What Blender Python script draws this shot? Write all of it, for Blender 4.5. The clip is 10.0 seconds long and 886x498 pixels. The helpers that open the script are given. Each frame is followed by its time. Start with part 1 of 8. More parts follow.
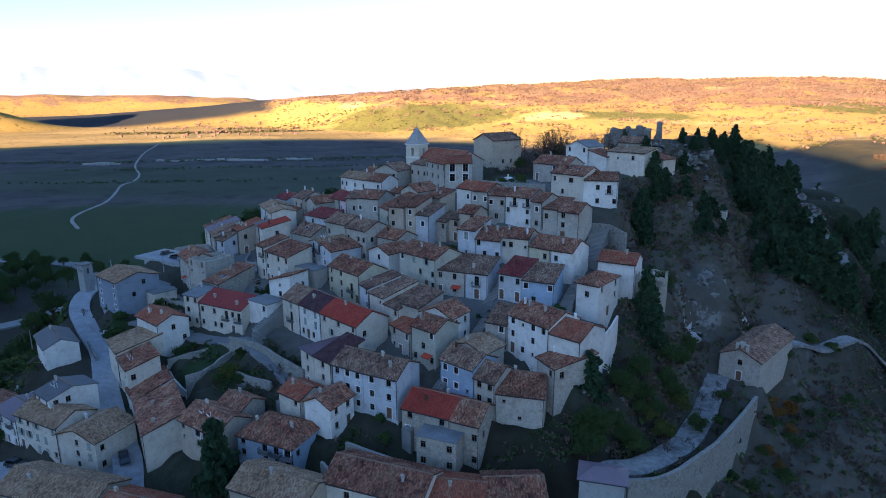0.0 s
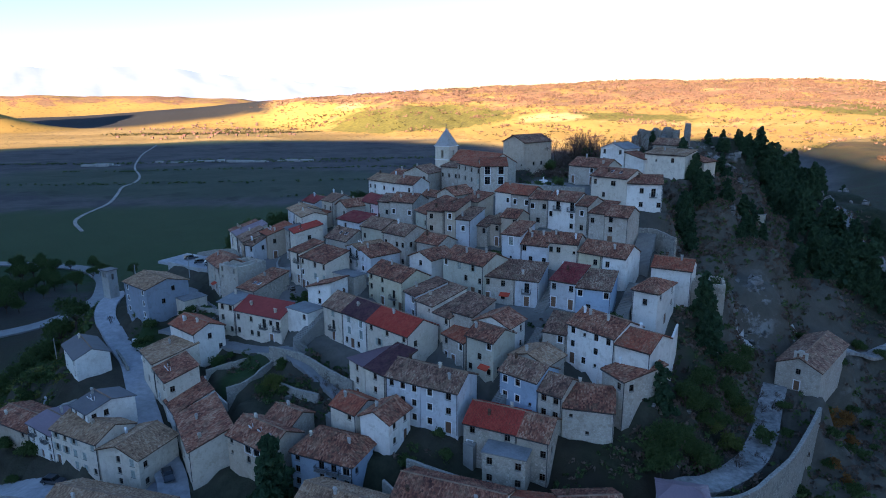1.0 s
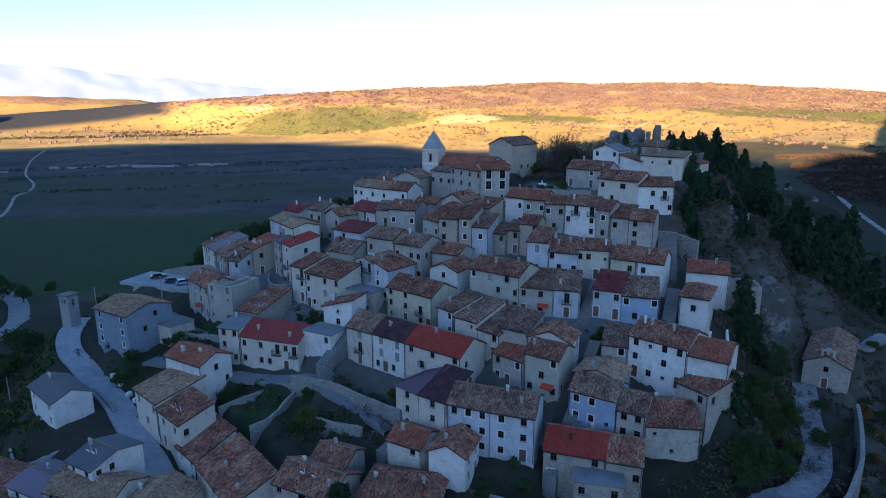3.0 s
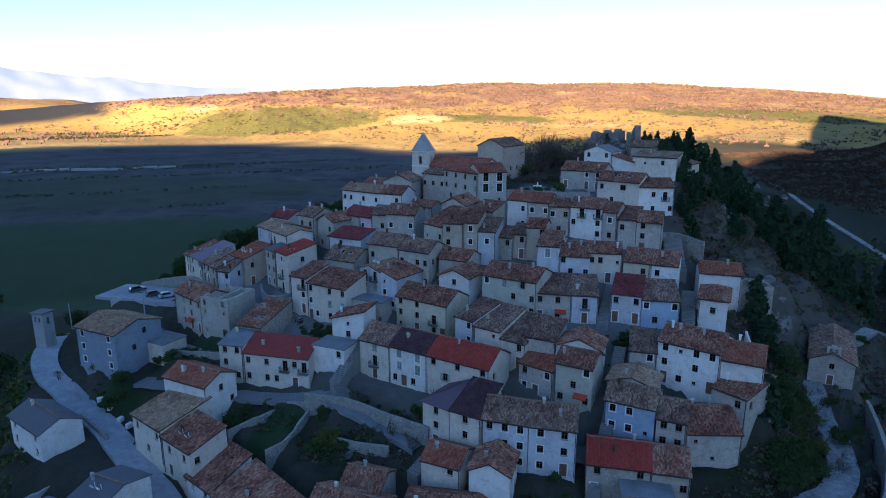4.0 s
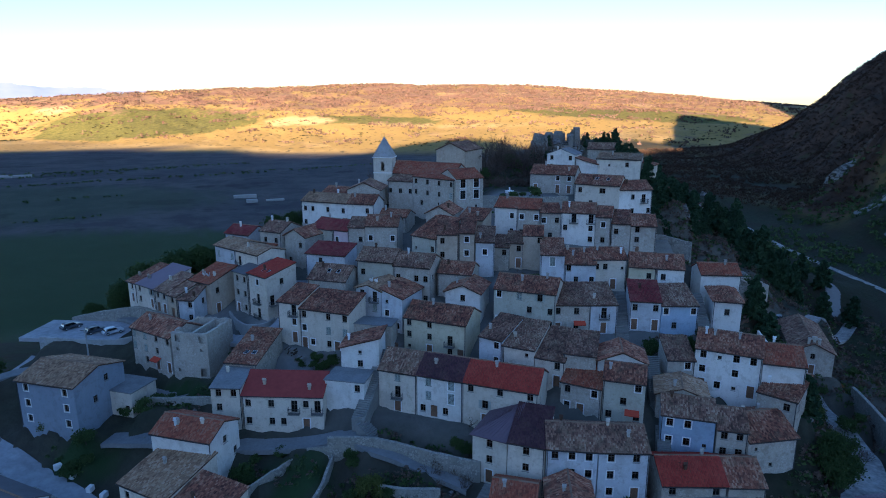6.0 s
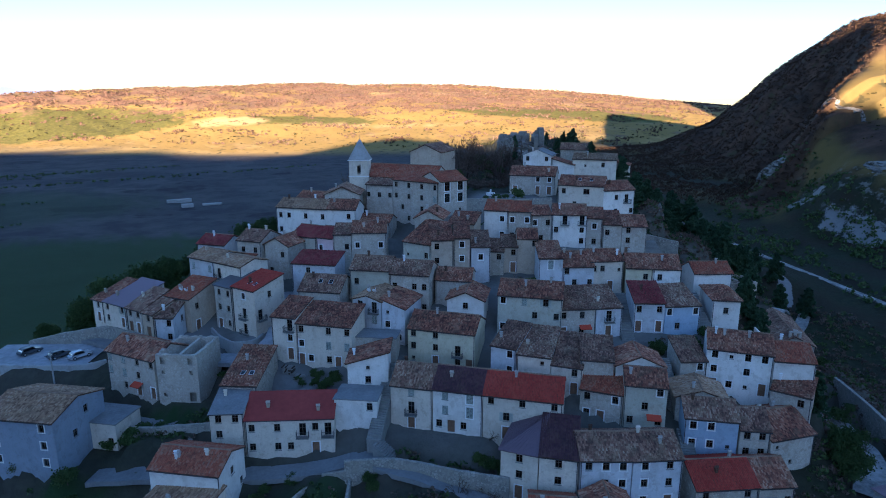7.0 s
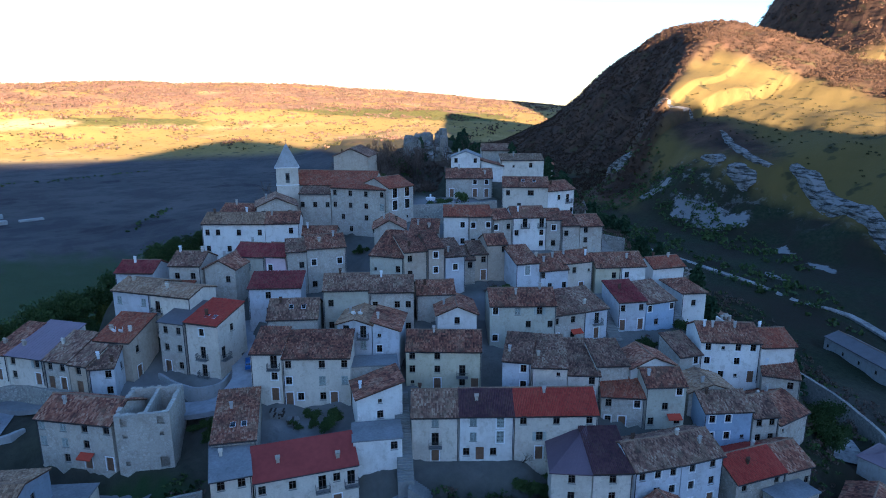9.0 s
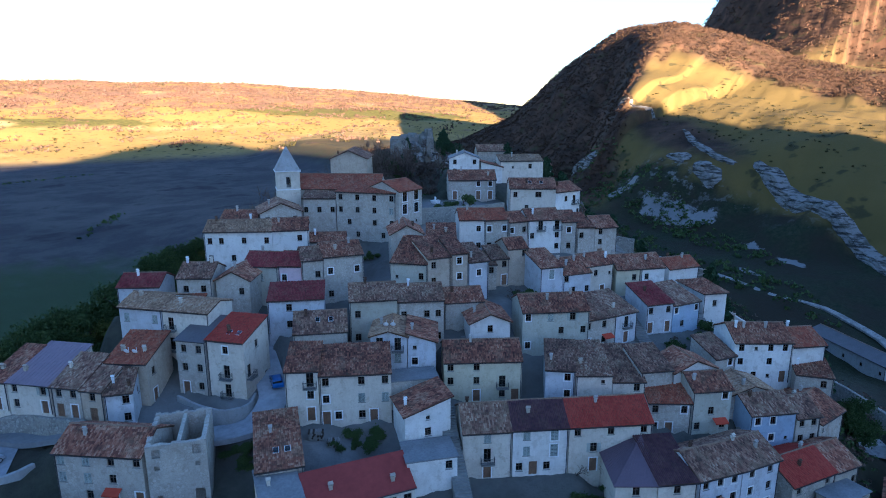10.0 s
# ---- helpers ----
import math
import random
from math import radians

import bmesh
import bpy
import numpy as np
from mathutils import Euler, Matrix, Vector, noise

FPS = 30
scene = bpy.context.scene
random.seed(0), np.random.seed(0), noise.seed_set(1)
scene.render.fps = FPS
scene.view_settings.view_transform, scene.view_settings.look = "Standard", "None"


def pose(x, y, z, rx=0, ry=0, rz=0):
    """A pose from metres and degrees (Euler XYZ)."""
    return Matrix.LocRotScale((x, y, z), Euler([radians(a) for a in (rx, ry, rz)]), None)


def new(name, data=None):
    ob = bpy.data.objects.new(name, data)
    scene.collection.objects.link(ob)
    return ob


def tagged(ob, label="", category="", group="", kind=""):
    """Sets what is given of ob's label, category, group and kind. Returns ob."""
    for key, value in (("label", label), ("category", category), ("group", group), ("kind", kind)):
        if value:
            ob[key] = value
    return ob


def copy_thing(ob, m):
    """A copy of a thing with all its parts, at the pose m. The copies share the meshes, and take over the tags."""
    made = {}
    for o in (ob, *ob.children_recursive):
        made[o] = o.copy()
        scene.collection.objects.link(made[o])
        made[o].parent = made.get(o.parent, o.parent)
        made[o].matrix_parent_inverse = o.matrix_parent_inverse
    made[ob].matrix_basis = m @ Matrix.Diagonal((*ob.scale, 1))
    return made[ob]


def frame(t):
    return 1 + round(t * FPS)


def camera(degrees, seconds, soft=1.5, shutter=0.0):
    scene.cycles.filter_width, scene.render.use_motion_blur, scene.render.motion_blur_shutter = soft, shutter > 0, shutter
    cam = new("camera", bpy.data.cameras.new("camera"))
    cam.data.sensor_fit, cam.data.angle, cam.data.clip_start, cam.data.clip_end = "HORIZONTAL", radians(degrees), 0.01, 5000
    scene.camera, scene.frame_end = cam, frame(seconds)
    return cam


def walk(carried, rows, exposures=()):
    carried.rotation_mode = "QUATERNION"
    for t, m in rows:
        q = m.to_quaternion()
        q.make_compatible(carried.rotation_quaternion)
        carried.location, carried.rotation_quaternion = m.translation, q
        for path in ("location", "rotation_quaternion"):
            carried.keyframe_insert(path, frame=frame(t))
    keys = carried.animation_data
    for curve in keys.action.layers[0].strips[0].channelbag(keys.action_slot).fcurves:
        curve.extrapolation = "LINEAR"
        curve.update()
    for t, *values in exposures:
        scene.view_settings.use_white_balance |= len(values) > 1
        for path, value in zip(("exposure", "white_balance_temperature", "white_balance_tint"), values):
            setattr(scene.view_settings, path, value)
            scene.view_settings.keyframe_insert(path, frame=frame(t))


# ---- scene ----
cam = camera(70.9, 10.0, soft=1.0)
METRES, EYE, TILT, LEAN, TURN = 135.0, 110.0, -13.75, 0.25, 0.0
ROWS = [
    (0.0, 0.0, 0.0, 0.0, 0.0, 0.0, -0.0),
    (0.5, -0.0396, 0.0175, 0.0041, -0.27, 0.05, 0.04),
    (1.0, -0.0832, 0.0344, 0.0077, -0.45, 0.1, 0.05),
    (1.5, -0.1284, 0.052, 0.011, -1.43, 0.16, 0.26),
    (2.0, -0.1734, 0.0711, 0.0152, -5.05, 0.14, 1.07),
    (2.5, -0.2184, 0.0931, 0.0194, -7.2, 0.14, 1.51),
    (4.0, -0.348, 0.1679, 0.039, -13.29, -0.06, 2.94),
    (4.5, -0.3879, 0.1961, 0.0467, -16.97, -0.28, 3.81),
    (5.0, -0.4268, 0.2262, 0.0548, -19.76, -0.45, 4.45),
    (5.5, -0.4641, 0.2579, 0.0629, -21.82, -0.58, 4.9),
    (7.0, -0.567, 0.3619, 0.0905, -30.34, -1.47, 6.81),
    (7.5, -0.5993, 0.4006, 0.1005, -33.82, -1.91, 7.54),
    (8.0, -0.629, 0.4408, 0.1107, -37.72, -2.46, 8.32),
    (8.5, -0.6571, 0.4832, 0.1215, -41.5, -3.04, 9.0),
    (9.0, -0.6827, 0.5274, 0.1328, -45.3, -3.67, 9.67),
    (9.5, -0.7052, 0.5738, 0.1445, -48.51, -4.25, 10.21),
    (10.0, -0.7256, 0.6215, 0.1565, -49.86, -4.5, 10.46),
]
walk(cam, [(t, pose(0, 0, EYE, TILT, LEAN, TURN) @ pose(METRES * x, METRES * y, METRES * z, 90 + pitch, roll, yaw)) for t, x, y, z, yaw, pitch, roll in ROWS],
     exposures=[(0.0, 3.19, 5240, 20), (2.5, 3.02, 5040, 20), (5.5, 2.87, 4900, 20), (7.0, 2.98, 4830, 20), (10.0, 3.36, 4880, 20)])

# ---- light: low evening sun behind the camera, blue sky over the shaded village ----
SUN_BEARING, SUN_HEIGHT = 211.0, 7.0
world = bpy.data.worlds.new("evening_sky")
scene.world = world
world.use_nodes = True
wn = world.node_tree.nodes
sky = wn.new("ShaderNodeTexSky")
sky.sky_type, sky.sun_disc = "NISHITA", False
sky.sun_elevation, sky.sun_rotation = radians(SUN_HEIGHT), radians(SUN_BEARING)
sky.air_density, sky.dust_density, sky.ozone_density = 1.0, 0.25, 2.0
wn["Background"].inputs["Strength"].default_value = 0.05
world.node_tree.links.new(sky.outputs["Color"], wn["Background"].inputs["Color"])
sun_data = bpy.data.lights.new("sun", "SUN")
sun_data.energy, sun_data.angle, sun_data.color = 7.2, radians(0.5), (1.0, 0.64, 0.29)
sun = new("sun", sun_data)
sb, sh = radians(SUN_BEARING), radians(SUN_HEIGHT)
sun_way = Vector((-math.sin(sb) * math.cos(sh), -math.cos(sb) * math.cos(sh), -math.sin(sh)))
sun.matrix_world = Matrix.Translation((0, -300, 400)) @ sun_way.to_track_quat("-Z", "Y").to_matrix().to_4x4()
tagged(sun, "low warm evening sun", "sun", kind="structure")

# ---- materials ----
def node_material(name, rough=0.9):
    m = bpy.data.materials.new(name)
    m.use_nodes = True
    nt = m.node_tree
    p = nt.nodes["Principled BSDF"]
    p.inputs["Roughness"].default_value = rough
    p.inputs["Specular IOR Level"].default_value = 0.1 if rough > 0.7 else 0.5
    return m, nt, p


def nn(nt, kind, **values):
    n = nt.nodes.new(kind)
    for k, v in values.items():
        n.inputs[k].default_value = v
    return n


def mixc(nt, fac, a, b, blend="MIX"):
    n = nt.nodes.new("ShaderNodeMix")
    n.data_type, n.blend_type = "RGBA", blend
    for sock, v in ((n.inputs[0], fac), (n.inputs[6], a), (n.inputs[7], b)):
        if isinstance(v, (int, float)):
            sock.default_value = v
        elif isinstance(v, tuple):
            sock.default_value = (*v[:3], 1)
        else:
            nt.links.new(v, sock)
    return n.outputs[2]


def mathn(nt, op, a, b=None, c=None):
    n = nt.nodes.new("ShaderNodeMath")
    n.operation = op
    for i, v in enumerate((a, b, c)):
        if v is None:
            continue
        if isinstance(v, (int, float)):
            n.inputs[i].default_value = v
        else:
            nt.links.new(v, n.inputs[i])
    return n.outputs[0]


def ramp(nt, fac, stops):
    n = nt.nodes.new("ShaderNodeValToRGB")
    while len(n.color_ramp.elements) < len(stops):
        n.color_ramp.elements.new(0.5)
    for e, (pos, col) in zip(n.color_ramp.elements, stops):
        e.position = pos
        e.color = (*col, 1) if isinstance(col, tuple) else (col, col, col, 1)
    nt.links.new(fac, n.inputs[0])
    return n.outputs[0]


def noise_tex(nt, vec, scale, detail=4.0, rough=0.6):
    n = nn(nt, "ShaderNodeTexNoise", Scale=scale, Detail=detail, Roughness=rough)
    nt.links.new(vec, n.inputs["Vector"])
    return n.outputs["Fac"]


def bump(nt, p, height, strength, dist):
    b = nn(nt, "ShaderNodeBump", Strength=strength, Distance=dist)
    nt.links.new(height, b.inputs["Height"])
    nt.links.new(b.outputs["Normal"], p.inputs["Normal"])


def plaster(name, colour, stain=0.35, rubble=0.0):
    """Old render: patches and runs of dirt, and rubble stone showing through where rubble is high."""
    m, nt, p = node_material(name, 0.92)
    geo = nt.nodes.new("ShaderNodeNewGeometry")
    oi = nt.nodes.new("ShaderNodeObjectInfo")
    pos = geo.outputs["Position"]
    big = noise_tex(nt, pos, 0.35, 5.0)
    fine = noise_tex(nt, pos, 4.0, 6.0, 0.7)
    mp = nn(nt, "ShaderNodeMapping")
    mp.inputs["Scale"].default_value = (1.1, 1.1, 0.28)
    nt.links.new(pos, mp.inputs["Vector"])
    runs = noise_tex(nt, mp.outputs["Vector"], 1.0, 4.0)
    dirty = tuple(c * k for c, k in zip(colour, (0.55, 0.5, 0.44)))
    light = tuple(min(0.9, c * 1.12) for c in colour)
    c = mixc(nt, ramp(nt, big, [(0.32, 0.0), (0.7, 1.0)]), colour, light)
    c = mixc(nt, mathn(nt, "MULTIPLY", ramp(nt, runs, [(0.5, 0.0), (0.8, 1.0)]), stain * 0.8), c, dirty)
    c = mixc(nt, mathn(nt, "MULTIPLY", ramp(nt, fine, [(0.5, 0.0), (0.8, 1.0)]), stain), c, dirty)
    blot = noise_tex(nt, pos, 0.9, 6.0, 0.7)
    c = mixc(nt, mathn(nt, "MULTIPLY", ramp(nt, blot, [(0.54, 0.0), (0.62, 1.0)]), stain * 0.9), c, dirty)
    worn = noise_tex(nt, pos, 0.22, 6.0, 0.72)
    c = mixc(nt, mathn(nt, "MULTIPLY", ramp(nt, worn, [(0.50, 0.0), (0.60, 1.0)]), stain * 0.75), c, tuple(x * k for x, k in zip(colour, (0.68, 0.64, 0.6))))
    c = mixc(nt, mathn(nt, "MULTIPLY", oi.outputs["Random"], 0.24), c, dirty)
    height = fine
    if rubble > 0:
        v = nn(nt, "ShaderNodeTexVoronoi", Scale=2.6, Randomness=1.0)
        v.feature = "DISTANCE_TO_EDGE"
        vc = nn(nt, "ShaderNodeTexVoronoi", Scale=2.6, Randomness=1.0)
        nt.links.new(pos, v.inputs["Vector"])
        nt.links.new(pos, vc.inputs["Vector"])
        stone = mixc(nt, ramp(nt, vc.outputs["Color"], [(0.2, 0.0), (0.8, 1.0)]), tuple(x * 0.7 for x in colour), tuple(min(0.8, x * 1.2) for x in colour))
        joint = ramp(nt, v.outputs["Distance"], [(0.0, 0.0), (0.09, 1.0)])
        stone = mixc(nt, joint, tuple(x * 0.5 for x in colour), stone)
        mask = mathn(nt, "MULTIPLY", ramp(nt, noise_tex(nt, pos, 0.5, 4.0), [(0.35, 0.0), (0.6, 1.0)]), rubble)
        c = mixc(nt, mask, c, stone)
        height = mathn(nt, "ADD", mathn(nt, "MULTIPLY", joint, mask), mathn(nt, "MULTIPLY", fine, 0.5))
    nt.links.new(c, p.inputs["Base Color"])
    bump(nt, p, height, 0.5, 0.04)
    return m


def tiles(name, cols, lichen=0.5):
    """Barrel tiles: every tile its own shade, lichen and soot in patches."""
    m, nt, p = node_material(name, 0.9)
    geo = nt.nodes.new("ShaderNodeNewGeometry")
    oi = nt.nodes.new("ShaderNodeObjectInfo")
    pos = geo.outputs["Position"]
    patch = ramp(nt, noise_tex(nt, pos, 0.33, 5.0, 0.62), [(0.3, 0.0), (0.7, 1.0)])
    fac = mathn(nt, "ADD", mathn(nt, "MULTIPLY", geo.outputs["Random Per Island"], 0.52), mathn(nt, "MULTIPLY", patch, 0.42))
    fac = mathn(nt, "ADD", fac, mathn(nt, "MULTIPLY", oi.outputs["Random"], 0.16))
    k = len(cols)
    c = ramp(nt, fac, [(0.12 + 0.82 * i / (k - 1), col) for i, col in enumerate(cols)])
    lich = mathn(nt, "MULTIPLY", ramp(nt, noise_tex(nt, pos, 0.55, 6.0, 0.7), [(0.48, 0.0), (0.62, 1.0)]), lichen)
    c = mixc(nt, lich, c, (0.25, 0.19, 0.12))
    soot = mathn(nt, "MULTIPLY", ramp(nt, noise_tex(nt, pos, 0.7, 5.0), [(0.52, 0.0), (0.70, 1.0)]), lichen)
    c = mixc(nt, soot, c, (0.055, 0.038, 0.034))
    nt.links.new(c, p.inputs["Base Color"])
    bump(nt, p, noise_tex(nt, pos, 9.0, 4.0), 0.3, 0.02)
    return m


def plain(name, colour, rough=0.8, var=0.25, scale=3.0, metal=0.0):
    m, nt, p = node_material(name, rough)
    p.inputs["Metallic"].default_value = metal
    geo = nt.nodes.new("ShaderNodeNewGeometry")
    n1 = noise_tex(nt, geo.outputs["Position"], scale, 5.0, 0.65)
    n2 = noise_tex(nt, geo.outputs["Position"], scale * 0.12, 3.0)
    f = mathn(nt, "MULTIPLY", mathn(nt, "ADD", n1, n2), 0.5)
    lo, hi = tuple(c * (1 - var) for c in colour), tuple(min(1, c * (1 + var)) for c in colour)
    nt.links.new(mixc(nt, ramp(nt, f, [(0.35, 0.0), (0.65, 1.0)]), lo, hi), p.inputs["Base Color"])
    bump(nt, p, n1, 0.4, 0.02)
    return m


def leaves(name, a, b):
    m, nt, p = node_material(name, 0.75)
    geo = nt.nodes.new("ShaderNodeNewGeometry")
    oi = nt.nodes.new("ShaderNodeObjectInfo")
    f = mathn(nt, "ADD", mathn(nt, "MULTIPLY", geo.outputs["Random Per Island"], 0.7), mathn(nt, "MULTIPLY", oi.outputs["Random"], 0.3))
    nt.links.new(mixc(nt, f, a, b), p.inputs["Base Color"])
    return m


M = {}
for key, col, st, rb in (
    ("cream", (0.62, 0.56, 0.465), 0.5, 0.12), ("grey", (0.45, 0.41, 0.35), 0.6, 0.5), ("stone", (0.40, 0.36, 0.30), 0.5, 0.9),
    ("white", (0.69, 0.66, 0.61), 0.42, 0.0), ("paleblue", (0.52, 0.525, 0.54), 0.45, 0.0), ("blue", (0.33, 0.395, 0.48), 0.3, 0.0),
    ("pink", (0.62, 0.47, 0.48), 0.2, 0.0), ("yellow", (0.55, 0.50, 0.36), 0.35, 0.0), ("tan", (0.46, 0.39, 0.305), 0.45, 0.3),
    ("greygreen", (0.44, 0.42, 0.345), 0.4, 0.1), ("greyblue", (0.26, 0.29, 0.345), 0.35, 0.0), ("chimney", (0.42, 0.39, 0.35), 0.5, 0.0), ("concrete", (0.34, 0.34, 0.33), 0.4, 0.0)):
    M[key] = plaster("plaster_" + key, col, st, rb)
M["t_old"] = tiles("tiles_weathered", [(0.06, 0.038, 0.032), (0.16, 0.088, 0.064), (0.29, 0.165, 0.11), (0.45, 0.33, 0.23)], 0.5)
M["t_brown"] = tiles("tiles_brown", [(0.055, 0.028, 0.024), (0.17, 0.07, 0.048), (0.32, 0.137, 0.082), (0.47, 0.29, 0.19)], 0.4)
M["t_red"] = tiles("tiles_rust_red", [(0.15, 0.05, 0.035), (0.29, 0.085, 0.05), (0.36, 0.125, 0.07), (0.36, 0.20, 0.13)], 0.3)
M["t_new"] = tiles("tiles_new_red", [(0.26, 0.042, 0.03), (0.34, 0.058, 0.04), (0.39, 0.08, 0.052)], 0.06)
M["t_dark"] = tiles("tiles_dark_plum", [(0.05, 0.028, 0.034), (0.08, 0.04, 0.046), (0.115, 0.058, 0.06)], 0.1)
M["t_wine"] = tiles("tiles_wine", [(0.12, 0.025, 0.025), (0.21, 0.045, 0.045), (0.27, 0.08, 0.07)], 0.2)
M["t_tan"] = tiles("tiles_sandy", [(0.13, 0.078, 0.05), (0.27, 0.165, 0.10), (0.39, 0.255, 0.155), (0.49, 0.36, 0.25)], 0.3)
M["t_lilac"] = plain("lilac_sheet_metal", (0.215, 0.155, 0.175), 0.6, 0.12)
M["t_plum"] = plain("plum_grey_sheet", (0.13, 0.085, 0.10), 0.7, 0.12)
M["t_smooth"] = plain("plain_red_roofing", (0.235, 0.05, 0.042), 0.8, 0.16, 1.5)
M["t_bed"] = plain("roof_bedding", (0.10, 0.06, 0.04), 0.95, 0.3)
M["ridge"] = plain("mortared_ridge_tile", (0.24, 0.16, 0.11), 0.9, 0.35, 5.0)
M["slate"] = plain("slate_sheet", (0.105, 0.095, 0.098), 0.7, 0.2)
M["felt"] = plain("grey_roof_felt", (0.20, 0.20, 0.20), 0.9, 0.25)
M["frame"] = plain("window_paint", (0.10, 0.075, 0.055), 0.6, 0.3)
M["surround"] = plain("limewashed_surround", (0.72, 0.71, 0.69), 0.85, 0.12)
M["shutter"] = plain("grey_shutter_paint", (0.30, 0.33, 0.30), 0.7, 0.2)
M["wood"] = plain("brown_door_wood", (0.16, 0.09, 0.05), 0.65, 0.3, 8.0)
M["iron"] = plain("dark_iron", (0.035, 0.035, 0.04), 0.5, 0.2)
M["awning"] = plain("red_awning_cloth", (0.42, 0.07, 0.04), 0.8, 0.15)
gm, gnt, gp = node_material("window_glass", 0.06)
gp.inputs["Base Color"].default_value = (0.012, 0.015, 0.018, 1)
gp.inputs["Transmission Weight"].default_value = 0.5
M["glass"] = gm
def limestone():
    """Bedded limestone: pale ledges, dark joints and stains."""
    m, nt, p = node_material("limestone", 0.95)
    geo = nt.nodes.new("ShaderNodeNewGeometry")
    pos = geo.outputs["Position"]
    mp = nn(nt, "ShaderNodeMapping")
    mp.inputs["Scale"].default_value = (0.12, 0.12, 0.75)
    mp.inputs["Rotation"].default_value = (0.12, 0.08, 0.0)
    nt.links.new(pos, mp.inputs["Vector"])
    beds = noise_tex(nt, mp.outputs["Vector"], 1.0, 6.0, 0.7)
    stain = noise_tex(nt, pos, 0.22, 6.0, 0.7)
    c = mixc(nt, ramp(nt, beds, [(0.42, 0.0), (0.52, 1.0)]), (0.035, 0.034, 0.03), (0.20, 0.195, 0.186))
    c = mixc(nt, mathn(nt, "MULTIPLY", ramp(nt, stain, [(0.52, 0.0), (0.64, 1.0)]), 0.8), c, (0.06, 0.06, 0.045))
    nt.links.new(c, p.inputs["Base Color"])
    bump(nt, p, mathn(nt, "ADD", beds, stain), 0.9, 0.6)
    return m


M["rock"] = limestone()
M["crag"] = plaster("pale_crag", (0.47, 0.455, 0.42), 0.85, 0.4)
M["ruin"] = plaster("castle_rubble", (0.20, 0.19, 0.17), 0.5, 1.0)
M["road"] = plain("pale_asphalt", (0.30, 0.30, 0.31), 0.9, 0.28, 0.8)
M["street"] = plain("street_paving", (0.19, 0.19, 0.19), 0.9, 0.2, 2.0)
M["gravel"] = plain("gravel_track", (0.24, 0.23, 0.215), 0.95, 0.6, 1.2)
M["stonewall"] = plaster("dry_wall_stone", (0.30, 0.285, 0.25), 0.5, 1.0)
M["step"] = plain("worn_step_stone", (0.22, 0.215, 0.2), 0.9, 0.2)
M["needles"] = leaves("pine_needles", (0.018, 0.038, 0.022), (0.05, 0.082, 0.038))
M["foliage"] = leaves("evergreen_leaves", (0.032, 0.055, 0.02), (0.085, 0.118, 0.038))
M["olive"] = leaves("olive_leaves", (0.06, 0.08, 0.02), (0.13, 0.14, 0.04))
M["twigs"] = leaves("bare_twigs", (0.065, 0.048, 0.037), (0.14, 0.105, 0.08))
M["town"] = plain("far_town_render", (0.055, 0.043, 0.032), 0.9, 0.5, 0.02)
M["russet"] = leaves("russet_twigs", (0.026, 0.018, 0.013), (0.085, 0.05, 0.031))
M["upland_wood"] = leaves("upland_bare_wood", (0.05, 0.031, 0.024), (0.115, 0.072, 0.053))
M["upland_scrub"] = leaves("upland_scrub_leaves", (0.016, 0.017, 0.006), (0.042, 0.038, 0.013))
M["rust_leaf"] = leaves("rusty_autumn_leaves", (0.14, 0.07, 0.02), (0.24, 0.13, 0.04))
M["bark"] = plain("bark", (0.07, 0.055, 0.045), 0.95, 0.3, 6.0)
M["car_white"] = plain("white_car_paint", (0.7, 0.7, 0.7), 0.3, 0.03)
M["car_dark"] = plain("dark_car_paint", (0.03, 0.035, 0.045), 0.3, 0.03)
M["car_blue"] = plain("blue_car_paint", (0.03, 0.10, 0.30), 0.3, 0.03)
M["car_silver"] = plain("silver_car_paint", (0.42, 0.43, 0.45), 0.3, 0.03, 3.0, 0.5)
M["rubber"] = plain("tyre_rubber", (0.02, 0.02, 0.02), 0.9, 0.1)

# ---- plan of the village ----
# Each house: front eave from its left to its right end, eave height, wall height, depth behind the front,
# roof form and rise, wall and roof surface, openings storey by storey (front, right flank, left flank).
PLAN = []
SPOTS = []


def house(ax, ay, bx, by, z, h, deep, roof, rise, wall, cover, front="", right="", left="", label="", chim=1, kind_of="house", ridge=0.5, extra=""):
    PLAN.append(dict(a=(ax, ay), b=(bx, by), z=z, h=h, deep=deep, roof=roof, rise=rise, wall=wall, cover=cover, front=front,
                     right=right, left=left, label=label, chim=chim, kind_of=kind_of, ridge=ridge, extra=extra))


def spot(x, y, z, reach=6.0):
    """A known height of the ground."""
    SPOTS.append((x, y, z, reach))


# lower street, west side
house(-99.5, 142, -91.4, 132.7, 54.3, 5.6, 7.0, "front", 1.6, "white", "slate", "w.w/w.w", "../..", label="white house with a dark slate-grey roof on a walled terrace")
house(-81.4, 113.4, -76.2, 109.6, 53.6, 5.5, 9, "front", 1.2, "white", "slate", "ww/.w", "ww../....", label="white house with a lilac-grey sheet roof and dishes", extra="dish")
house(-84, 110.5, -72.5, 104.8, 50.3, 7.4, 8, "front", 1.8, "cream", "t_tan", "owo.s/ooss./d.ssw", label="long cream rendered house with a sandy tiled roof", chim=2)
house(-72.3, 104.7, -63.5, 101.2, 49.3, 6.6, 9, "gable", 1.7, "cream", "t_tan", ".ws/.ws/.w.", "w../w..", label="cream house with a broad sandy tiled gable roof")
house(-92, 115.8, -84.2, 110.7, 48.6, 6.2, 8, "front", 1.0, "white", "t_lilac", "bb/w.w/.dw", label="white house with loggia and a lilac roof")
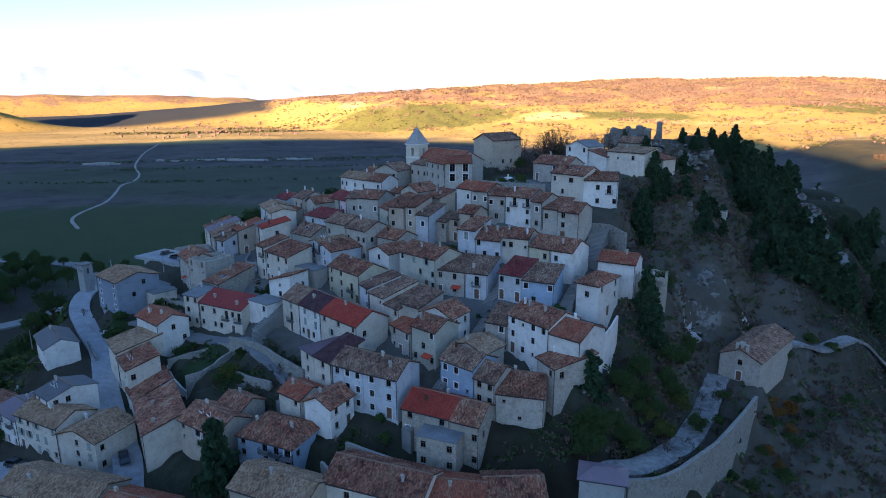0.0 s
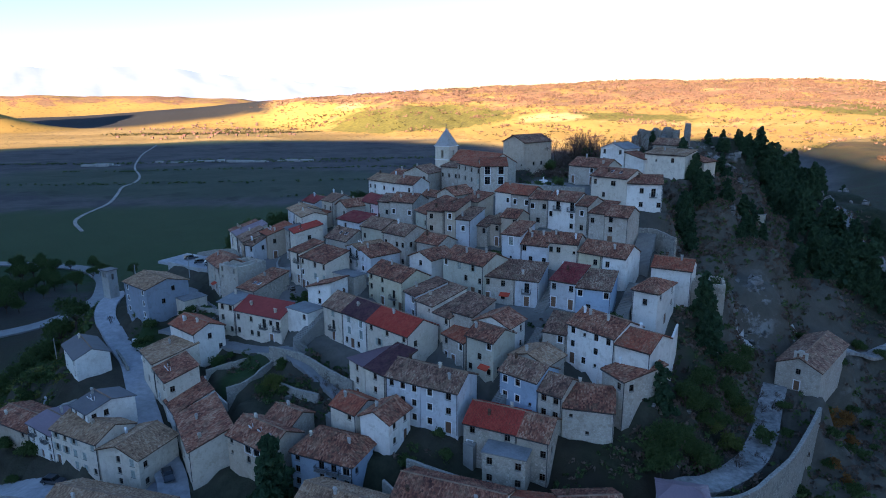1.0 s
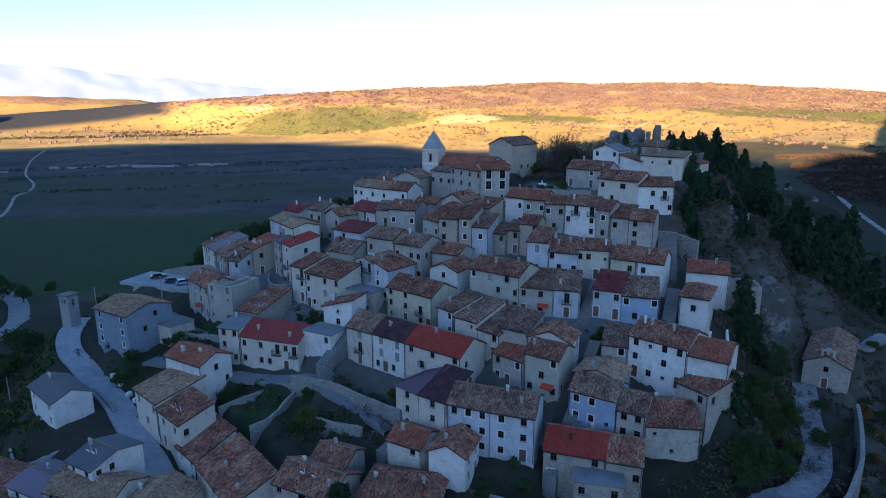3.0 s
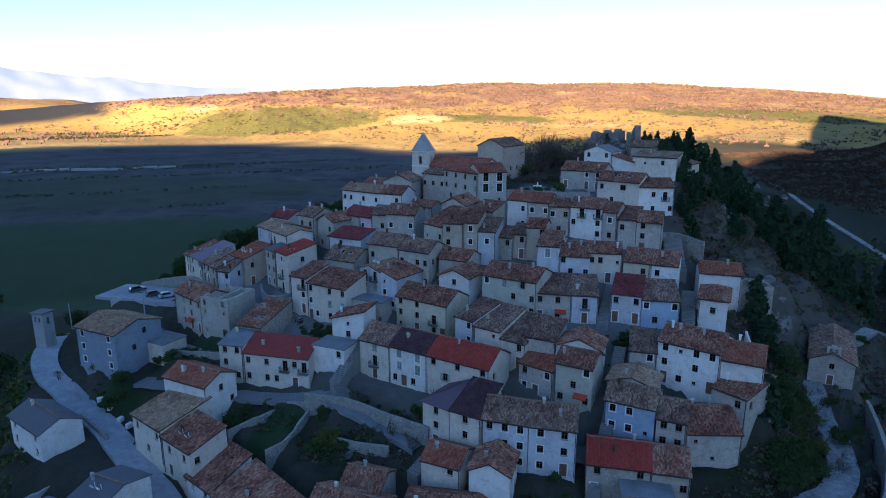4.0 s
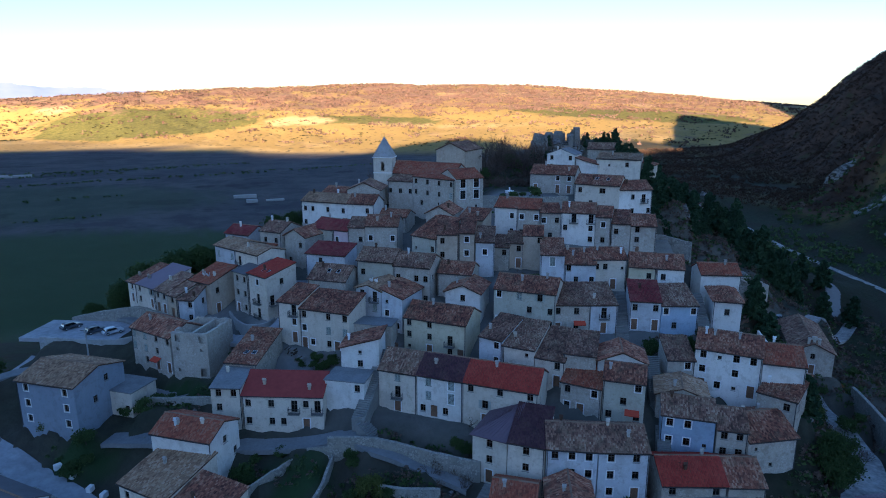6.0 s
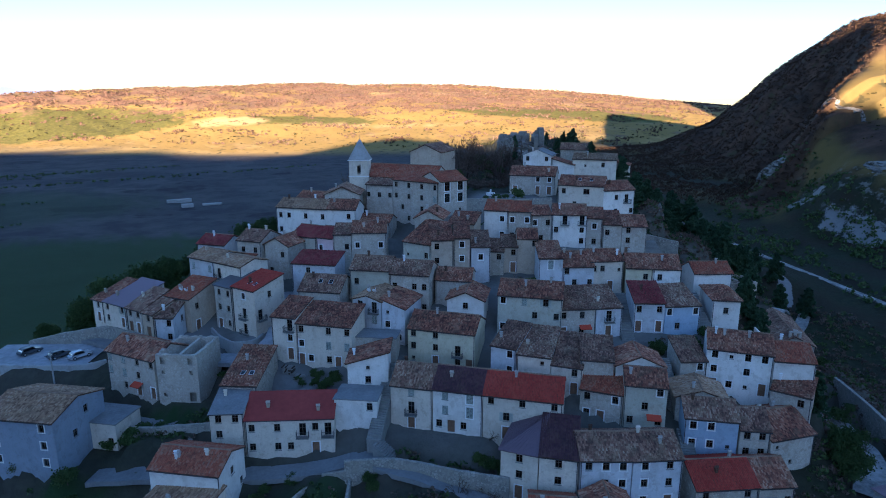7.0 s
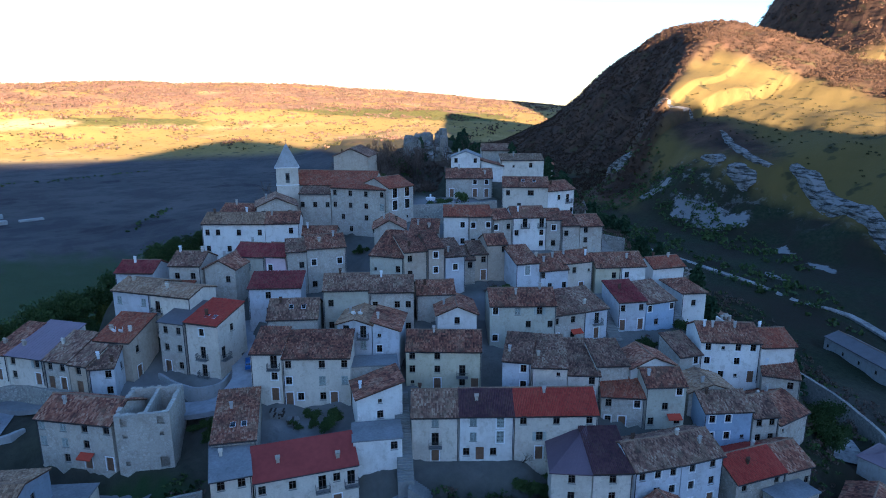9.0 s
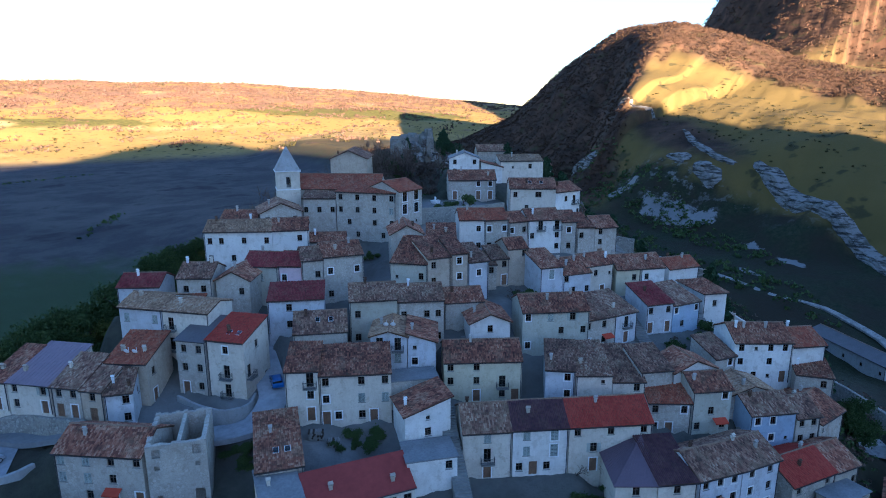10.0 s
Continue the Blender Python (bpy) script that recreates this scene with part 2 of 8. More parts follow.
house(-104, 122, -92.3, 116, 46.2, 5.0, 8, "front", 1.3, "tan", "t_brown", "w.w/...", label="low tan house at the edge of the slope")
house(-71.9, 137.5, -63.9, 130.7, 60.9, 6.2, 7.2, "front", 1.5, "white", "t_red", ".../...", ".w./..w", label="white house with a rust-red tiled roof", chim=3)
# lower street, east side
house(-76.6, 132.6, -70.6, 125.0, 56.6, 6.5, 9.5, "shed", 2.2, "cream", "t_tan", "w.w/.w.", "../..", label="cream house with a lichened sandy roof", chim=1)
house(-70.5, 124.9, -65.0, 117.9, 55.8, 6.8, 6.5, "shed", 1.8, "cream", "t_brown", "ww/dw", "w../...", label="cream house with an orange-brown tiled roof and dishes", extra="dish")
house(-66.2, 119.2, -61.8, 113.4, 51.4, 5.5, 7.5, "shed", 2.8, "white", "t_brown", "ww/.w", "", label="narrow white house stepping down the street", chim=1)
house(-61.6, 113.0, -54.0, 100.2, 51.4, 6.0, 7.5, "shed", 2.6, "cream", "t_brown", "w.w.w/d.w.w", ".../...", label="long cream house with a mottled red-brown roof", chim=2)
house(-48.0, 102.0, -39.2, 96.0, 53.8, 6.8, 7.5, "front", 2.0, "tan", "t_brown", "w.pp./q.w.b/...d.", "..", label="tan stone house with a red-brown roof and wooden loggia", chim=2, extra="dish")
house(-42.5, 106.5, -37.0, 103.0, 54.6, 5.0, 5.5, "front", 1.4, "stone", "t_brown", ".w/..", "", label="small stone outhouse with a brown tiled roof")
house(-35.6, 96.2, -25.0, 91.6, 54.0, 6.6, 8.5, "hip", 2.4, "blue", "t_brown", "w.bbB/w.www/w.www", "w.w/...", label="blue rendered house with balconies and a hipped brown roof", chim=2)
house(-30.5, 105.2, -25.6, 101.3, 57.6, 4.5, 6, "front", 1.5, "cream", "t_red", ".w/..", "", label="small cream house with a patched rust roof")
house(-24.6, 99.8, -19.5, 96.8, 58.3, 5.4, 6.3, "gable", 1.5, "white", "t_brown", "../..", "ww/wd", label="small white gabled house with a brown roof", chim=1)
house(-18.6, 83.5, -3.4, 77.6, 53.5, 6.5, 9, "front", 2.0, "cream", "t_brown", ".w..w./......", "w", label="long cream house with a plum-brown tiled roof", chim=2)
house(-33.0, 83.4, -20.4, 77.8, 52.6, 6.0, 8, "front", 1.8, "tan", "t_tan", "....", "", label="tan house with a lichened sandy roof", chim=1)
house(-3.0, 79.6, 5.6, 78.0, 52.4, 5.5, 8, "front", 1.6, "white", "t_red", "..", "", label="white house with a mottled brown roof", chim=1)
house(6.0, 79.6, 15.2, 80.0, 52.4, 5.5, 7.5, "front", 1.6, "white", "t_brown", "..", "w", label="white house with a brown roof and skylights", chim=2)
house(-76.0, 92.0, -57.0, 86.5, 46.0, 5.0, 9, "front", 2.0, "tan", "t_tan", "....", "", label="long low house with a worn sandy tiled roof", chim=1)
house(-56.4, 86.3, -46.0, 83.0, 45.5, 4.5, 8, "front", 1.8, "tan", "t_red", "....", "", label="low house with a rust-red tiled roof", chim=1)
# plum-roofed terrace and the row below the big house
house(-28.3, 114.5, -24.9, 110.3, 62.3, 7.6, 8, "corner", 2.4, "cream", "t_plum", "w/w/d", "", label="cream house with a dark plum roof edge", chim=0)
house(-24.8, 110.2, -20.9, 106.5, 62.4, 7.8, 8, "shed", 2.2, "cream", "t_dark", "w/w/.", "", label="cream house with a dark plum roof", chim=0)
house(-20.7, 106.3, -14.6, 102.6, 62.5, 8.0, 8, "front", 1.9, "paleblue", "t_old", "wff/.wf/..f", "", label="grey and pale-blue house with a weathered tiled roof", chim=1)
house(-14.5, 102.5, -8.2, 99.3, 62.5, 8.0, 8, "front", 1.9, "paleblue", "t_old", "fw/fw/fd", "../..", label="pale-blue house with a weathered tiled roof", chim=2)
house(-7.3, 97.4, 0.9, 93.4, 58.3, 8.0, 8, "front", 2.0, "stone", "t_new", "w.w/f.../a...", "", label="stone house with a bright red tiled roof", chim=2)
house(1.0, 93.3, 5.6, 91.0, 58.2, 8.0, 8, "front", 2.0, "stone", "t_brown", "..w/..w", "w./..", label="stone house with a brown tiled roof", chim=0)
house(-4.6, 91.6, 1.8, 89.0, 56.2, 5.8, 3.6, "flat", 0, "stone", "felt", "w.w/w.w", "", label="flat-roofed annexe of rubble stone", chim=0)
# blue house and its neighbours by the cliff
house(1.5, 108.6, 7.2, 103.6, 65.3, 4.4, 6, "gable", 1.3, "grey", "t_tan", ".q./...", "", label="small grey house with a low sandy gable", chim=1)
house(-0.8, 105.0, 5.0, 99.9, 64.0, 5.8, 7, "front", 1.7, "blue", "t_old", "ff./ffq", "", "../..", label="blue rendered house with white window surrounds", chim=1)
house(5.2, 99.7, 8.6, 97.0, 62.8, 5.2, 7, "front", 1.9, "grey", "t_old", "ww/ww", "", label="narrow grey house with a tiled roof", chim=0)
house(8.8, 96.9, 16.7, 94.8, 61.2, 5.6, 9.5, "front", 2.1, "grey", "t_brown", "q../.q.", "../..", label="grey rendered house at the edge of the cliff", chim=2)
house(16.4, 102.2, 18.7, 96.9, 65.4, 9.0, 8.6, "shed", 1.4, "grey", "t_brown", ".w/../..", "w../.w./...", label="tall grey house on the cliff edge", chim=1)
house(12.2, 111.4, 18.6, 103.6, 70.2, 7.6, 8.5, "front", 2.0, "white", "t_brown", "fqff/f.f./dfqd", "", "../..", label="big pale-grey house with small white-framed windows", chim=3)
house(18.7, 103.5, 23.3, 99.3, 69.4, 7.4, 8.5, "front", 1.8, "white", "t_red", "../..", "..", label="pale-grey house with a rust-orange roof", chim=1)
house(8.0, 113.2, 11.9, 111.0, 68.0, 5.2, 6, "shed", 2.0, "grey", "t_old", ".f/..", "", label="narrow grey house with a steep tiled roof", chim=0)
# middle terrace
house(-10.6, 117.4, -6.6, 112.2, 66.0, 5.6, 6.5, "shed", 1.9, "grey", "t_red", "w.f/fd.", "", label="grey house with a rust-red tiled roof", chim=0)
house(-6.3, 112.2, -1.6, 107.9, 67.8, 7.4, 6.5, "front", 1.6, "greygreen", "t_brown", "..f/.w./w.w", "../w.", label="tall grey-green house with a brown roof and a red awning", chim=1, extra="awning")
house(-4.6, 115.8, 1.6, 111.4, 69.2, 6.0, 6, "gable", 1.6, "white", "t_brown", "../..", "ww/.w", label="white gabled house with a brown roof", chim=0)
house(-8.7, 119.6, -4.8, 116.1, 69.7, 3.8, 7, "shed", 1.6, "grey", "t_old", "../..", "", label="low grey house with a weathered roof", chim=0)
house(-16.0, 127.0, -12.4, 122.7, 69.6, 5.0, 9, "shed", 2.0, "cream", "t_old", ".q/..", "", label="long cream house with a sagging weathered roof", chim=1)
house(-12.3, 122.6, -9.1, 118.7, 68.5, 5.0, 9.5, "shed", 2.3, "cream", "t_old", ".w/.d", "../..", label="cream house under a long weathered roof", chim=0)
house(-18.5, 131.0, -16.1, 127.2, 70.3, 5.5, 8, "shed", 1.8, "paleblue", "t_old", ".f/.f", "", "../..", label="narrow pale-blue house with a weathered roof", chim=1)
# the big three-part house with its stairs
house(-36.4, 133.4, -31.5, 128.6, 66.5, 7.4, 8, "front", 2.2, "cream", "t_old", ".s./.b./.d.", "", "../..", label="cream end of the long house with a weathered roof", chim=1)
house(-31.4, 128.5, -25.8, 122.9, 66.6, 7.4, 8, "front", 2.2, "white", "t_dark", "sS/sS/wawg", "", label="white middle of the long house with a dark plum roof", chim=1)
house(-25.7, 122.8, -17.1, 114.3, 66.6, 7.4, 8, "front", 2.2, "cream", "t_new", "w.w.w/.o.../.d...", "w./..", label="cream end of the long house with a red tiled roof", chim=1)
house(-45.0, 136.0, -39.6, 131.9, 64.9, 4.6, 5, "flat", 0, "white", "felt", "..w/...", "w", label="flat-roofed white annexe beside the stairs", chim=0)
house(-41.0, 140.0, -35.2, 136.6, 68.6, 6.2, 6, "shedL", 1.9, "white", "t_brown", ".q./.w./...", "..", label="white house with a lean-to tiled roof", chim=1)
house(-58.0, 140.1, -46.0, 133.8, 63.2, 6.4, 4.8, "shed", 2.1, "cream", "t_smooth", "w.w.bwb/w.ww.d.", "", label="cream house with a plain red roof and a long balcony", chim=2)
house(-62.6, 142.6, -58.1, 140.3, 64.3, 7.6, 7.5, "shed", 1.2, "cream", "felt", "ww/w./ww", "", "w", label="cream house with a grey felt roof", chim=1)
house(-59.6, 148.2, -54.7, 144.9, 66.0, 4.4, 11, "shed", 2.3, "stone", "t_brown", ".q", "", label="low stone house with a long brown roof", chim=1, extra="skylight")
house(-67.7, 159.6, -61.8, 155.4, 68.6, 8.4, 9, "ruin", 0, "grey", "felt", "w.w/q.q/.../q.a", "", label="roofless stone ruin with crumbling wall tops", chim=0, kind_of="ruined house")
house(-74.6, 169.8, -68.0, 160.0, 67.6, 7.4, 7.5, "front", 1.8, "grey", "t_brown", "s.s.w.w/s.s.w../..w.d.d", "", "", label="grey house with a rust-brown roof and a red awning", chim=1, extra="awning")
# western terrace row
house(-75.4, 192.2, -73.7, 189.1, 71.0, 4.7, 8, "shed", 2.4, "cream", "t_brown", "w/d", "", "..", label="narrow cream house at the end of the row", chim=1)
house(-73.6, 189.0, -70.1, 182.7, 71.1, 4.7, 9, "shed", 2.6, "cream", "t_lilac", "w.o/w.d", "", label="cream house with a lilac sheet roof", chim=1)
house(-70.0, 182.6, -67.7, 178.5, 71.0, 4.9, 6.5, "shed", 2.4, "grey", "t_old", "ww/ad", "", label="grey terraced house with a lichened roof", chim=1)
house(-67.6, 178.4, -65.9, 175.4, 70.8, 5.0, 4.6, "shed", 1.6, "tan", "t_old", "w/a", "", label="narrow tan house with a weathered roof in the row", chim=0)
house(-65.8, 175.3, -62.8, 173.1, 70.3, 5.4, 4.6, "shed", 1.6, "paleblue", "t_old", ".w/.w", ".w/..", label="pale-blue end house with a weathered roof", chim=2)
house(-62.9, 181.2, -59.2, 175.9, 72.6, 7.0, 7.5, "shed", 2.2, "tan", "t_red", "q../...", "w./d.", label="tan stone house with a rust-red tiled roof", chim=2, extra="dish")
house(-54.3, 176.0, -52.0, 171.4, 75.0, 9.2, 7.5, "shed", 1.5, "grey", "slate", "ww/ww/dw", "", "..", label="tall grey house with a slate-grey roof", chim=0)
house(-51.9, 171.3, -49.1, 165.6, 75.4, 9.4, 7.5, "shed", 1.7, "cream", "t_new", ".f./.b./.b.", ".w./b../..w", label="tall cream house with a red tiled roof and balconies", chim=1, extra="skylight")
house(-56.5, 189.6, -52.9, 182.6, 78.0, 7.0, 8, "front", 1.3, "paleblue", "t_tan", "s.s/s.s", "", "", label="pale-blue house with grey shutters", chim=1)
house(-52.8, 182.4, -49.1, 175.0, 78.0, 7.0, 7, "front", 1.0, "cream", "t_tan", "b../b..", "..", label="cream house with red balcony doors", chim=1)
house(-46.2, 189.8, -42.2, 185.2, 80.5, 7.4, 8, "front", 1.7, "grey", "t_old", "ww/.w", "", label="grey stone house with a weathered roof", chim=2)
house(-41.3, 185.4, -37.6, 180.6, 79.8, 7.4, 8, "gable", 1.6, "grey", "t_brown", ".w/w.", "", label="grey stone house with a gabled roof", chim=1)
house(-53.5, 196.8, -48.6, 191.4, 79.2, 5.0, 7, "front", 1.5, "paleblue", "t_wine", "..", "", label="pale house with a wine-red roof", chim=1)
house(-49.4, 187.0, -46.0, 183.2, 76.5, 4.0, 5, "shed", 1.2, "tan", "t_red", "..", "", label="low lean-to with a red-brown roof", chim=0)
# upper middle
house(-34.5, 187.2, -30.8, 181.6, 80.8, 8.0, 7.5, "front", 1.8, "greygreen", "t_wine", ".s./...", "", label="greenish house with a wine-red roof", chim=1)
house(-30.7, 181.5, -28.3, 177.9, 81.0, 8.0, 7.5, "front", 1.8, "pink", "t_wine", "f./f.", "", label="pink house with a wine-red roof", chim=0)
house(-28.2, 177.7, -24.9, 175.6, 82.0, 9.0, 8, "front", 1.6, "grey", "t_old", ".w/f.", "", label="narrow grey rendered house in the terrace", chim=0)
house(-24.8, 175.5, -18.1, 171.8, 82.4, 9.0, 8, "front", 1.8, "grey", "t_brown", "f.f/w.w", "../w.", label="grey house with a brown tiled roof", chim=2)
house(-33.5, 202.0, -24.2, 192.1, 85.1, 7.2, 8, "front", 1.6, "white", "t_tan", "ww.w.w/w.w.w.", "", "", label="long white house with a sandy roof", chim=2)
house(-24.1, 192.0, -18.6, 187.4, 85.2, 6.8, 7, "front", 1.8, "white", "t_brown", ".w/.w", "..", label="white house with a brown roof", chim=1)
house(-17.8, 191.0, -11.0, 184.6, 81.8, 4.0, 6, "front", 1.3, "grey", "t_brown", "..", "", label="low grey house below the church", chim=1)
house(-21.9, 199.0, -14.4, 194.6, 87.6, 6.4, 9, "gable", 1.9, "grey", "t_old", "w.w/w.w", "", "..", label="grey gabled house beside the bell tower", chim=1)
house(-27.0, 206.5, -22.2, 200.2, 86.0, 5.0, 7, "front", 1.6, "paleblue", "t_brown", ".w", "", label="small pale house with a brown roof", chim=1)
house(-17.2, 165.4, -14.2, 159.0, 81.6, 8.2, 8.5, "shed", 3.2, "greygreen", "t_brown", "q.w/...", "", "", label="greenish house with a large brown roof", chim=0)
house(-14.1, 158.8, -10.0, 156.8, 82.6, 9.0, 8, "shed", 2.0, "tan", "t_brown", "w./w./.w", "", label="tan stone house with a brown roof", chim=1)
house(-9.9, 156.7, -7.1, 155.0, 83.0, 9.0, 8, "shed", 1.8, "tan", "t_brown", "f/f/w", "", label="tall narrow tan house with brown tiles", chim=0)
house(-7.0, 154.6, -3.6, 152.6, 81.2, 7.6, 8, "shed", 1.8, "paleblue", "t_old", "f/.", "../..", label="narrow pale-blue house with weathered tiles", chim=1)
house(-11.6, 170.6, -6.9, 166.4, 85.2, 8.4, 8, "gable", 1.7, "grey", "t_brown", ".q./...", "", "w.w/.w.", label="grey gabled house with a brown roof and a pale side wall", chim=2)
house(-4.9, 167.2, -1.0, 162.6, 84.0, 6.5, 5.5, "shed", 1.7, "tan", "t_brown", "../..", "", label="low tan house with a dark brown roof behind the row", chim=2)
house(-2.4, 156.4, 0.6, 153.6, 79.4, 5.6, 6, "shed", 1.4, "stone", "t_old", ".w/..", "", label="small rubble stone house with old tiles", chim=0)
house(0.7, 155.0, 3.7, 152.8, 80.2, 5.6, 6, "shed", 1.4, "tan", "t_old", ".w/.d", "", label="small tan stone house", chim=0)
house(3.9, 153.2, 7.5, 150.8, 82.0, 8.0, 6.5, "front", 1.5, "tan", "t_brown", "..w/f../d..", "", label="tall tan house of rubble stone", chim=0)
house(-31.2, 161.5, -25.2, 156.2, 78.3, 8.2, 8, "front", 1.8, "greygreen", "t_old", "w../w..", "", "..", label="long greenish house with a weathered roof", chim=1)
house(-25.1, 156.1, -19.3, 150.8, 77.8, 8.2, 8, "front", 1.8, "grey", "t_old", "w.ww/...w", "w./.w", label="long grey house with a pale gable end", chim=1)
house(-41.0, 164.1, -34.6, 158.5, 74.8, 5.4, 8.5, "front", 2.1, "grey", "t_old", "f.ff", "../..", label="grey house with a weathered roof and skylights", chim=1, extra="skylight")
house(-39.2, 173.2, -32.2, 166.9, 77.9, 6.0, 6, "shed", 1.4, "paleblue", "t_wine", ".w../.w..", "..", label="pale house with a wine-red roof", chim=0)
house(-33.8, 154.0, -30.2, 149.5, 74.7, 7.6, 8.5, "gable", 0.9, "paleblue", "t_tan", "bb/fs/.w", "", "..", label="pale-blue gabled house with iron balconies", chim=1, extra="dish")
house(-30.1, 149.4, -27.2, 146.0, 73.8, 7.0, 8.5, "shedR", 1.4, "paleblue", "t_brown", "q./f./wf", "", label="pale-blue house with a brown roof", chim=1)
house(-48.6, 156.4, -45.3, 153.0, 73.2, 8.0, 7, "shed", 1.6, "cream", "t_brown", ".b/.f/.d", "", "..", label="cream stone house with a balcony", chim=0)
house(-45.2, 152.9, -37.8, 145.7, 72.4, 8.0, 7, "shed", 1.8, "cream", "t_brown", "w..w.w/f..s.s/df.wd.", "", label="long cream house with brown shutters", chim=0)
house(-37.6, 148.0, -30.8, 142.6, 69.8, 3.6, 4, "flat", 0, "grey", "felt", "q...", "", label="plain grey terrace building", chim=0)
house(-27.6, 144.0, -19.2, 134.9, 71.0, 7.0, 8, "front", 2.0, "yellow", "t_brown", "w.w.../w.w.b./q.d.wa", "../..", label="pale-yellow and grey house with a brown roof", chim=1)
house(-18.1, 146.0, -12.9, 141.4, 74.2, 5.6, 8, "gable", 1.5, "white", "t_brown", ".w./...", "", label="white gabled house with a brown roof", chim=1)
house(-16.8, 152.6, -11.4, 148.0, 76.2, 5.0, 7, "front", 1.6, "grey", "t_brown", "..", "", label="grey house with a red-brown roof", chim=1)
house(-10.3, 140.5, -1.8, 132.2, 75.3, 7.6, 8.5, "front", 1.9, "greygreen", "t_brown", "f.s.o./...w.w/f.q.aw", "", "../..", label="large weathered house with a brown roof", chim=2)
house(-1.6, 133.0, 4.7, 130.0, 73.0, 5.8, 8, "shed", 2.0, "grey", "t_old", "w.w./d.w.", "", label="grey house with a red porch roof", chim=0, extra="awning")
house(4.8, 130.0, 9.4, 128.0, 73.0, 5.8, 8, "shed", 2.0, "paleblue", "t_old", ".b./.d.", "../..", label="pale-blue house with a balcony", chim=1)
house(11.5, 127.0, 16.1, 123.8, 73.8, 5.8, 7.5, "shed", 2.0, "paleblue", "t_wine", "w.w/d.d", "", "../..", label="pale-blue house with a wine-red roof and flower boxes", chim=1)
house(16.2, 123.7, 22.4, 120.8, 73.2, 5.6, 7.5, "shed", 2.0, "blue", "t_old", "f..f/.w..", "..", label="blue rendered house with white-framed windows", chim=0)
house(26.9, 121.4, 30.8, 118.2, 73.4, 7.6, 9.5, "hip", 1.6, "white", "t_brown", ".w./...", "w.w/..w/.a.", "..", label="white corner house with a hipped brown roof", chim=0)
house(33.6, 131.0, 40.6, 127.0, 75.4, 8.0, 6.5, "front", 1.6, "white", "t_red", "..", "w./wd", label="pale house with a rust-red roof", chim=2)
house(41.0, 127.4, 47.0, 125.2, 72.6, 5.6, 6.5, "ruin", 0, "stone", "felt", ".w/a.", "", label="roofless stone outbuilding at the cliff", chim=0, kind_of="ruined house")
house(19.4, 136.8, 23.5, 133.4, 77.3, 7.0, 8, "front", 2.0, "yellow", "t_brown", ".w/.w", "", "..", label="yellowish house with a tall chimney", chim=1)
house(23.6, 133.3, 27.8, 130.0, 77.3, 7.0, 8, "front", 2.0, "white", "t_brown", "w./w.", "../..", label="white house with a brown roof", chim=1)
house(3.3, 145.2, 7.4, 142.6, 79.5, 6.6, 8, "shed", 1.8, "paleblue", "t_brown", ".S./.q.", "", "..", label="pale-blue house with a tall shuttered window", chim=0)
house(7.5, 142.5, 13.0, 139.4, 77.8, 4.8, 8.5, "front", 2.2, "paleblue", "t_brown", "w.../.w.w", "", label="pale-blue house with chimneys and a terrace", chim=3)
house(13.1, 140.6, 19.4, 137.6, 78.6, 6.6, 7, "front", 1.6, "cream", "t_brown", "ww.q/..d.", "", label="cream house with arched windows", chim=2)
house(3.6, 165.3, 7.4, 161.4, 86.5, 7.2, 8, "front", 1.7, "white", "t_red", ".f/.f", "", "..", label="white house with a rust-brown roof", chim=1)
house(7.5, 161.3, 11.4, 158.2, 86.4, 7.2, 8, "front", 1.7, "grey", "t_red", "f.f/w.w", "", label="grey house with a rust-brown roof", chim=0)
house(11.5, 158.0, 15.5, 156.0, 85.7, 7.0, 7, "front", 1.5, "grey", "t_brown", "f.w/.w.", "", label="narrow grey rendered house in the terrace", chim=0)
house(15.6, 155.8, 21.4, 151.0, 85.8, 7.4, 8, "front", 1.7, "white", "t_brown", ".b.b/w..f/...w", "", label="white house with balconies", chim=1)
house(21.5, 150.9, 23.9, 148.6, 85.2, 7.0, 8, "front", 1.7, "grey", "t_brown", "f/w", "", label="very narrow grey rendered house", chim=0)
house(24.0, 148.4, 27.1, 145.8, 83.8, 6.8, 8, "shed", 1.8, "grey", "t_brown", "w./..", "", label="grey house with a brown roof", chim=0)
house(27.2, 145.7, 31.6, 142.6, 83.6, 6.8, 8, "front", 1.8, "grey", "t_brown", "w./w./a.", "..", label="grey corner house with a brown roof", chim=0)
# top of the village
house(29.4, 169.8, 36.4, 161.0, 90.0, 6.4, 8, "front", 1.9, "cream", "t_brown", "w.W./.w..", "", "w./d.", label="cream house with a brown roof and skylights", chim=1, extra="skylight")
house(36.5, 161.0, 44.7, 158.6, 89.0, 7.0, 8, "front", 1.7, "white", "t_brown", "f.w.b./..w..w", "w./..", label="white house at the crest of the slope", chim=1)
house(27.0, 187.0, 35.4, 178.0, 90.9, 5.2, 8, "front", 2.0, "grey", "t_brown", "..ff/d.dd", "..", label="grey stone house with tall doors below the rock", chim=2)
house(38.3, 195.7, 43.6, 189.4, 95.2, 5.0, 8, "gable", 1.6, "white", "felt", "w.w/w..", "..", label="white house below the castle rock", chim=1)
house(44.0, 189.2, 48.0, 184.6, 92.6, 4.5, 6, "shedR", 1.6, "white", "t_brown", "..", "", label="low white house with a red-brown roof", chim=0)
house(48.5, 185.8, 56.9, 176.8, 94.2, 6.2, 7, "shed", 1.2, "cream", "t_tan", ".q.w./.....", "..", label="cream stone house with a shallow roof", chim=1)
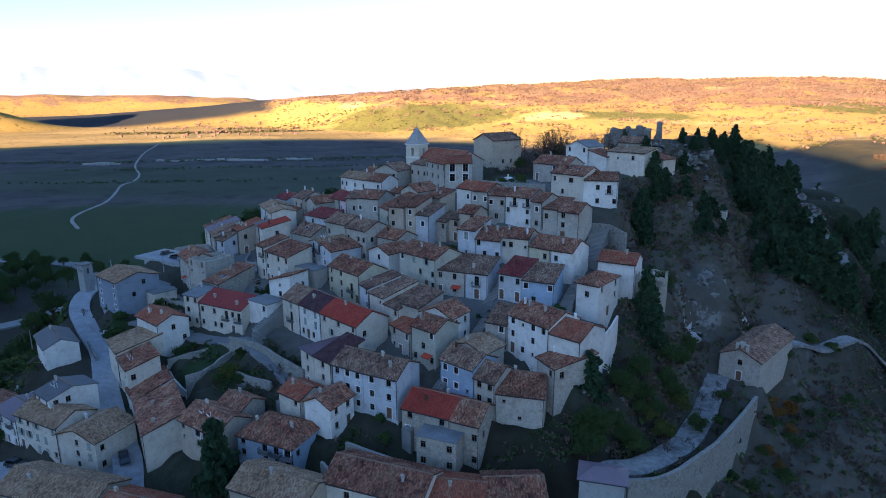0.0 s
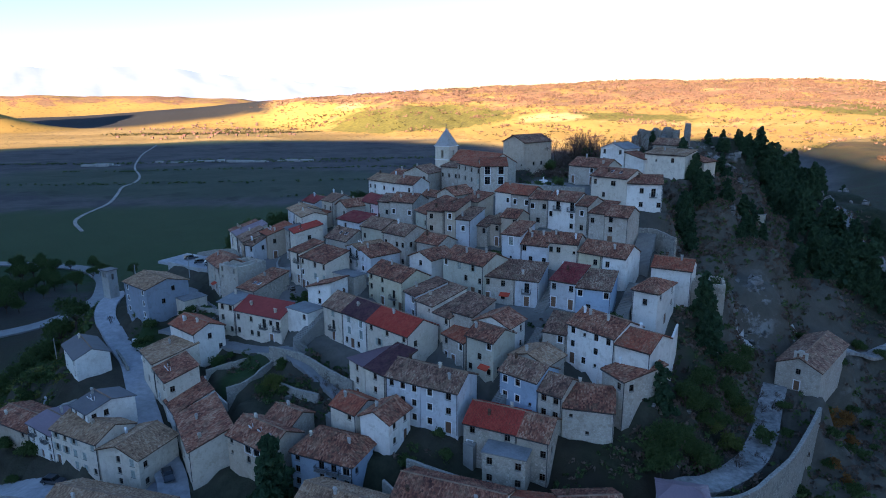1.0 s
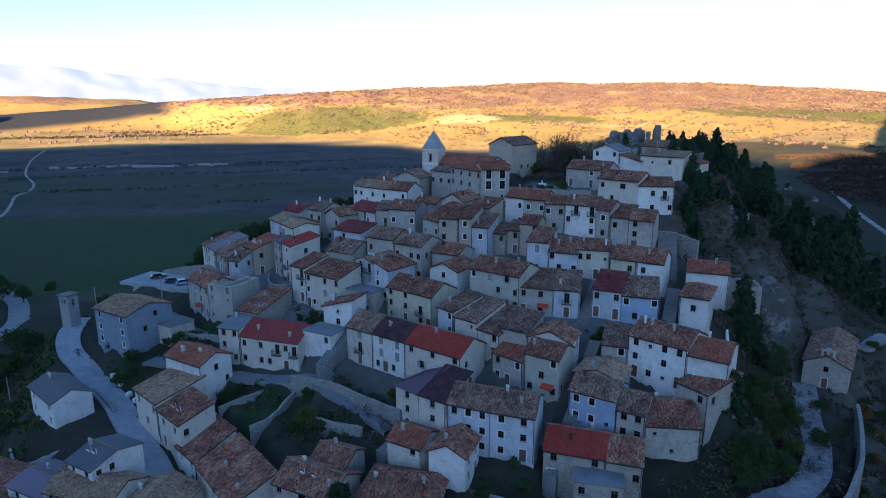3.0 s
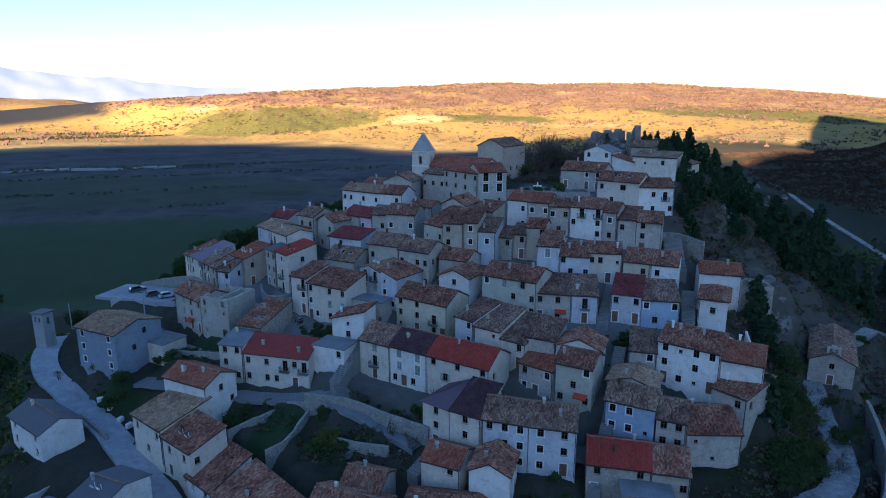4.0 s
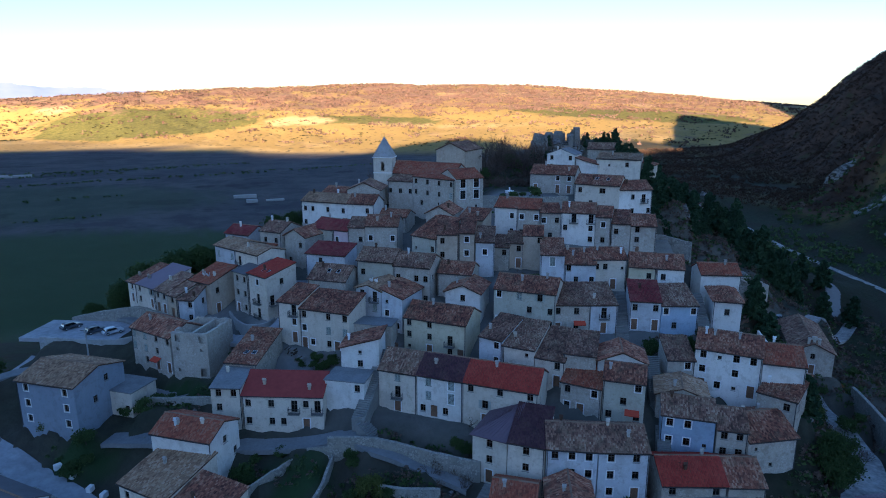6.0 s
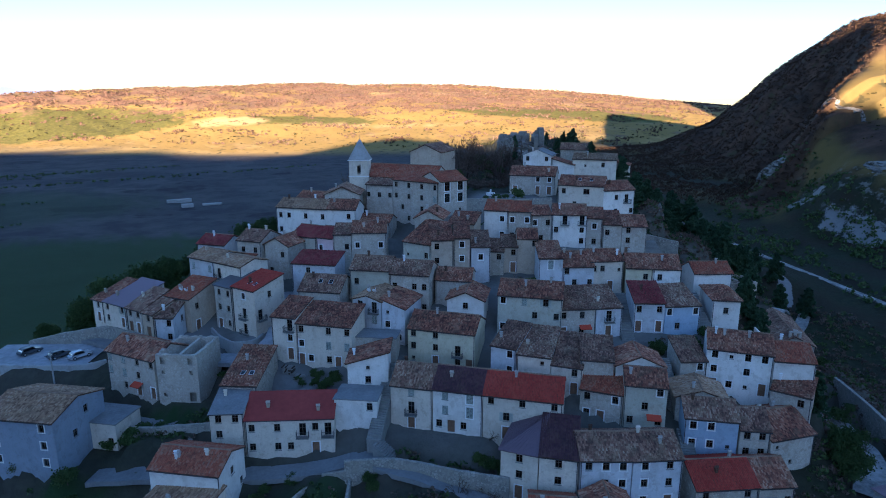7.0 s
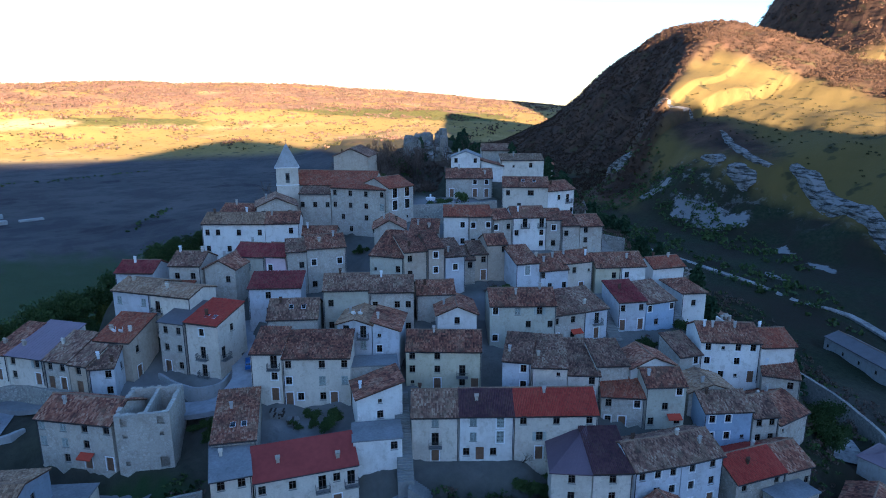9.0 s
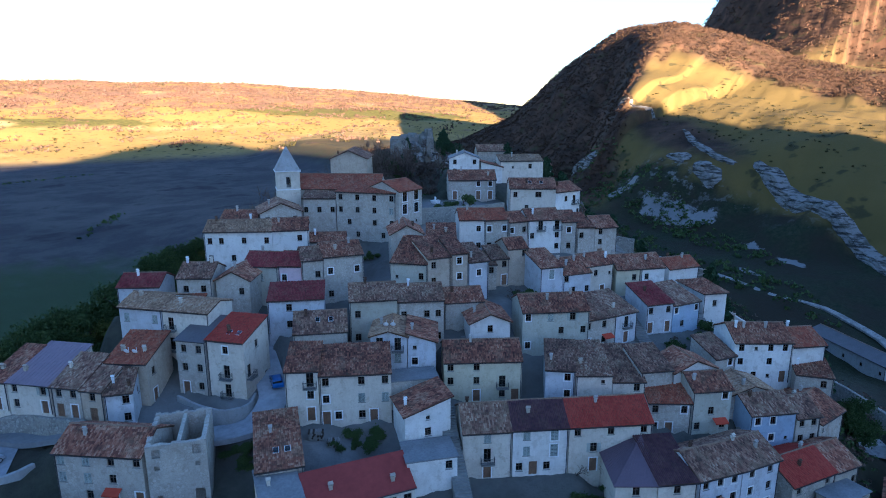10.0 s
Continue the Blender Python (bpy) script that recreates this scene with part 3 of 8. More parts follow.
house(55.0, 198.5, 61.0, 192.5, 96.0, 4.6, 6, "front", 1.6, "stone", "t_old", "...", "", label="stone house under the rock", chim=0)
house(58.0, 183.5, 62.5, 177.5, 92.4, 5.0, 6, "shedR", 1.6, "cream", "t_brown", "..", "", label="low cream house at the cliff", chim=0)
# church, hall and bell tower
house(-8.6, 205.4, 3.6, 188.8, 90.9, 9, 11, "front", 2.8, "grey", "t_red", "........./.........", "", label="stone parish church with a rust-red roof", chim=0, kind_of="church")
house(-5.4, 193.6, 0.5, 180.8, 90.9, 11.2, 7.5, "shed", 1.4, "grey", "t_red", "w.w.w.w/w.w.w.s/.w..w.w/..w..w.", "", "..", label="stone parish house beside the church", chim=0)
house(-10.4, 199.4, -5.5, 193.8, 89.4, 8.5, 6, "shed", 1.5, "grey", "t_old", "w.w.w/.....", "", label="low grey wing below the bell tower", chim=0)
house(0.7, 179.9, 8.3, 179.9, 91.4, 8.5, 10, "front", 1.9, "grey", "t_red", "pp/pp/.q", "w.w/d..", label="church front block with large windows", chim=0, kind_of="church")
house(10.4, 213.6, 16.4, 206.2, 96.0, 8.6, 13, "gable", 2.1, "tan", "t_old", "q..q", "..w.w.w", label="large pale hall with a brown gabled roof", chim=1)
# chapel below the cliff
house(60.8, 127.6, 66.8, 121.6, 55.2, 5.4, 21, "gable", 2.0, "grey", "t_old", ".w./.d.", ".../...", label="old stone chapel with a long weathered tiled roof", chim=0, kind_of="chapel", extra="bellgable")
# blue house by the road and the substation hut
house(-92.2, 158.6, -83.0, 151.0, 64.6, 8.4, 11, "front", 1.6, "greyblue", "t_tan", "f.f/f.f/f.f", "..w./.w../....", label="grey-blue house with a sandy roof beside the road", chim=0)
house(-80.0, 158.0, -75.0, 153.6, 60.6, 4.6, 6, "flat", 0, "cream", "felt", "w.w", "w", label="small flat-roofed cream house", chim=0)
# low lilac-roofed building by the gravel track and a small hut on the eastern slope
house(20.4, 83.2, 27.0, 81.4, 54.0, 3.4, 4.6, "hip", 0.9, "concrete", "t_lilac", "..", "", label="low building with a lilac hipped roof by the track", chim=0)
house(85.2, 188.9, 86.6, 187.8, 75.4, 3.6, 1.8, "flat", 0, "greygreen", "felt", ".", "", label="small pale-green hut on the wooded slope", chim=0, kind_of="hut")
# long low building in the eastern valley
house(141, 117.6, 120, 93.5, 33.0, 4.5, 9, "front", 1.8, "concrete", "slate", "w.w.w.w.w", "..", label="long low grey shed in the valley", chim=0)

# ---- ground: one sheet from the village hill to the horizon ----
spot(-97.6, 155.7, 53, 8), spot(-89, 132, 49.5, 6), spot(-72.2, 126.3, 46.8, 5), spot(-86.8, 144.7, 49.5, 6), spot(-63, 108, 44.5, 5)
spot(-56, 97, 43.5, 6), spot(-82, 104, 42, 7), spot(-100, 168, 56.0, 8), spot(-95, 176, 59.5, 8), spot(-85, 185, 62.6, 9), spot(-79, 181, 61.8, 5), spot(-86, 176.5, 57.8, 5), spot(-80, 172.5, 58.6, 4), spot(-90, 192, 61.6, 5)
spot(-110, 150, 44, 9), spot(-112, 175, 48, 9), spot(-106, 192, 50, 9), spot(-98, 205, 48, 9), spot(-130, 160, 28, 14), spot(-125, 200, 30, 14), spot(-120, 130, 34, 12)
spot(-104, 172, 57.2, 3.5), spot(-160, 180, 17, 20), spot(-150, 230, 15, 20), spot(-110, 225, 38, 12), spot(-85, 215, 54, 8), spot(-72, 206, 62, 6), spot(-60, 205, 66, 7), spot(-95, 245, 27, 15)
spot(-55, 215, 64, 9), spot(-42, 215, 70, 8), spot(-62, 235, 45, 12), spot(-30, 222, 74, 9), spot(-35, 250, 50, 14), spot(-10, 235, 72, 12), spot(-12, 270, 48, 16)
spot(0, 210, 86, 8), spot(25, 200, 86, 8), spot(20, 235, 78, 12), spot(40, 225, 88, 8), spot(30, 270, 52, 18), spot(60, 300, 48, 18), spot(-60, 290, 14, 25), spot(10, 330, 18, 25)
spot(60, 224, 89, 7), spot(72, 242, 95, 5), spot(83, 244, 94, 5), spot(90, 256, 93, 6), spot(60, 205, 90, 5), spot(74, 214, 90, 6), spot(104, 262, 94, 8), spot(84, 262, 92, 9)
spot(120, 276, 88, 10), spot(142, 284, 78, 10), spot(160, 268, 70, 10), spot(185, 296, 60, 14), spot(120, 310, 50, 18), spot(170, 340, 38, 20), spot(230, 330, 38, 18)
spot(88, 214, 84, 8), spot(90, 194, 73, 8), spot(73, 190, 86, 6), spot(66, 172, 82, 6), spot(72, 165, 72, 7), spot(64, 147, 67, 6), spot(54, 150, 73, 5), spot(52, 138, 69, 5)
spot(110, 215, 69, 9), spot(127, 214, 64.5, 7), spot(129, 202, 60, 7), spot(130, 235, 69.5, 9), spot(150, 242, 69, 10), spot(110, 190, 58, 9), spot(90, 170, 60, 8), spot(106, 158.6, 48.8, 6), spot(85, 150, 51, 6)
spot(58, 133, 55, 5), spot(47, 122, 58, 4), spot(56, 122, 50.6, 4), spot(48, 108, 50.4, 5), spot(40, 98, 51, 4), spot(32, 91, 51.5, 4), spot(20, 90, 53.0, 4), spot(10, 89, 53, 4)
spot(38, 112, 57.5, 4), spot(30, 104, 57, 4), spot(36, 120, 63, 4), spot(24, 93.5, 55, 3), spot(48, 92, 42, 6), spot(60, 102, 40, 7), spot(74, 112, 41, 7), spot(90, 128, 40, 8)
spot(30, 80, 45, 7), spot(10, 66, 44, 8), spot(60, 70, 32, 12), spot(100, 100, 30, 14), spot(130, 130, 30, 14), spot(150, 165, 34, 12), spot(-20, 66, 42, 9), spot(-50, 70, 38, 9)
spot(-80, 78, 36, 9), spot(-105, 100, 36, 9), spot(160, 200, 42, 12), spot(190, 160, 34, 14), spot(190, 220, 37, 14), spot(230, 210, 34, 16), spot(200, 260, 44, 14), spot(250, 280, 34, 18)
spot(-58, 126, 54.6, 4), spot(-52, 123.5, 54.8, 4), spot(-48, 114, 53, 4), spot(-42, 118, 54.6, 4), spot(-36, 118, 57, 4), spot(-40, 126, 60, 3), spot(-50, 129, 57.4, 3), spot(-33, 112, 54, 4)
spot(36, 146, 76, 4), spot(38, 140, 75, 4), spot(22, 158, 79, 4), spot(12, 171, 81, 4), spot(20, 191, 86.4, 5), spot(14, 182, 86, 3.5), spot(20, 177.5, 86, 3.5), spot(26, 175, 86, 3.5), spot(19, 186, 86.1, 4), spot(24, 182, 86.1, 4), spot(-57, 165, 65.7, 2.5), spot(-53, 161.2, 65.6, 2.5), spot(-47.4, 162, 66, 2.5), spot(-57.5, 170, 66.2, 2.5), spot(-46, 150.5, 63.2, 3), spot(-44, 147, 63, 3), spot(-41.5, 144.5, 63, 3), spot(-66, 148, 59, 4), spot(-72, 150, 58.5, 4), spot(-45, 168, 67, 4)
spot(34, 88.6, 51.4, 3), spot(39.5, 92.4, 51.3, 3), spot(45, 97.2, 51.1, 3), spot(53, 106, 50.8, 3), spot(60, 114.5, 50.6, 3), spot(39, 86.6, 45.5, 3), spot(50.5, 95, 44.5, 3), spot(59, 104, 44, 3), spot(66, 113, 44.5, 3)
spot(0, 20, 30, 40), spot(-100, 30, 26, 40), spot(100, 40, 24, 40), spot(0, -60, 30, 50)


def smooth(t):
    t = np.clip(t, 0, 1)
    return t * t * (3 - 2 * t)


def wave_noise(x, y, size, seed, octaves=4):
    """Cheap rolling noise for height fields, about -1 to 1."""
    rng = np.random.RandomState(seed)
    out, amp, tot = np.zeros_like(x), 1.0, 0.0
    for _ in range(octaves):
        for _ in range(3):
            a = rng.uniform(0, math.tau)
            k = math.tau / (size * rng.uniform(0.7, 1.4))
            ph = rng.uniform(0, math.tau, 2)
            out += amp / 3 * np.sin((x * math.cos(a) + y * math.sin(a)) * k + ph[0] + 1.3 * np.sin((y * math.cos(a) - x * math.sin(a)) * k * 0.7 + ph[1]))
        tot += amp
        amp *= 0.5
        size *= 0.47
    return out / tot


# crest of the eastern mountain from south to north: x, y, height
CREST = np.array([(540, -220, 92), (600, 0, 120), (619, 149, 138), (646, 234, 156), (651, 292, 180), (650, 345, 196), (714, 438, 206),
                  (766, 519, 180), (809, 591, 120), (847, 665, 84), (870, 725, 48), (890, 790, 25), (910, 860, 15)], float)


def east_hill(x, y):
    """Eastern mountain: metres west of its crest (scaled to the meadow's width), metres to the north-west of the spur, height."""
    best = np.full(np.shape(x), 1e9)
    side, crown = np.zeros(np.shape(x)), np.zeros(np.shape(x))
    for a, b in zip(CREST, CREST[1:]):
        d = b[:2] - a[:2]
        t = np.clip(((x - a[0]) * d[0] + (y - a[1]) * d[1]) / (d @ d), 0, 1)
        px, py = x - a[0] - t * d[0], y - a[1] - t * d[1]
        r = np.hypot(px, py)
        near = r < best
        best = np.where(near, r, best)
        side = np.where(near, np.sign(px * -d[1] + py * d[0]), side)
        crown = np.where(near, a[2] + t * (b[2] - a[2]), crown)
    w = best * side * 312 / np.interp(y, [60, 175, 300], [396, 325, 305])
    e, n = 0.954 * (x - 384) + 0.30 * (y - 290), -0.30 * (x - 384) + 0.954 * (y - 290)
    v = w + 16 * wave_noise(x, y, 85, 24, 3) * smooth((w - 20) / 80)
    meadow = sum(np.interp(v + q, [0, 60, 131, 210, 236, 290, 303, 316, 345, 400], [1, 0.88, 0.68, 0.615, 0.56, 0.43, 0.36, 0.19, 0.07, 0]) for q in (-16, -8, 0, 8, 16)) / 5
    wooded = np.interp(v, [0, 36, 72, 115, 151, 180, 209, 230], [1.0, 0.865, 0.66, 0.384, 0.164, 0.048, 0.008, 0.0])
    k = smooth((60 - n) / 60)
    wob = wave_noise(x, y, 150, 21, 5)
    west = 35 + (crown - 35) * (k * meadow + (1 - k) * wooded) - k * 0.25 * np.clip(-e - 90, 0, 200) * smooth((w - 120) / 100) - 0.3 * np.clip(w - 330, 0, None)
    east = crown - 0.3 * (np.hypot(w, 20) - 20)
    return w, n, np.where(w > 0, west, east) + 4 * wob * smooth((430 - w) / 120)


def far_land(x, y):
    """Plain, valley, far ridge, the mountain to the east and the ridge to the south that shades the village."""
    px, py = x, y - 80.0
    r = np.hypot(px, py)
    bearing = np.degrees(np.arctan2(px, py))
    z = 5.0 + 2.0 * wave_noise(x, y, 420, 3)
    # the valley rises to the east
    z = z + 28 * smooth((x - 60) / 160) * smooth((760 - y) / 400)
    # far ridge to the north
    crest = np.interp(bearing, [-60, -30, -16, -7, 0, 10, 20, 32, 41, 51, 58, 75, 95, 130], [20, 45, 98, 126, 140, 162, 174, 168, 142, 104, 76, 70, 60, 40])
    start = np.interp(bearing, [-40, -16, -4, 10, 30, 50, 70, 100], [2700, 2250, 1650, 1250, 1050, 900, 900, 900])
    ramp_ = np.clip((r - start) / np.maximum(2500 - start, 500), 0, 1.25)
    ridge = (crest - 5) * (0.55 * smooth(ramp_) + 0.45 * np.clip(ramp_, 0, 1) ** 1.2)
    ridge = ridge + smooth(ramp_ * 3) * (9 * wave_noise(x, y, 520, 11, 5) + 3.0 * wave_noise(x, y, 90, 12, 3)) * np.clip(crest / 120, 0.2, 1)
    ridge = ridge - 0.02 * np.clip(r - 2700, 0, None)
    z = z + np.where(bearing > -62, ridge, 0) * smooth((bearing + 62) / 30) * smooth((150 - bearing) / 30)
    # low rolling hills behind the far plain to the north-west
    z = z + smooth((r - 3450) / 500) * smooth((-13 - bearing) / 5) * (np.interp(bearing, [-40, -32, -25, -21, -17, -14], [112, 108, 88, 62, 32, 0]) + 8 * wave_noise(x, y, 500, 61, 4))
    # eastern mountain: a meadow slope with a wooded crest, a steep north-west face and a rocky west face
    w, n, hill = east_hill(x, y)
    k = 5.0
    z = z + k * np.log1p(np.exp(np.clip((hill - z) / k, -40, 60)))
    # higher mountain behind it
    d2 = np.hypot(x - 1520, y - 130)
    z = z + 560 * np.exp(-(d2 / 465) ** 4) + smooth(1 - d2 / 800) * 26 * wave_noise(x, y, 260, 23, 2)
    # southern ridge behind the walk, lying across the sun: it shades the village
    st = radians(SUN_BEARING - 180)
    u, s = x * math.cos(st) - y * math.sin(st), x * math.sin(st) + y * math.cos(st)
    shade = np.interp(u, [-3600, -2200, -1600, -1350, -1250, -1150, -1050, -980, -920, -860, -800, -740, -680, -620, -560, -500, -440, -380, -320, -270, -220, -170, -120, -80, -50, -20, 20, 60, 100, 140, 180, 220, 260, 320, 600, 2500],
                      [60, 62, 70, 143, 151, 159, 162, 165, 166, 165, 166, 169, 170, 161, 153, 150, 151, 162, 183, 195, 207, 206, 200, 191, 177, 167, 155, 134, 152, 164, 165, 167, 13, 20, 80, 70])
    z = z + (shade + 84) * np.exp(-((s + 750) / 210) ** 2)
    # hill added west of the far plain, mostly out of view, to shadow it
    u, s = 0.866 * x - 0.5 * y, 0.5 * x + 0.866 * y
    z = z + 150 * np.exp(-((u + 2550) / 260) ** 4) * np.exp(-((s - (1044 + (u + 2312) * 1.83)) / 110) ** 2)
    return z


def near_controls():
    pts = [(x, y, z, k) for x, y, z, k in SPOTS]
    for p in PLAN:
        (ax, ay), (bx, by) = p["a"], p["b"]
        n = Vector((ay - by, bx - ax)).normalized()
        zb = p["z"] - p["h"]
        back = min(1.6, 0.16 * p["deep"])
        for f in (0.0, 0.5, 1.0):
            x, y = ax + f * (bx - ax), ay + f * (by - ay)
            pts.append((x - n.x * 0.4, y - n.y * 0.4, zb, 3.0))
            pts.append((x + n.x * p["deep"], y + n.y * p["deep"], zb + back, 2.6))
    return np.array(pts)


CONTROLS = near_controls()
CX0, CX1, CY0, CY1 = -210.0, 290.0, 20.0, 380.0


def land(x, y):
    """Height of the ground at arrays x, y."""
    x, y = np.asarray(x, float), np.asarray(y, float)
    shape = x.shape
    x, y = x.ravel(), y.ravel()
    z = far_land(x, y)
    inside = (x > -330) & (x < 300) & (y > -80) & (y < 520)
    idx = np.nonzero(inside)[0]
    for chunk in np.array_split(idx, max(1, len(idx) // 4000)):
        if not len(chunk):
            continue
        dx = x[chunk, None] - CONTROLS[None, :, 0]
        dy = y[chunk, None] - CONTROLS[None, :, 1]
        w = 1.0 / ((dx * dx + dy * dy) / CONTROLS[None, :, 3] ** 2 + 0.12) ** 2
        near = (w * CONTROLS[None, :, 2]).sum(1) / w.sum(1)
        edge = np.minimum.reduce([(x[chunk] + 215) / 90, (240 - x[chunk]) / 60, (y[chunk] + 60) / 70, (385 - y[chunk]) / 100])
        k = smooth(edge)
        z[chunk] = z[chunk] * (1 - k) + near * k
    return z.reshape(shape)


def stretch(lo, hi, fine0, fine1, step, grow, most):
    xs = list(np.arange(fine0, fine1 + step / 2, step))
    s, v = step, xs[-1]
    while v < hi:
        s = min(s * grow, most)
        v += s
        xs.append(v)
    s, v = step, xs[0]
    while v > lo:
        s = min(s * grow, most)
        v -= s
        xs.insert(0, v)
    return np.array(xs)


GX = stretch(-3600, 3900, -140, 180, 2.0, 1.055, 34)
GY = stretch(-1500, 4300, 40, 330, 2.0, 1.055, 34)
XX, YY = np.meshgrid(GX, GY)
ZZ = land(XX, YY)
gx_, gy_ = np.gradient(ZZ, GY, GX)[::-1]
SLOPE = np.hypot(gx_, gy_)
ROUGH = wave_noise(XX, YY, 26, 41, 4)
steep = smooth((SLOPE - 0.55) / 0.5) * smooth((XX - 20) / 40)
inside = 1 - smooth((np.hypot((XX + 15) / 78, (YY - 150) / 62) - 0.85) / 0.2)
ZZ = ZZ + steep * 1.6 * ROUGH * (1 - 0.85 * inside)


def ground_z(x, y):
    """Height on the built sheet."""
    i = int(np.clip(np.searchsorted(GX, x) - 1, 0, len(GX) - 2))
    j = int(np.clip(np.searchsorted(GY, y) - 1, 0, len(GY) - 2))
    fx, fy = (x - GX[i]) / (GX[i + 1] - GX[i]), (y - GY[j]) / (GY[j + 1] - GY[j])
    return float(ZZ[j, i] * (1 - fx) * (1 - fy) + ZZ[j, i + 1] * fx * (1 - fy) + ZZ[j + 1, i] * (1 - fx) * fy + ZZ[j + 1, i + 1] * fx * fy)


def ground_material():
    m, nt, p = node_material("land", 0.95)
    geo = nt.nodes.new("ShaderNodeNewGeometry")
    pos = geo.outputs["Position"]

    def att(name):
        a = nt.nodes.new("ShaderNodeAttribute")
        a.attribute_name = name
        return a.outputs["Fac"]

    fine = noise_tex(nt, pos, 0.5, 6.0, 0.7)
    mid = noise_tex(nt, pos, 0.05, 5.0, 0.6)
    big = noise_tex(nt, pos, 0.006, 6.0, 0.62)
    tuft = noise_tex(nt, pos, 0.11, 5.0, 0.75)
    grass = mixc(nt, ramp(nt, fine, [(0.35, 0.0), (0.7, 1.0)]), (0.015, 0.021, 0.011), (0.038, 0.042, 0.022))
    grass = mixc(nt, ramp(nt, mid, [(0.4, 0.0), (0.62, 1.0)]), grass, (0.028, 0.024, 0.016))
    # dry upland: straw grass, russet woods, olive scrub
    straw = mixc(nt, fine, (0.215, 0.148, 0.037), (0.266, 0.189, 0.056))
    wood = mixc(nt, ramp(nt, tuft, [(0.35, 0.0), (0.7, 1.0)]), (0.11, 0.06, 0.04), (0.24, 0.138, 0.088))
    wood = mixc(nt, ramp(nt, noise_tex(nt, pos, 0.014, 5.0, 0.65), [(0.42, 0.0), (0.6, 1.0)]), wood, (0.17, 0.112, 0.066))
    scrub = mixc(nt, ramp(nt, tuft, [(0.35, 0.0), (0.65, 1.0)]), (0.06, 0.066, 0.014), (0.135, 0.122, 0.03))
    dots = mathn(nt, "MULTIPLY", ramp(nt, noise_tex(nt, pos, 0.07, 3.0, 0.5), [(0.60, 0.0), (0.66, 1.0)]), 0.75)
    oliv = mathn(nt, "ADD", att("olive"), mathn(nt, "MULTIPLY", mathn(nt, "SUBTRACT", noise_tex(nt, pos, 0.013, 6.0, 0.7), 0.5), 1.5))
    up = mixc(nt, ramp(nt, oliv, [(0.22, 0.0), (0.5, 1.0)]), straw, scrub)
    bigw = mathn(nt, "ADD", att("woods"), mathn(nt, "MULTIPLY", mathn(nt, "SUBTRACT", noise_tex(nt, pos, 0.010, 6.0, 0.68), 0.5), 1.9))
    up = mixc(nt, ramp(nt, bigw, [(0.38, 0.0), (0.58, 1.0)]), up, wood)
    up = mixc(nt, att("field"), up, mixc(nt, mid, (0.33, 0.235, 0.10), (0.42, 0.31, 0.14)))
    # dry straw fields, painted paler to stand in for sunlight on the flat plain
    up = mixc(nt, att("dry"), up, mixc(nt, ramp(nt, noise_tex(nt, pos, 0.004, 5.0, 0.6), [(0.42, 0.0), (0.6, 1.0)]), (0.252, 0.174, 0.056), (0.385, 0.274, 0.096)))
    up = mixc(nt, att("meadow"), up, mixc(nt, dots, mixc(nt, mid, (0.09, 0.069, 0.022), (0.128, 0.096, 0.031)), (0.04, 0.038, 0.016)))
    up = mixc(nt, att("forest"), up, mixc(nt, ramp(nt, mid, [(0.35, 0.0), (0.65, 1.0)]), (0.026, 0.018, 0.013), (0.082, 0.048, 0.03)))
    up = mixc(nt, dots, up, (0.05, 0.045, 0.02))
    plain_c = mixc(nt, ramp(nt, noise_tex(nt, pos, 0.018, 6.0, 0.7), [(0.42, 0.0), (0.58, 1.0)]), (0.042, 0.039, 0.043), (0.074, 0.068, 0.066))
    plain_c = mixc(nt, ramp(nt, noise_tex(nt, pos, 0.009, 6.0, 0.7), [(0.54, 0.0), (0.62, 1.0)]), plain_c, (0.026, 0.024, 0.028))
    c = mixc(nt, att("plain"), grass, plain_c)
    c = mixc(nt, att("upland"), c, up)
    # near-black blue painted for the far plain's shadow band and the ridge end
    c = mixc(nt, att("painted_dark"), c, mixc(nt, tuft, (0.010, 0.013, 0.018), (0.028, 0.03, 0.034)))
    c = mixc(nt, att("green"), c, mixc(nt, mid, (0.024, 0.042, 0.016), (0.036, 0.058, 0.023)))
    c = mixc(nt, att("dirt"), c, mixc(nt, fine, (0.058, 0.054, 0.044), (0.15, 0.138, 0.112)))
    c = mixc(nt, att("paved"), c, mixc(nt, fine, (0.14, 0.135, 0.126), (0.25, 0.24, 0.225)))
    rockmask = mathn(nt, "MULTIPLY", att("rock"), ramp(nt, noise_tex(nt, pos, 0.13, 6.0, 0.7), [(0.55, 0.0), (0.61, 1.0)]))
    c = mixc(nt, rockmask, c, mixc(nt, ramp(nt, fine, [(0.3, 0.0), (0.7, 1.0)]), (0.13, 0.125, 0.115), (0.28, 0.275, 0.26)))
    c = mixc(nt, ramp(nt, mathn(nt, "ADD", att("scree"), mathn(nt, "MULTIPLY", mathn(nt, "SUBTRACT", noise_tex(nt, pos, 0.16, 6.0, 0.7), 0.5), 1.4)), [(0.48, 0.0), (0.60, 1.0)]), c, mixc(nt, fine, (0.14, 0.138, 0.135), (0.245, 0.24, 0.232)))
    nt.links.new(c, p.inputs["Base Color"])
    bump(nt, p, mathn(nt, "ADD", fine, tuft), 0.8, 0.5)
    return m


def mountain_cover(w, n, wavy):
    """Where leafless woods stand on the eastern mountain: the belt under its crest and the north-west face."""
    belt = smooth((w - np.interp(n, [-260, -200, -60], [26, 14, -40]) + wavy) / 12) * smooth((np.interp(n, [-260, -200, -100, -40, 0], [150, 130, 95, 100, 120]) - w + wavy) / 16)
    return belt, smooth((n + 0.6 * wavy + 4) / 14)


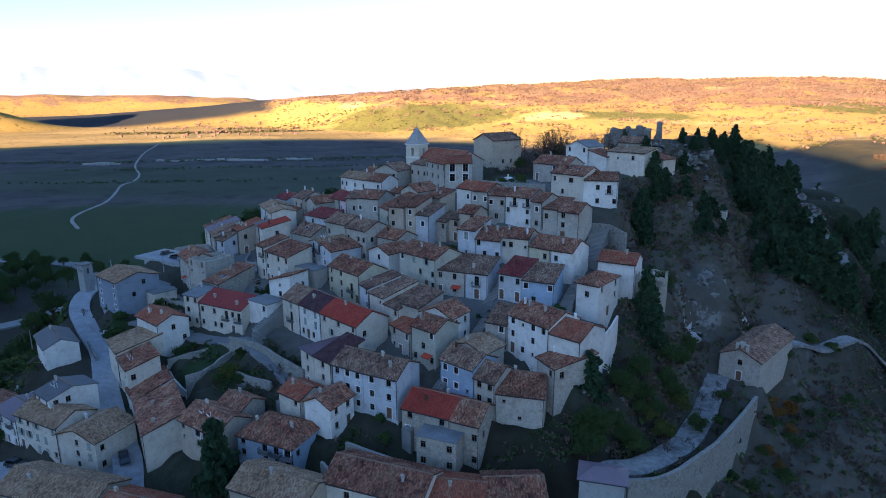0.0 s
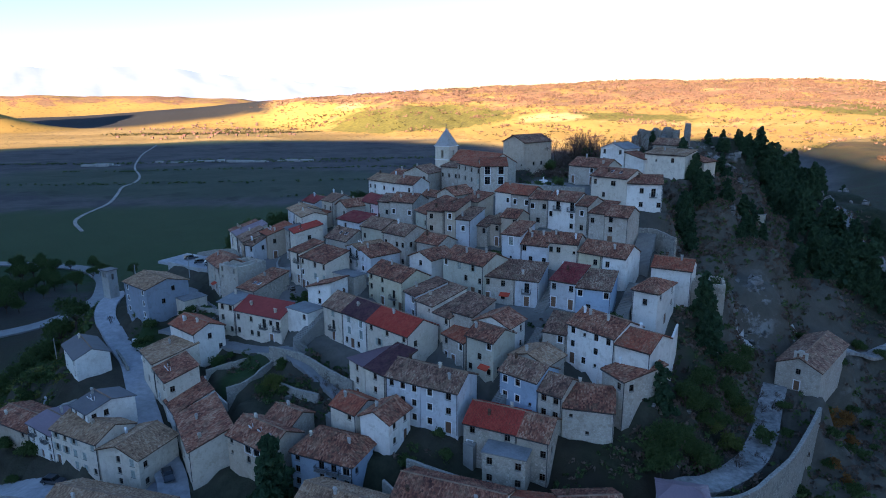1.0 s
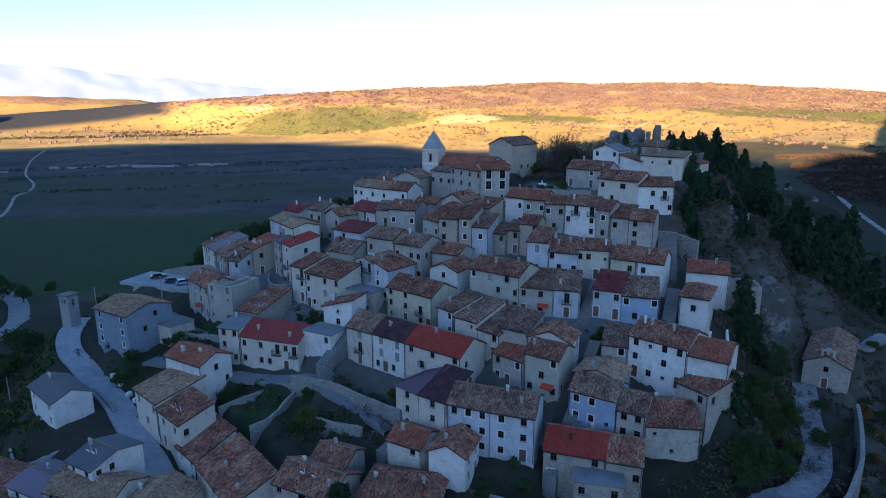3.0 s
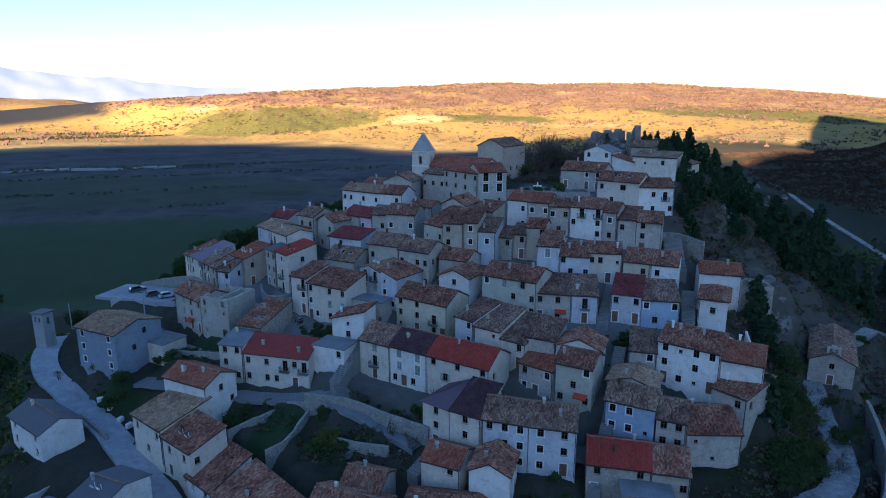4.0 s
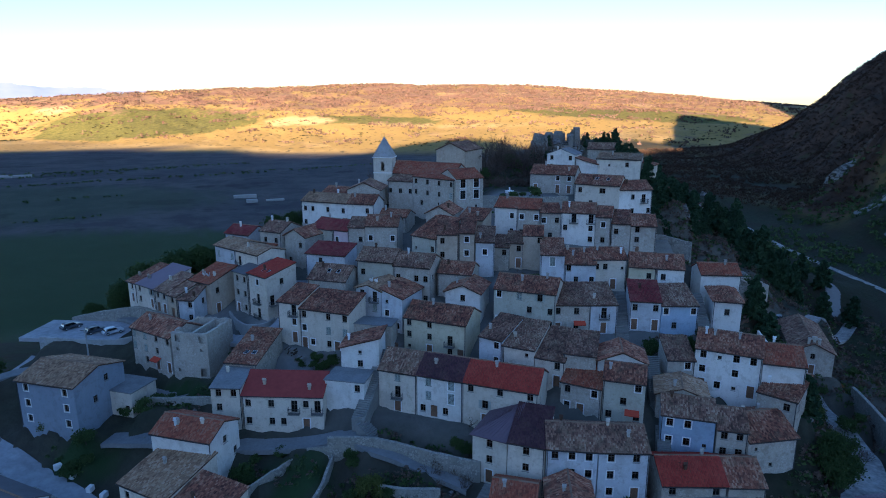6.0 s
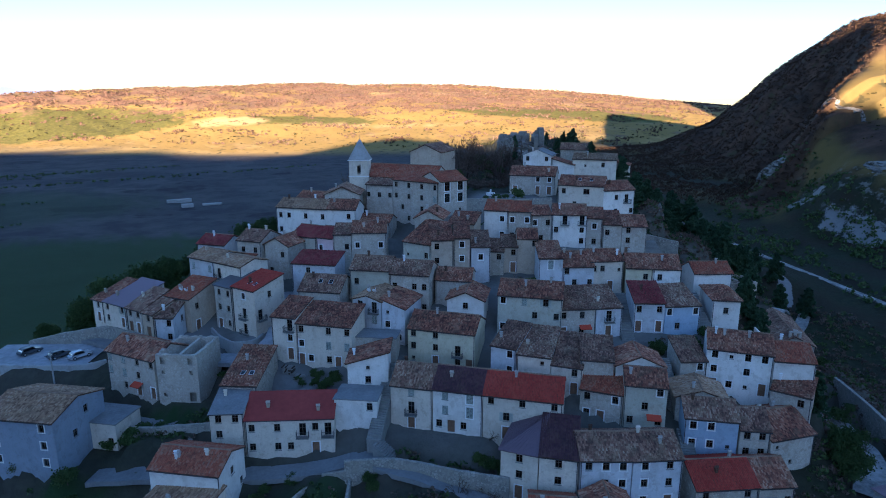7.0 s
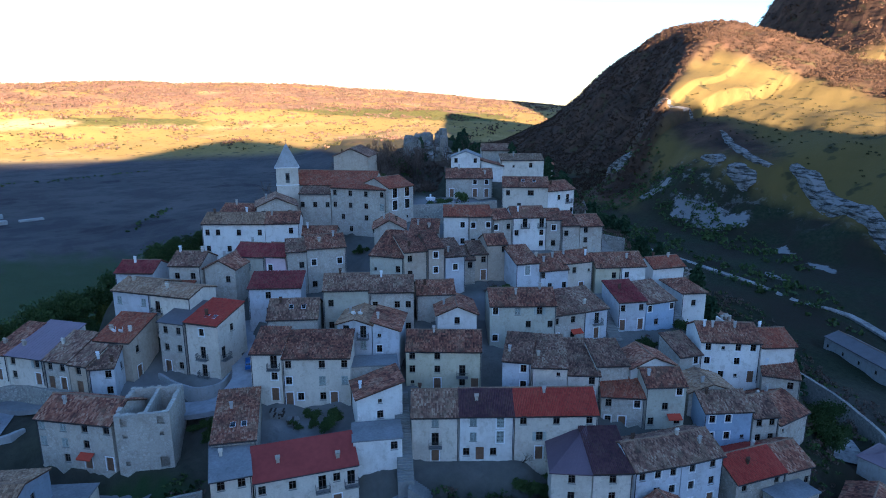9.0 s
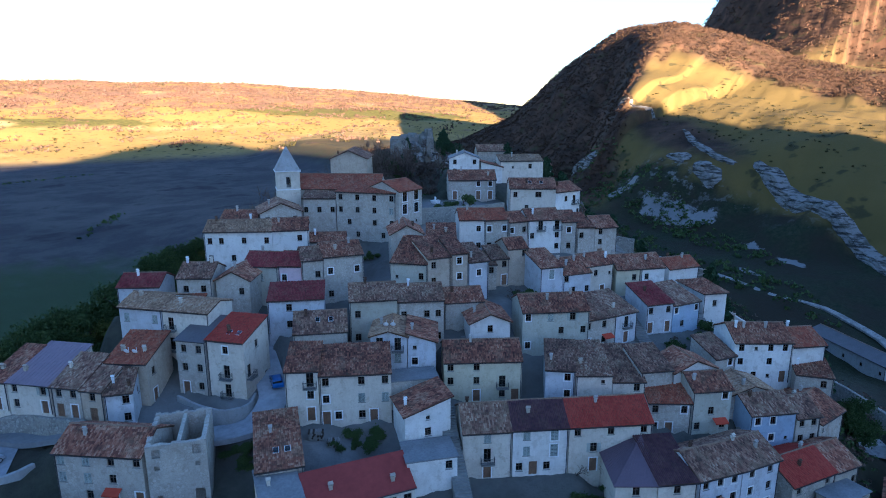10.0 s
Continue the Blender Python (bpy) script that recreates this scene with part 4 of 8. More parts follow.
def blob(cx, cy, rx, ry, turn=0.0, soft=0.35):
    a = radians(turn)
    dx, dy = XX - cx, YY - cy
    u, v = (dx * math.cos(a) + dy * math.sin(a)) / rx, (-dx * math.sin(a) + dy * math.cos(a)) / ry
    return smooth((1 + soft - np.hypot(u, v) - 0.18 * ROUGH) / (2 * soft))


def build_ground():
    ny, nx = XX.shape
    verts = np.stack([XX.ravel(), YY.ravel(), ZZ.ravel()], 1)
    i = np.arange((ny - 1) * (nx - 1))
    a = (i // (nx - 1)) * nx + i % (nx - 1)
    faces = np.stack([a, a + 1, a + nx + 1, a + nx], 1)
    me = bpy.data.meshes.new("ground")
    me.vertices.add(len(verts))
    me.vertices.foreach_set("co", verts.ravel())
    me.loops.add(faces.size)
    me.loops.foreach_set("vertex_index", faces.ravel())
    me.polygons.add(len(faces))
    me.polygons.foreach_set("loop_start", np.arange(0, faces.size, 4))
    me.polygons.foreach_set("loop_total", np.full(len(faces), 4))
    me.polygons.foreach_set("use_smooth", np.ones(len(faces), bool))
    me.update()
    r = np.hypot(XX, YY - 80)
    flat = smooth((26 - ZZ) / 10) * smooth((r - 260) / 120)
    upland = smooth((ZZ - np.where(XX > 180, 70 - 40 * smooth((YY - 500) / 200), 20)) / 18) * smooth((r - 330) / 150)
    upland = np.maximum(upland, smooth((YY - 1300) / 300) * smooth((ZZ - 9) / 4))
    # past the southern ridge's shadow edge the ground takes the bright sunlit colours
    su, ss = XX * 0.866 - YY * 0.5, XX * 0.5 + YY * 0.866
    sunlit_beyond = np.maximum(smooth((r - 1480) / 140), smooth((ss - 1200) / 120) * smooth((su + 900) / 150)) * smooth((YY - 600) / 200)
    upland = np.maximum(upland, sunlit_beyond)
    upland = upland * (1 - smooth((-YY - 100) / 200) * 0.5)
    w, n, hill = east_hill(XX, YY)
    east = smooth((hill - 34) / 8) * smooth((XX - 200) / 20)
    wavy = 14 * wave_noise(XX, YY, 60, 51, 4)
    belt, nwface = mountain_cover(w, n, wavy)
    face = smooth((w - 303 + 0.4 * wavy) / 8)
    shrubby = blob(366, 244, 64, 22, 50, 0.3) * smooth((w - 232 + 0.5 * wavy) / 12)
    woods = np.clip((0.17 + 0.42 * smooth((ZZ - 50) / 60)) * (1 - east) + east * np.clip(belt + nwface, 0, 1) + 0.8 * smooth((XX - 900) / 150) * smooth((900 - YY) / 200), 0, 1)
    upland = upland * (1 - east) + east * np.maximum(1 - face, nwface)
    rock = np.clip(steep * 0.22 * (1 - smooth((XX - 110) / 60)) + east * face * (1 - nwface) * 0.5 * smooth((ZZ - 40) / 20) + blob(80, 244, 22, 12, 40) + blob(63, 142, 3, 7, -25) + blob(57.5, 136.5, 2.5, 5, -25), 0, 1)
    scree = np.maximum.reduce([blob(314, 263, 12, 9, 70, 0.3), blob(288, 216, 31, 9, 80, 0.3), blob(256, 164, 10, 4, 55, 0.3), blob(239, 142, 12, 4, 50, 0.3), blob(206, 153, 8, 3, 50, 0.3), blob(351, 306, 10, 4, 60, 0.3),
                               blob(136, 222, 24, 4.5, 72, 0.3), blob(126, 190, 14, 5, 75, 0.3), blob(110, 192, 10, 3.5, 65, 0.3), blob(106, 222, 16, 2.5, 52, 0.3), blob(160, 182, 12, 3, 40, 0.3), blob(98, 246, 7, 3, 60, 0.3)])
    scree = scree * np.clip(0.75 + 0.6 * ROUGH, 0, 1)
    olive = np.maximum.reduce([blob(-70, 2030, 300, 170, -25, 0.4), blob(480, 1690, 190, 55, -35, 0.4), blob(1150, 1430, 330, 110, -40, 0.4), 0.8 * blob(-420, 2480, 110, 60, -20, 0.3)])
    field = np.maximum.reduce([blob(310, 1775, 95, 50, -30, 0.2), 0.9 * blob(-330, 2330, 55, 30, -25, 0.2), 0.7 * blob(620, 1530, 240, 16, -33, 0.3), 0.6 * blob(1020, 1930, 60, 35, -40, 0.3), 0.6 * blob(860, 2010, 50, 30, -40, 0.3), 0.5 * blob(1330, 1560, 70, 30, -50, 0.3)])
    green = np.maximum.reduce([blob(-210, 485, 300, 140, -6, 0.15), 0.7 * blob(-420, 420, 130, 60, 10, 0.3), 0.55 * blob(-330, 830, 330, 150, -10, 0.2), blob(-52.4, 124.6, 6.5, 3.4, 35), blob(-57, 129.4, 4, 2, 30), blob(-67, 154, 8, 3.6, -42), blob(-82.5, 148.4, 6, 2.6, -15), 0.8 * blob(40, 120, 4, 3, 40)])
    # shadow band on the far north-west plain painted dark; the ridge end darkened too
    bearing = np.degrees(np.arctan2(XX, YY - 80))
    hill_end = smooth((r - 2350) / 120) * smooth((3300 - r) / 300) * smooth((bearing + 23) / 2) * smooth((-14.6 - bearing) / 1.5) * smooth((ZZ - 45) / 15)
    shade_belt = smooth((r - 2480) / 120) * smooth((3500 - r) / 200) * smooth((-15.5 - bearing) / 3)
    town = smooth((r - 160) / 60)
    dirt = (1 - town) * (0.35 + 0.35 * ROUGH) * smooth((60 - XX) / 40) * smooth((YY - 85) / 20)
    paved = np.maximum.reduce([blob(20, 180, 14, 8, -20), blob(-46, 148, 5, 3, -45), blob(-62, 172, 9, 8, 30), blob(-64, 182, 5, 18, 28), blob(-47, 168, 6, 12, -20), blob(-12, 172, 9, 6, -30), blob(14, 176, 12, 6, 0), blob(20, 168, 8, 6, 0), blob(-3, 146, 7, 5, -35), blob(-14, 110, 12, 4, -30), blob(20, 114, 9, 5, -35), blob(-50, 150, 5, 7, 30), blob(-4, 120, 8, 4, -40)])
    slope_soil = 0.8 * smooth((XX - 34) / 16) * smooth((125 - XX) / 40) * smooth((YY - 84) / 20) * smooth((262 - YY) / 20)
    dirt = np.maximum.reduce([dirt * (1 - green), slope_soil])
    core = blob(-8, 150, 46, 38, -25, 0.3) * (1 - blob(-46, 119, 16, 10, 0, 0.3)) * np.clip(0.8 + 0.5 * ROUGH, 0, 1)
    paved = np.maximum(paved, 0.8 * core)
    for name, arr in (("plain", flat), ("upland", upland), ("woods", woods), ("rock", rock), ("scree", scree), ("olive", np.clip(olive, 0, 1)), ("field", np.clip(field, 0, 1)), ("green", green), ("dry", np.clip(0.8 * sunlit_beyond * smooth((0.10 - SLOPE) / 0.03) * (1 - olive), 0, 1)), ("meadow", np.clip(east * (1 - face), 0, 1)), ("forest", np.clip(east * np.clip(belt + nwface + shrubby, 0, 1) + smooth((XX - 940) / 60) * smooth((900 - YY) / 200), 0, 1)), ("painted_dark", np.clip(np.maximum(shade_belt, hill_end), 0, 1)), ("paved", np.clip(paved, 0, 1)), ("dirt", np.clip(dirt, 0, 1))):
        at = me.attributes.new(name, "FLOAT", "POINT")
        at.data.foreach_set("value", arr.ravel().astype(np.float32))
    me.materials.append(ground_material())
    return tagged(new("ground", me), "hillside, fields and sunlit upland under dry winter grass", "ground", kind="structure")


ground = build_ground()

# ---- building kit ----
def part(name, bm, material, parent=None, label="", smooth_faces=False):
    me = bpy.data.meshes.new(name)
    bm.to_mesh(me)
    bm.free()
    for mat in (material if isinstance(material, (list, tuple)) else [material]):
        me.materials.append(mat)
    if smooth_faces:
        for f in me.polygons:
            f.use_smooth = True
    ob = new(name, me)
    if parent is not None:
        ob.parent = parent
    if label:
        ob["label"] = label
    return ob


def shared(name, me, parent, m):
    ob = new(name, me)
    ob.parent = parent
    ob.matrix_basis = m
    return ob


def quad(bm, *pts, mat=0):
    f = bm.faces.new([bm.verts.new(p) for p in pts])
    f.material_index = mat
    return f


def box(bm, x0, y0, z0, x1, y1, z1, mat=0):
    v = [bm.verts.new((x, y, z)) for z in (z0, z1) for y in (y0, y1) for x in (x0, x1)]
    for q in ((0, 2, 3, 1), (4, 5, 7, 6), (0, 1, 5, 4), (1, 3, 7, 5), (3, 2, 6, 7), (2, 0, 4, 6)):
        bm.faces.new([v[i] for i in q]).material_index = mat


def plate(bm, us, vs, solid, y0, y1, bend=None):
    """A flat lattice in one piece: the cells of a grid that are solid, given thickness."""
    verts = {}

    def vert(i, j, y):
        if (i, j, y) not in verts:
            q = (us[i], y, vs[j])
            verts[i, j, y] = bm.verts.new(bend(*q) if bend else q)
        return verts[i, j, y]

    nu, nv = len(us) - 1, len(vs) - 1
    on = lambda i, j: 0 <= i < nu and 0 <= j < nv and solid(i, j)
    for i in range(nu):
        for j in range(nv):
            if not on(i, j):
                continue
            bm.faces.new((vert(i, j, y0), vert(i + 1, j, y0), vert(i + 1, j + 1, y0), vert(i, j + 1, y0)))
            bm.faces.new((vert(i, j + 1, y1), vert(i + 1, j + 1, y1), vert(i + 1, j, y1), vert(i, j, y1)))
            for di, dj, a, b in ((0, -1, (i, j), (i + 1, j)), (1, 0, (i + 1, j), (i + 1, j + 1)), (0, 1, (i + 1, j + 1), (i, j + 1)), (-1, 0, (i, j + 1), (i, j))):
                if not on(i + di, j + dj):
                    bm.faces.new((vert(*a, y0), vert(*a, y1), vert(*b, y1), vert(*b, y0)))


def mesh_of(bm, name, *mats):
    me = bpy.data.meshes.new(name)
    bm.to_mesh(me)
    bm.free()
    for m in mats:
        me.materials.append(m)
    return me


# opening kinds: width, height, sits on the storey's floor
OPEN = {"w": (0.95, 1.25, 0), "f": (0.95, 1.25, 0), "s": (1.0, 1.45, 0), "S": (1.1, 1.9, 0), "o": (1.0, 1.4, 0), "q": (0.6, 0.65, 0), "W": (1.5, 1.3, 0),
        "p": (1.5, 2.2, 0), "b": (1.05, 2.15, 1), "B": (1.3, 2.15, 1), "d": (1.1, 2.15, 1), "a": (1.2, 2.2, 1), "g": (2.0, 1.5, 0)}
KIT = {}


def kit(kind):
    """Shared meshes of an opening: local x across, z up from its lower left corner, y into the wall."""
    if kind in KIT:
        return KIT[kind]
    w, h, _ = OPEN[kind]
    out = {}
    if kind in "wfsSoqWpbBg":
        bm = bmesh.new()
        t = 0.07
        us = [0, t, w / 2 - 0.03, w / 2 + 0.03, w - t, w]
        vs = [0, t, h - t, h] if kind in "qg" else [0, t, h * 0.62, h * 0.62 + 0.05, h - t, h]
        plate(bm, us, vs, lambda i, j: i % 2 == 0 or j % 2 == 0, 0.16, 0.23)
        out["frame"] = mesh_of(bm, "window_frame", M["frame"])
        bm = bmesh.new()
        box(bm, t, 0.19, t, w - t, 0.205, h - t)
        out["pane"] = mesh_of(bm, "pane", M["glass"])
        bm = bmesh.new()
        box(bm, -0.08, -0.07, -0.09, w + 0.08, 0.2, -0.001)
        out["sill"] = mesh_of(bm, "sill", M["step"])
    else:
        bm = bmesh.new()
        box(bm, 0, 0.14, 0, w, 0.22, h)
        n = 4
        for i in range(n):
            box(bm, 0.06 + i * (w - 0.12) / n + 0.02, 0.115, 0.1, 0.06 + (i + 1) * (w - 0.12) / n - 0.02, 0.145, h - 0.12)
        out["door_leaf"] = mesh_of(bm, "door_leaf", M["wood"])
    if kind in "fSpBd":
        bm = bmesh.new()
        t = 0.16
        low = kind in "fSp"
        plate(bm, [-t, 0, w, w + t], [-t if low else -0.01, 0.0, h, h + t], lambda i, j: not (i == 1 and (j == 1 or (j == 0 and not low))), -0.035, 0.1)
        out["surround"] = mesh_of(bm, "surround", M["surround"])
        if kind in "fSp":
            out.pop("sill", None)
    if kind in "sSo":
        for k in (0, 1):
            bm = bmesh.new()
            x0 = k * w / 2 if kind != "o" else (-w / 2 - 0.02 if k == 0 else w + 0.02)
            y0 = 0.02 if kind != "o" else -0.06
            x1 = x0 + w / 2 - 0.015
            n = 8
            vs = [0.0]
            for i in range(n):
                vs += [0.07 + i * (h - 0.14) / n, 0.07 + (i + 0.35) * (h - 0.14) / n]
            vs += [h - 0.07, h]
            plate(bm, [x0, x0 + 0.06, x1 - 0.06, x1], vs, lambda i, j: True if i != 1 else (j == 0 or j >= len(vs) - 2 or j % 2 == 0), y0, y0 + 0.045)
            out["shutter" + "_" * k] = mesh_of(bm, "shutter", M["shutter"])
    if kind in "bB":
        bm = bmesh.new()
        box(bm, -0.45, -0.85, -0.16, w + 0.45, 0.0, -0.02)
        out["balcony_slab"] = mesh_of(bm, "balcony_slab", M["step"])
        bm = bmesh.new()
        x0, x1, dy = -0.42, w + 0.42, 0.8
        run = x1 - x0 + 2 * dy
        us = [0.0]
        for i in range(23):
            c = 0.06 + i * (run - 0.12) / 22
            us += [c - 0.014, c + 0.014]
        us.append(run)

        def bend(u, y, v):
            if u < dy:
                return (x0 - y, -u, v)
            if u > run - dy:
                return (x1 + y, -(run - u), v)
            return (x0 + u - dy, -dy - y, v)

        plate(bm, us, [0.05, 0.09, 0.95, 1.0], lambda i, j: j != 1 or i % 2 == 1, -0.012, 0.012, bend)
        out["railing"] = mesh_of(bm, "railing", M["iron"])
    KIT[kind] = out
    return out


def layout(spec, width, height):
    """Openings of one wall from its storeys, top first: kind, left edge, lower edge."""
    rows = spec.split("/")
    out = []
    sh_ = height / len(rows)
    for r, row in enumerate(rows):
        floor = height - (r + 1) * sh_
        n = len(row)
        for i, k in enumerate(row):
            if k == ".":
                continue
            w, h, low = OPEN[k]
            h = min(h, sh_ - 0.35)
            x = (i + 0.5) / n * width - w / 2
            z = floor + 0.06 if low else floor + min(0.95, max(0.2, (sh_ - h) * 0.62))
            if x > 0.25 and x + w < width - 0.2 and h > 0.4:
                out.append((k, x, z, w, min(h, OPEN[k][1])))
    return out


def wall_side(bm, place, width, low, top, holes):
    """One wall with real openings. place(u, v, depth) gives the point; top is the wall's upper outline."""
    level = min(v for _, v in top)
    us = sorted({0.0, width, *[h[1] for h in holes], *[h[1] + h[3] for h in holes]})
    vs = sorted({low, level, *[h[2] for h in holes], *[h[2] + h[4] for h in holes]})
    vs = [v for v in vs if v <= level + 1e-6]
    for u0, u1 in zip(us, us[1:]):
        for v0, v1 in zip(vs, vs[1:]):
            um, vm = (u0 + u1) / 2, (v0 + v1) / 2
            if any(x < um < x + w and z < vm < z + h for _, x, z, w, h in holes):
                continue
            quad(bm, place(u0, v0, 0), place(u1, v0, 0), place(u1, v1, 0), place(u0, v1, 0))
    for _, x, z, w, h in holes:
        d = 0.24
        for (ua, va), (ub, vb) in (((x, z), (x + w, z)), ((x + w, z), (x + w, z + h)), ((x + w, z + h), (x, z + h)), ((x, z + h), (x, z))):
            quad(bm, place(ua, va, 0), place(ub, vb, 0), place(ub, vb, d), place(ua, va, d))
    if max(v for _, v in top) > level + 1e-4:
        pts = [place(0, level, 0), place(width, level, 0)] + [place(u, v, 0) for u, v in reversed(top)]
        clean = [p for i, p in enumerate(pts) if (Vector(p) - Vector(pts[i - 1])).length > 1e-4]
        if len(clean) > 2:
            bm.faces.new([bm.verts.new(p) for p in clean])


def roof_panels(p, W, D, h):
    """Roof planes as outlines with the eave edge first, and the wall-top outlines of the four sides."""
    o, s, form = 0.38, p["rise"], p["roof"]
    if form in ("front", "hip"):
        ry = D * p["ridge"]
        kf, kb = s / ry, s / (D - ry)
    if form == "front":
        planes = [[(-o * 0.4, -o, h - o * kf), (W + o * 0.4, -o, h - o * kf), (W + o * 0.4, ry, h + s), (-o * 0.4, ry, h + s)],
                  [(W + o * 0.4, D + o, h - o * kb), (-o * 0.4, D + o, h - o * kb), (-o * 0.4, ry, h + s), (W + o * 0.4, ry, h + s)]]
        flank = [(0, h), (ry, h + s), (D, h)]
        tops = [[(0, h), (W, h)], flank, [(0, h), (W, h)], [(D - u, v) for u, v in reversed(flank)]]
    elif form == "gable":
        k = s / (W / 2)
        planes = [[(-o, D + o, h - o * k), (-o, -o, h - o * k), (W / 2, -o, h + s), (W / 2, D + o, h + s)],
                  [(W + o, -o, h - o * k), (W + o, D + o, h - o * k), (W / 2, D + o, h + s), (W / 2, -o, h + s)]]
        g = [(0, h), (W / 2, h + s), (W, h)]
        tops = [g, [(0, h), (D, h)], g, [(0, h), (D, h)]]
    elif form == "shed":
        k = s / D
        planes = [[(-o * 0.4, -o, h - o * k), (W + o * 0.4, -o, h - o * k), (W + o * 0.4, D + o * 0.5, h + s + o * 0.5 * k), (-o * 0.4, D + o * 0.5, h + s + o * 0.5 * k)]]
        tops = [[(0, h), (W, h)], [(0, h), (D, h + s)], [(0, h + s), (W, h + s)], [(0, h + s), (D, h)]]
    elif form == "shedL":
        k = s / W
        planes = [[(-o, D + o, h - o * k), (-o, -o, h - o * k), (W + o, -o, h + s + o * k), (W + o, D + o, h + s + o * k)]]
        tops = [[(0, h), (W, h + s)], [(0, h + s), (D, h + s)], [(0, h + s), (W, h)], [(0, h), (D, h)]]
    elif form == "shedR":
        k = s / W
        planes = [[(W + o, -o, h - o * k), (W + o, D + o, h - o * k), (-o, D + o, h + s + o * k), (-o, -o, h + s + o * k)]]
        tops = [[(0, h + s), (W, h)], [(0, h), (D, h)], [(0, h), (W, h + s)], [(0, h + s), (D, h + s)]]
    elif form == "corner":
        planes = [[(-o, -o, h - 0.1), (W + o * 0.3, -o, h - 0.1), (W + o * 0.3, D + o * 0.3, h + s)], [(-o, D + o * 0.3, h - 0.1), (-o, -o, h - 0.1), (W + o * 0.3, D + o * 0.3, h + s)]]
        tops = [[(0, h), (W, h)], [(0, h), (D, h + s)], [(0, h + s), (W, h)], [(0, h), (D, h)]]
    elif form == "hip":
        e = min(D, W) * 0.45
        x0, x1 = min(e, W * 0.45), W - min(e, W * 0.45)
        kx = s / x0
        c = [(-o, -o, h - o * kf), (W + o, -o, h - o * kf), (W + o, D + o, h - o * kb), (-o, D + o, h - o * kb)]
        r0, r1 = (x0, ry, h + s), (x1, ry, h + s)
        planes = [[c[0], c[1], r1, r0], [c[1], c[2], r1], [c[2], c[3], r0, r1], [c[3], c[0], r0]]
        tops = [[(0, h), (W, h)], [(0, h), (D, h)], [(0, h), (W, h)], [(0, h), (D, h)]]
    else:
        planes = []
        tops = [[(0, h), (W, h)], [(0, h), (D, h)], [(0, h), (W, h)], [(0, h), (D, h)]]
    return planes, tops


def add_panel(bm, uvl, pts, thick, sag=0.0):
    """A roof plane with thickness, its surface laid out in metres along and up from the eave."""
    pts = [Vector(q) for q in pts]
    along = (pts[1] - pts[0]).normalized()
    nrm = (pts[1] - pts[0]).cross(pts[2] - pts[0]).normalized()
    up = nrm.cross(along)
    low = [q - nrm * thick if nrm.z > 0 else q + nrm * thick for q in pts]
    tv, lv = [bm.verts.new(q) for q in pts], [bm.verts.new(q) for q in low]
    faces = [bm.faces.new(tv), bm.faces.new(list(reversed(lv)))]
    for i in range(len(tv)):
        j = (i + 1) % len(tv)
        faces.append(bm.faces.new((tv[i], lv[i], lv[j], tv[j])))
    for f in faces:
        for lp in f.loops:
            d = lp.vert.co - pts[0]
            lp[uvl].uv = (d.dot(along), d.dot(up))


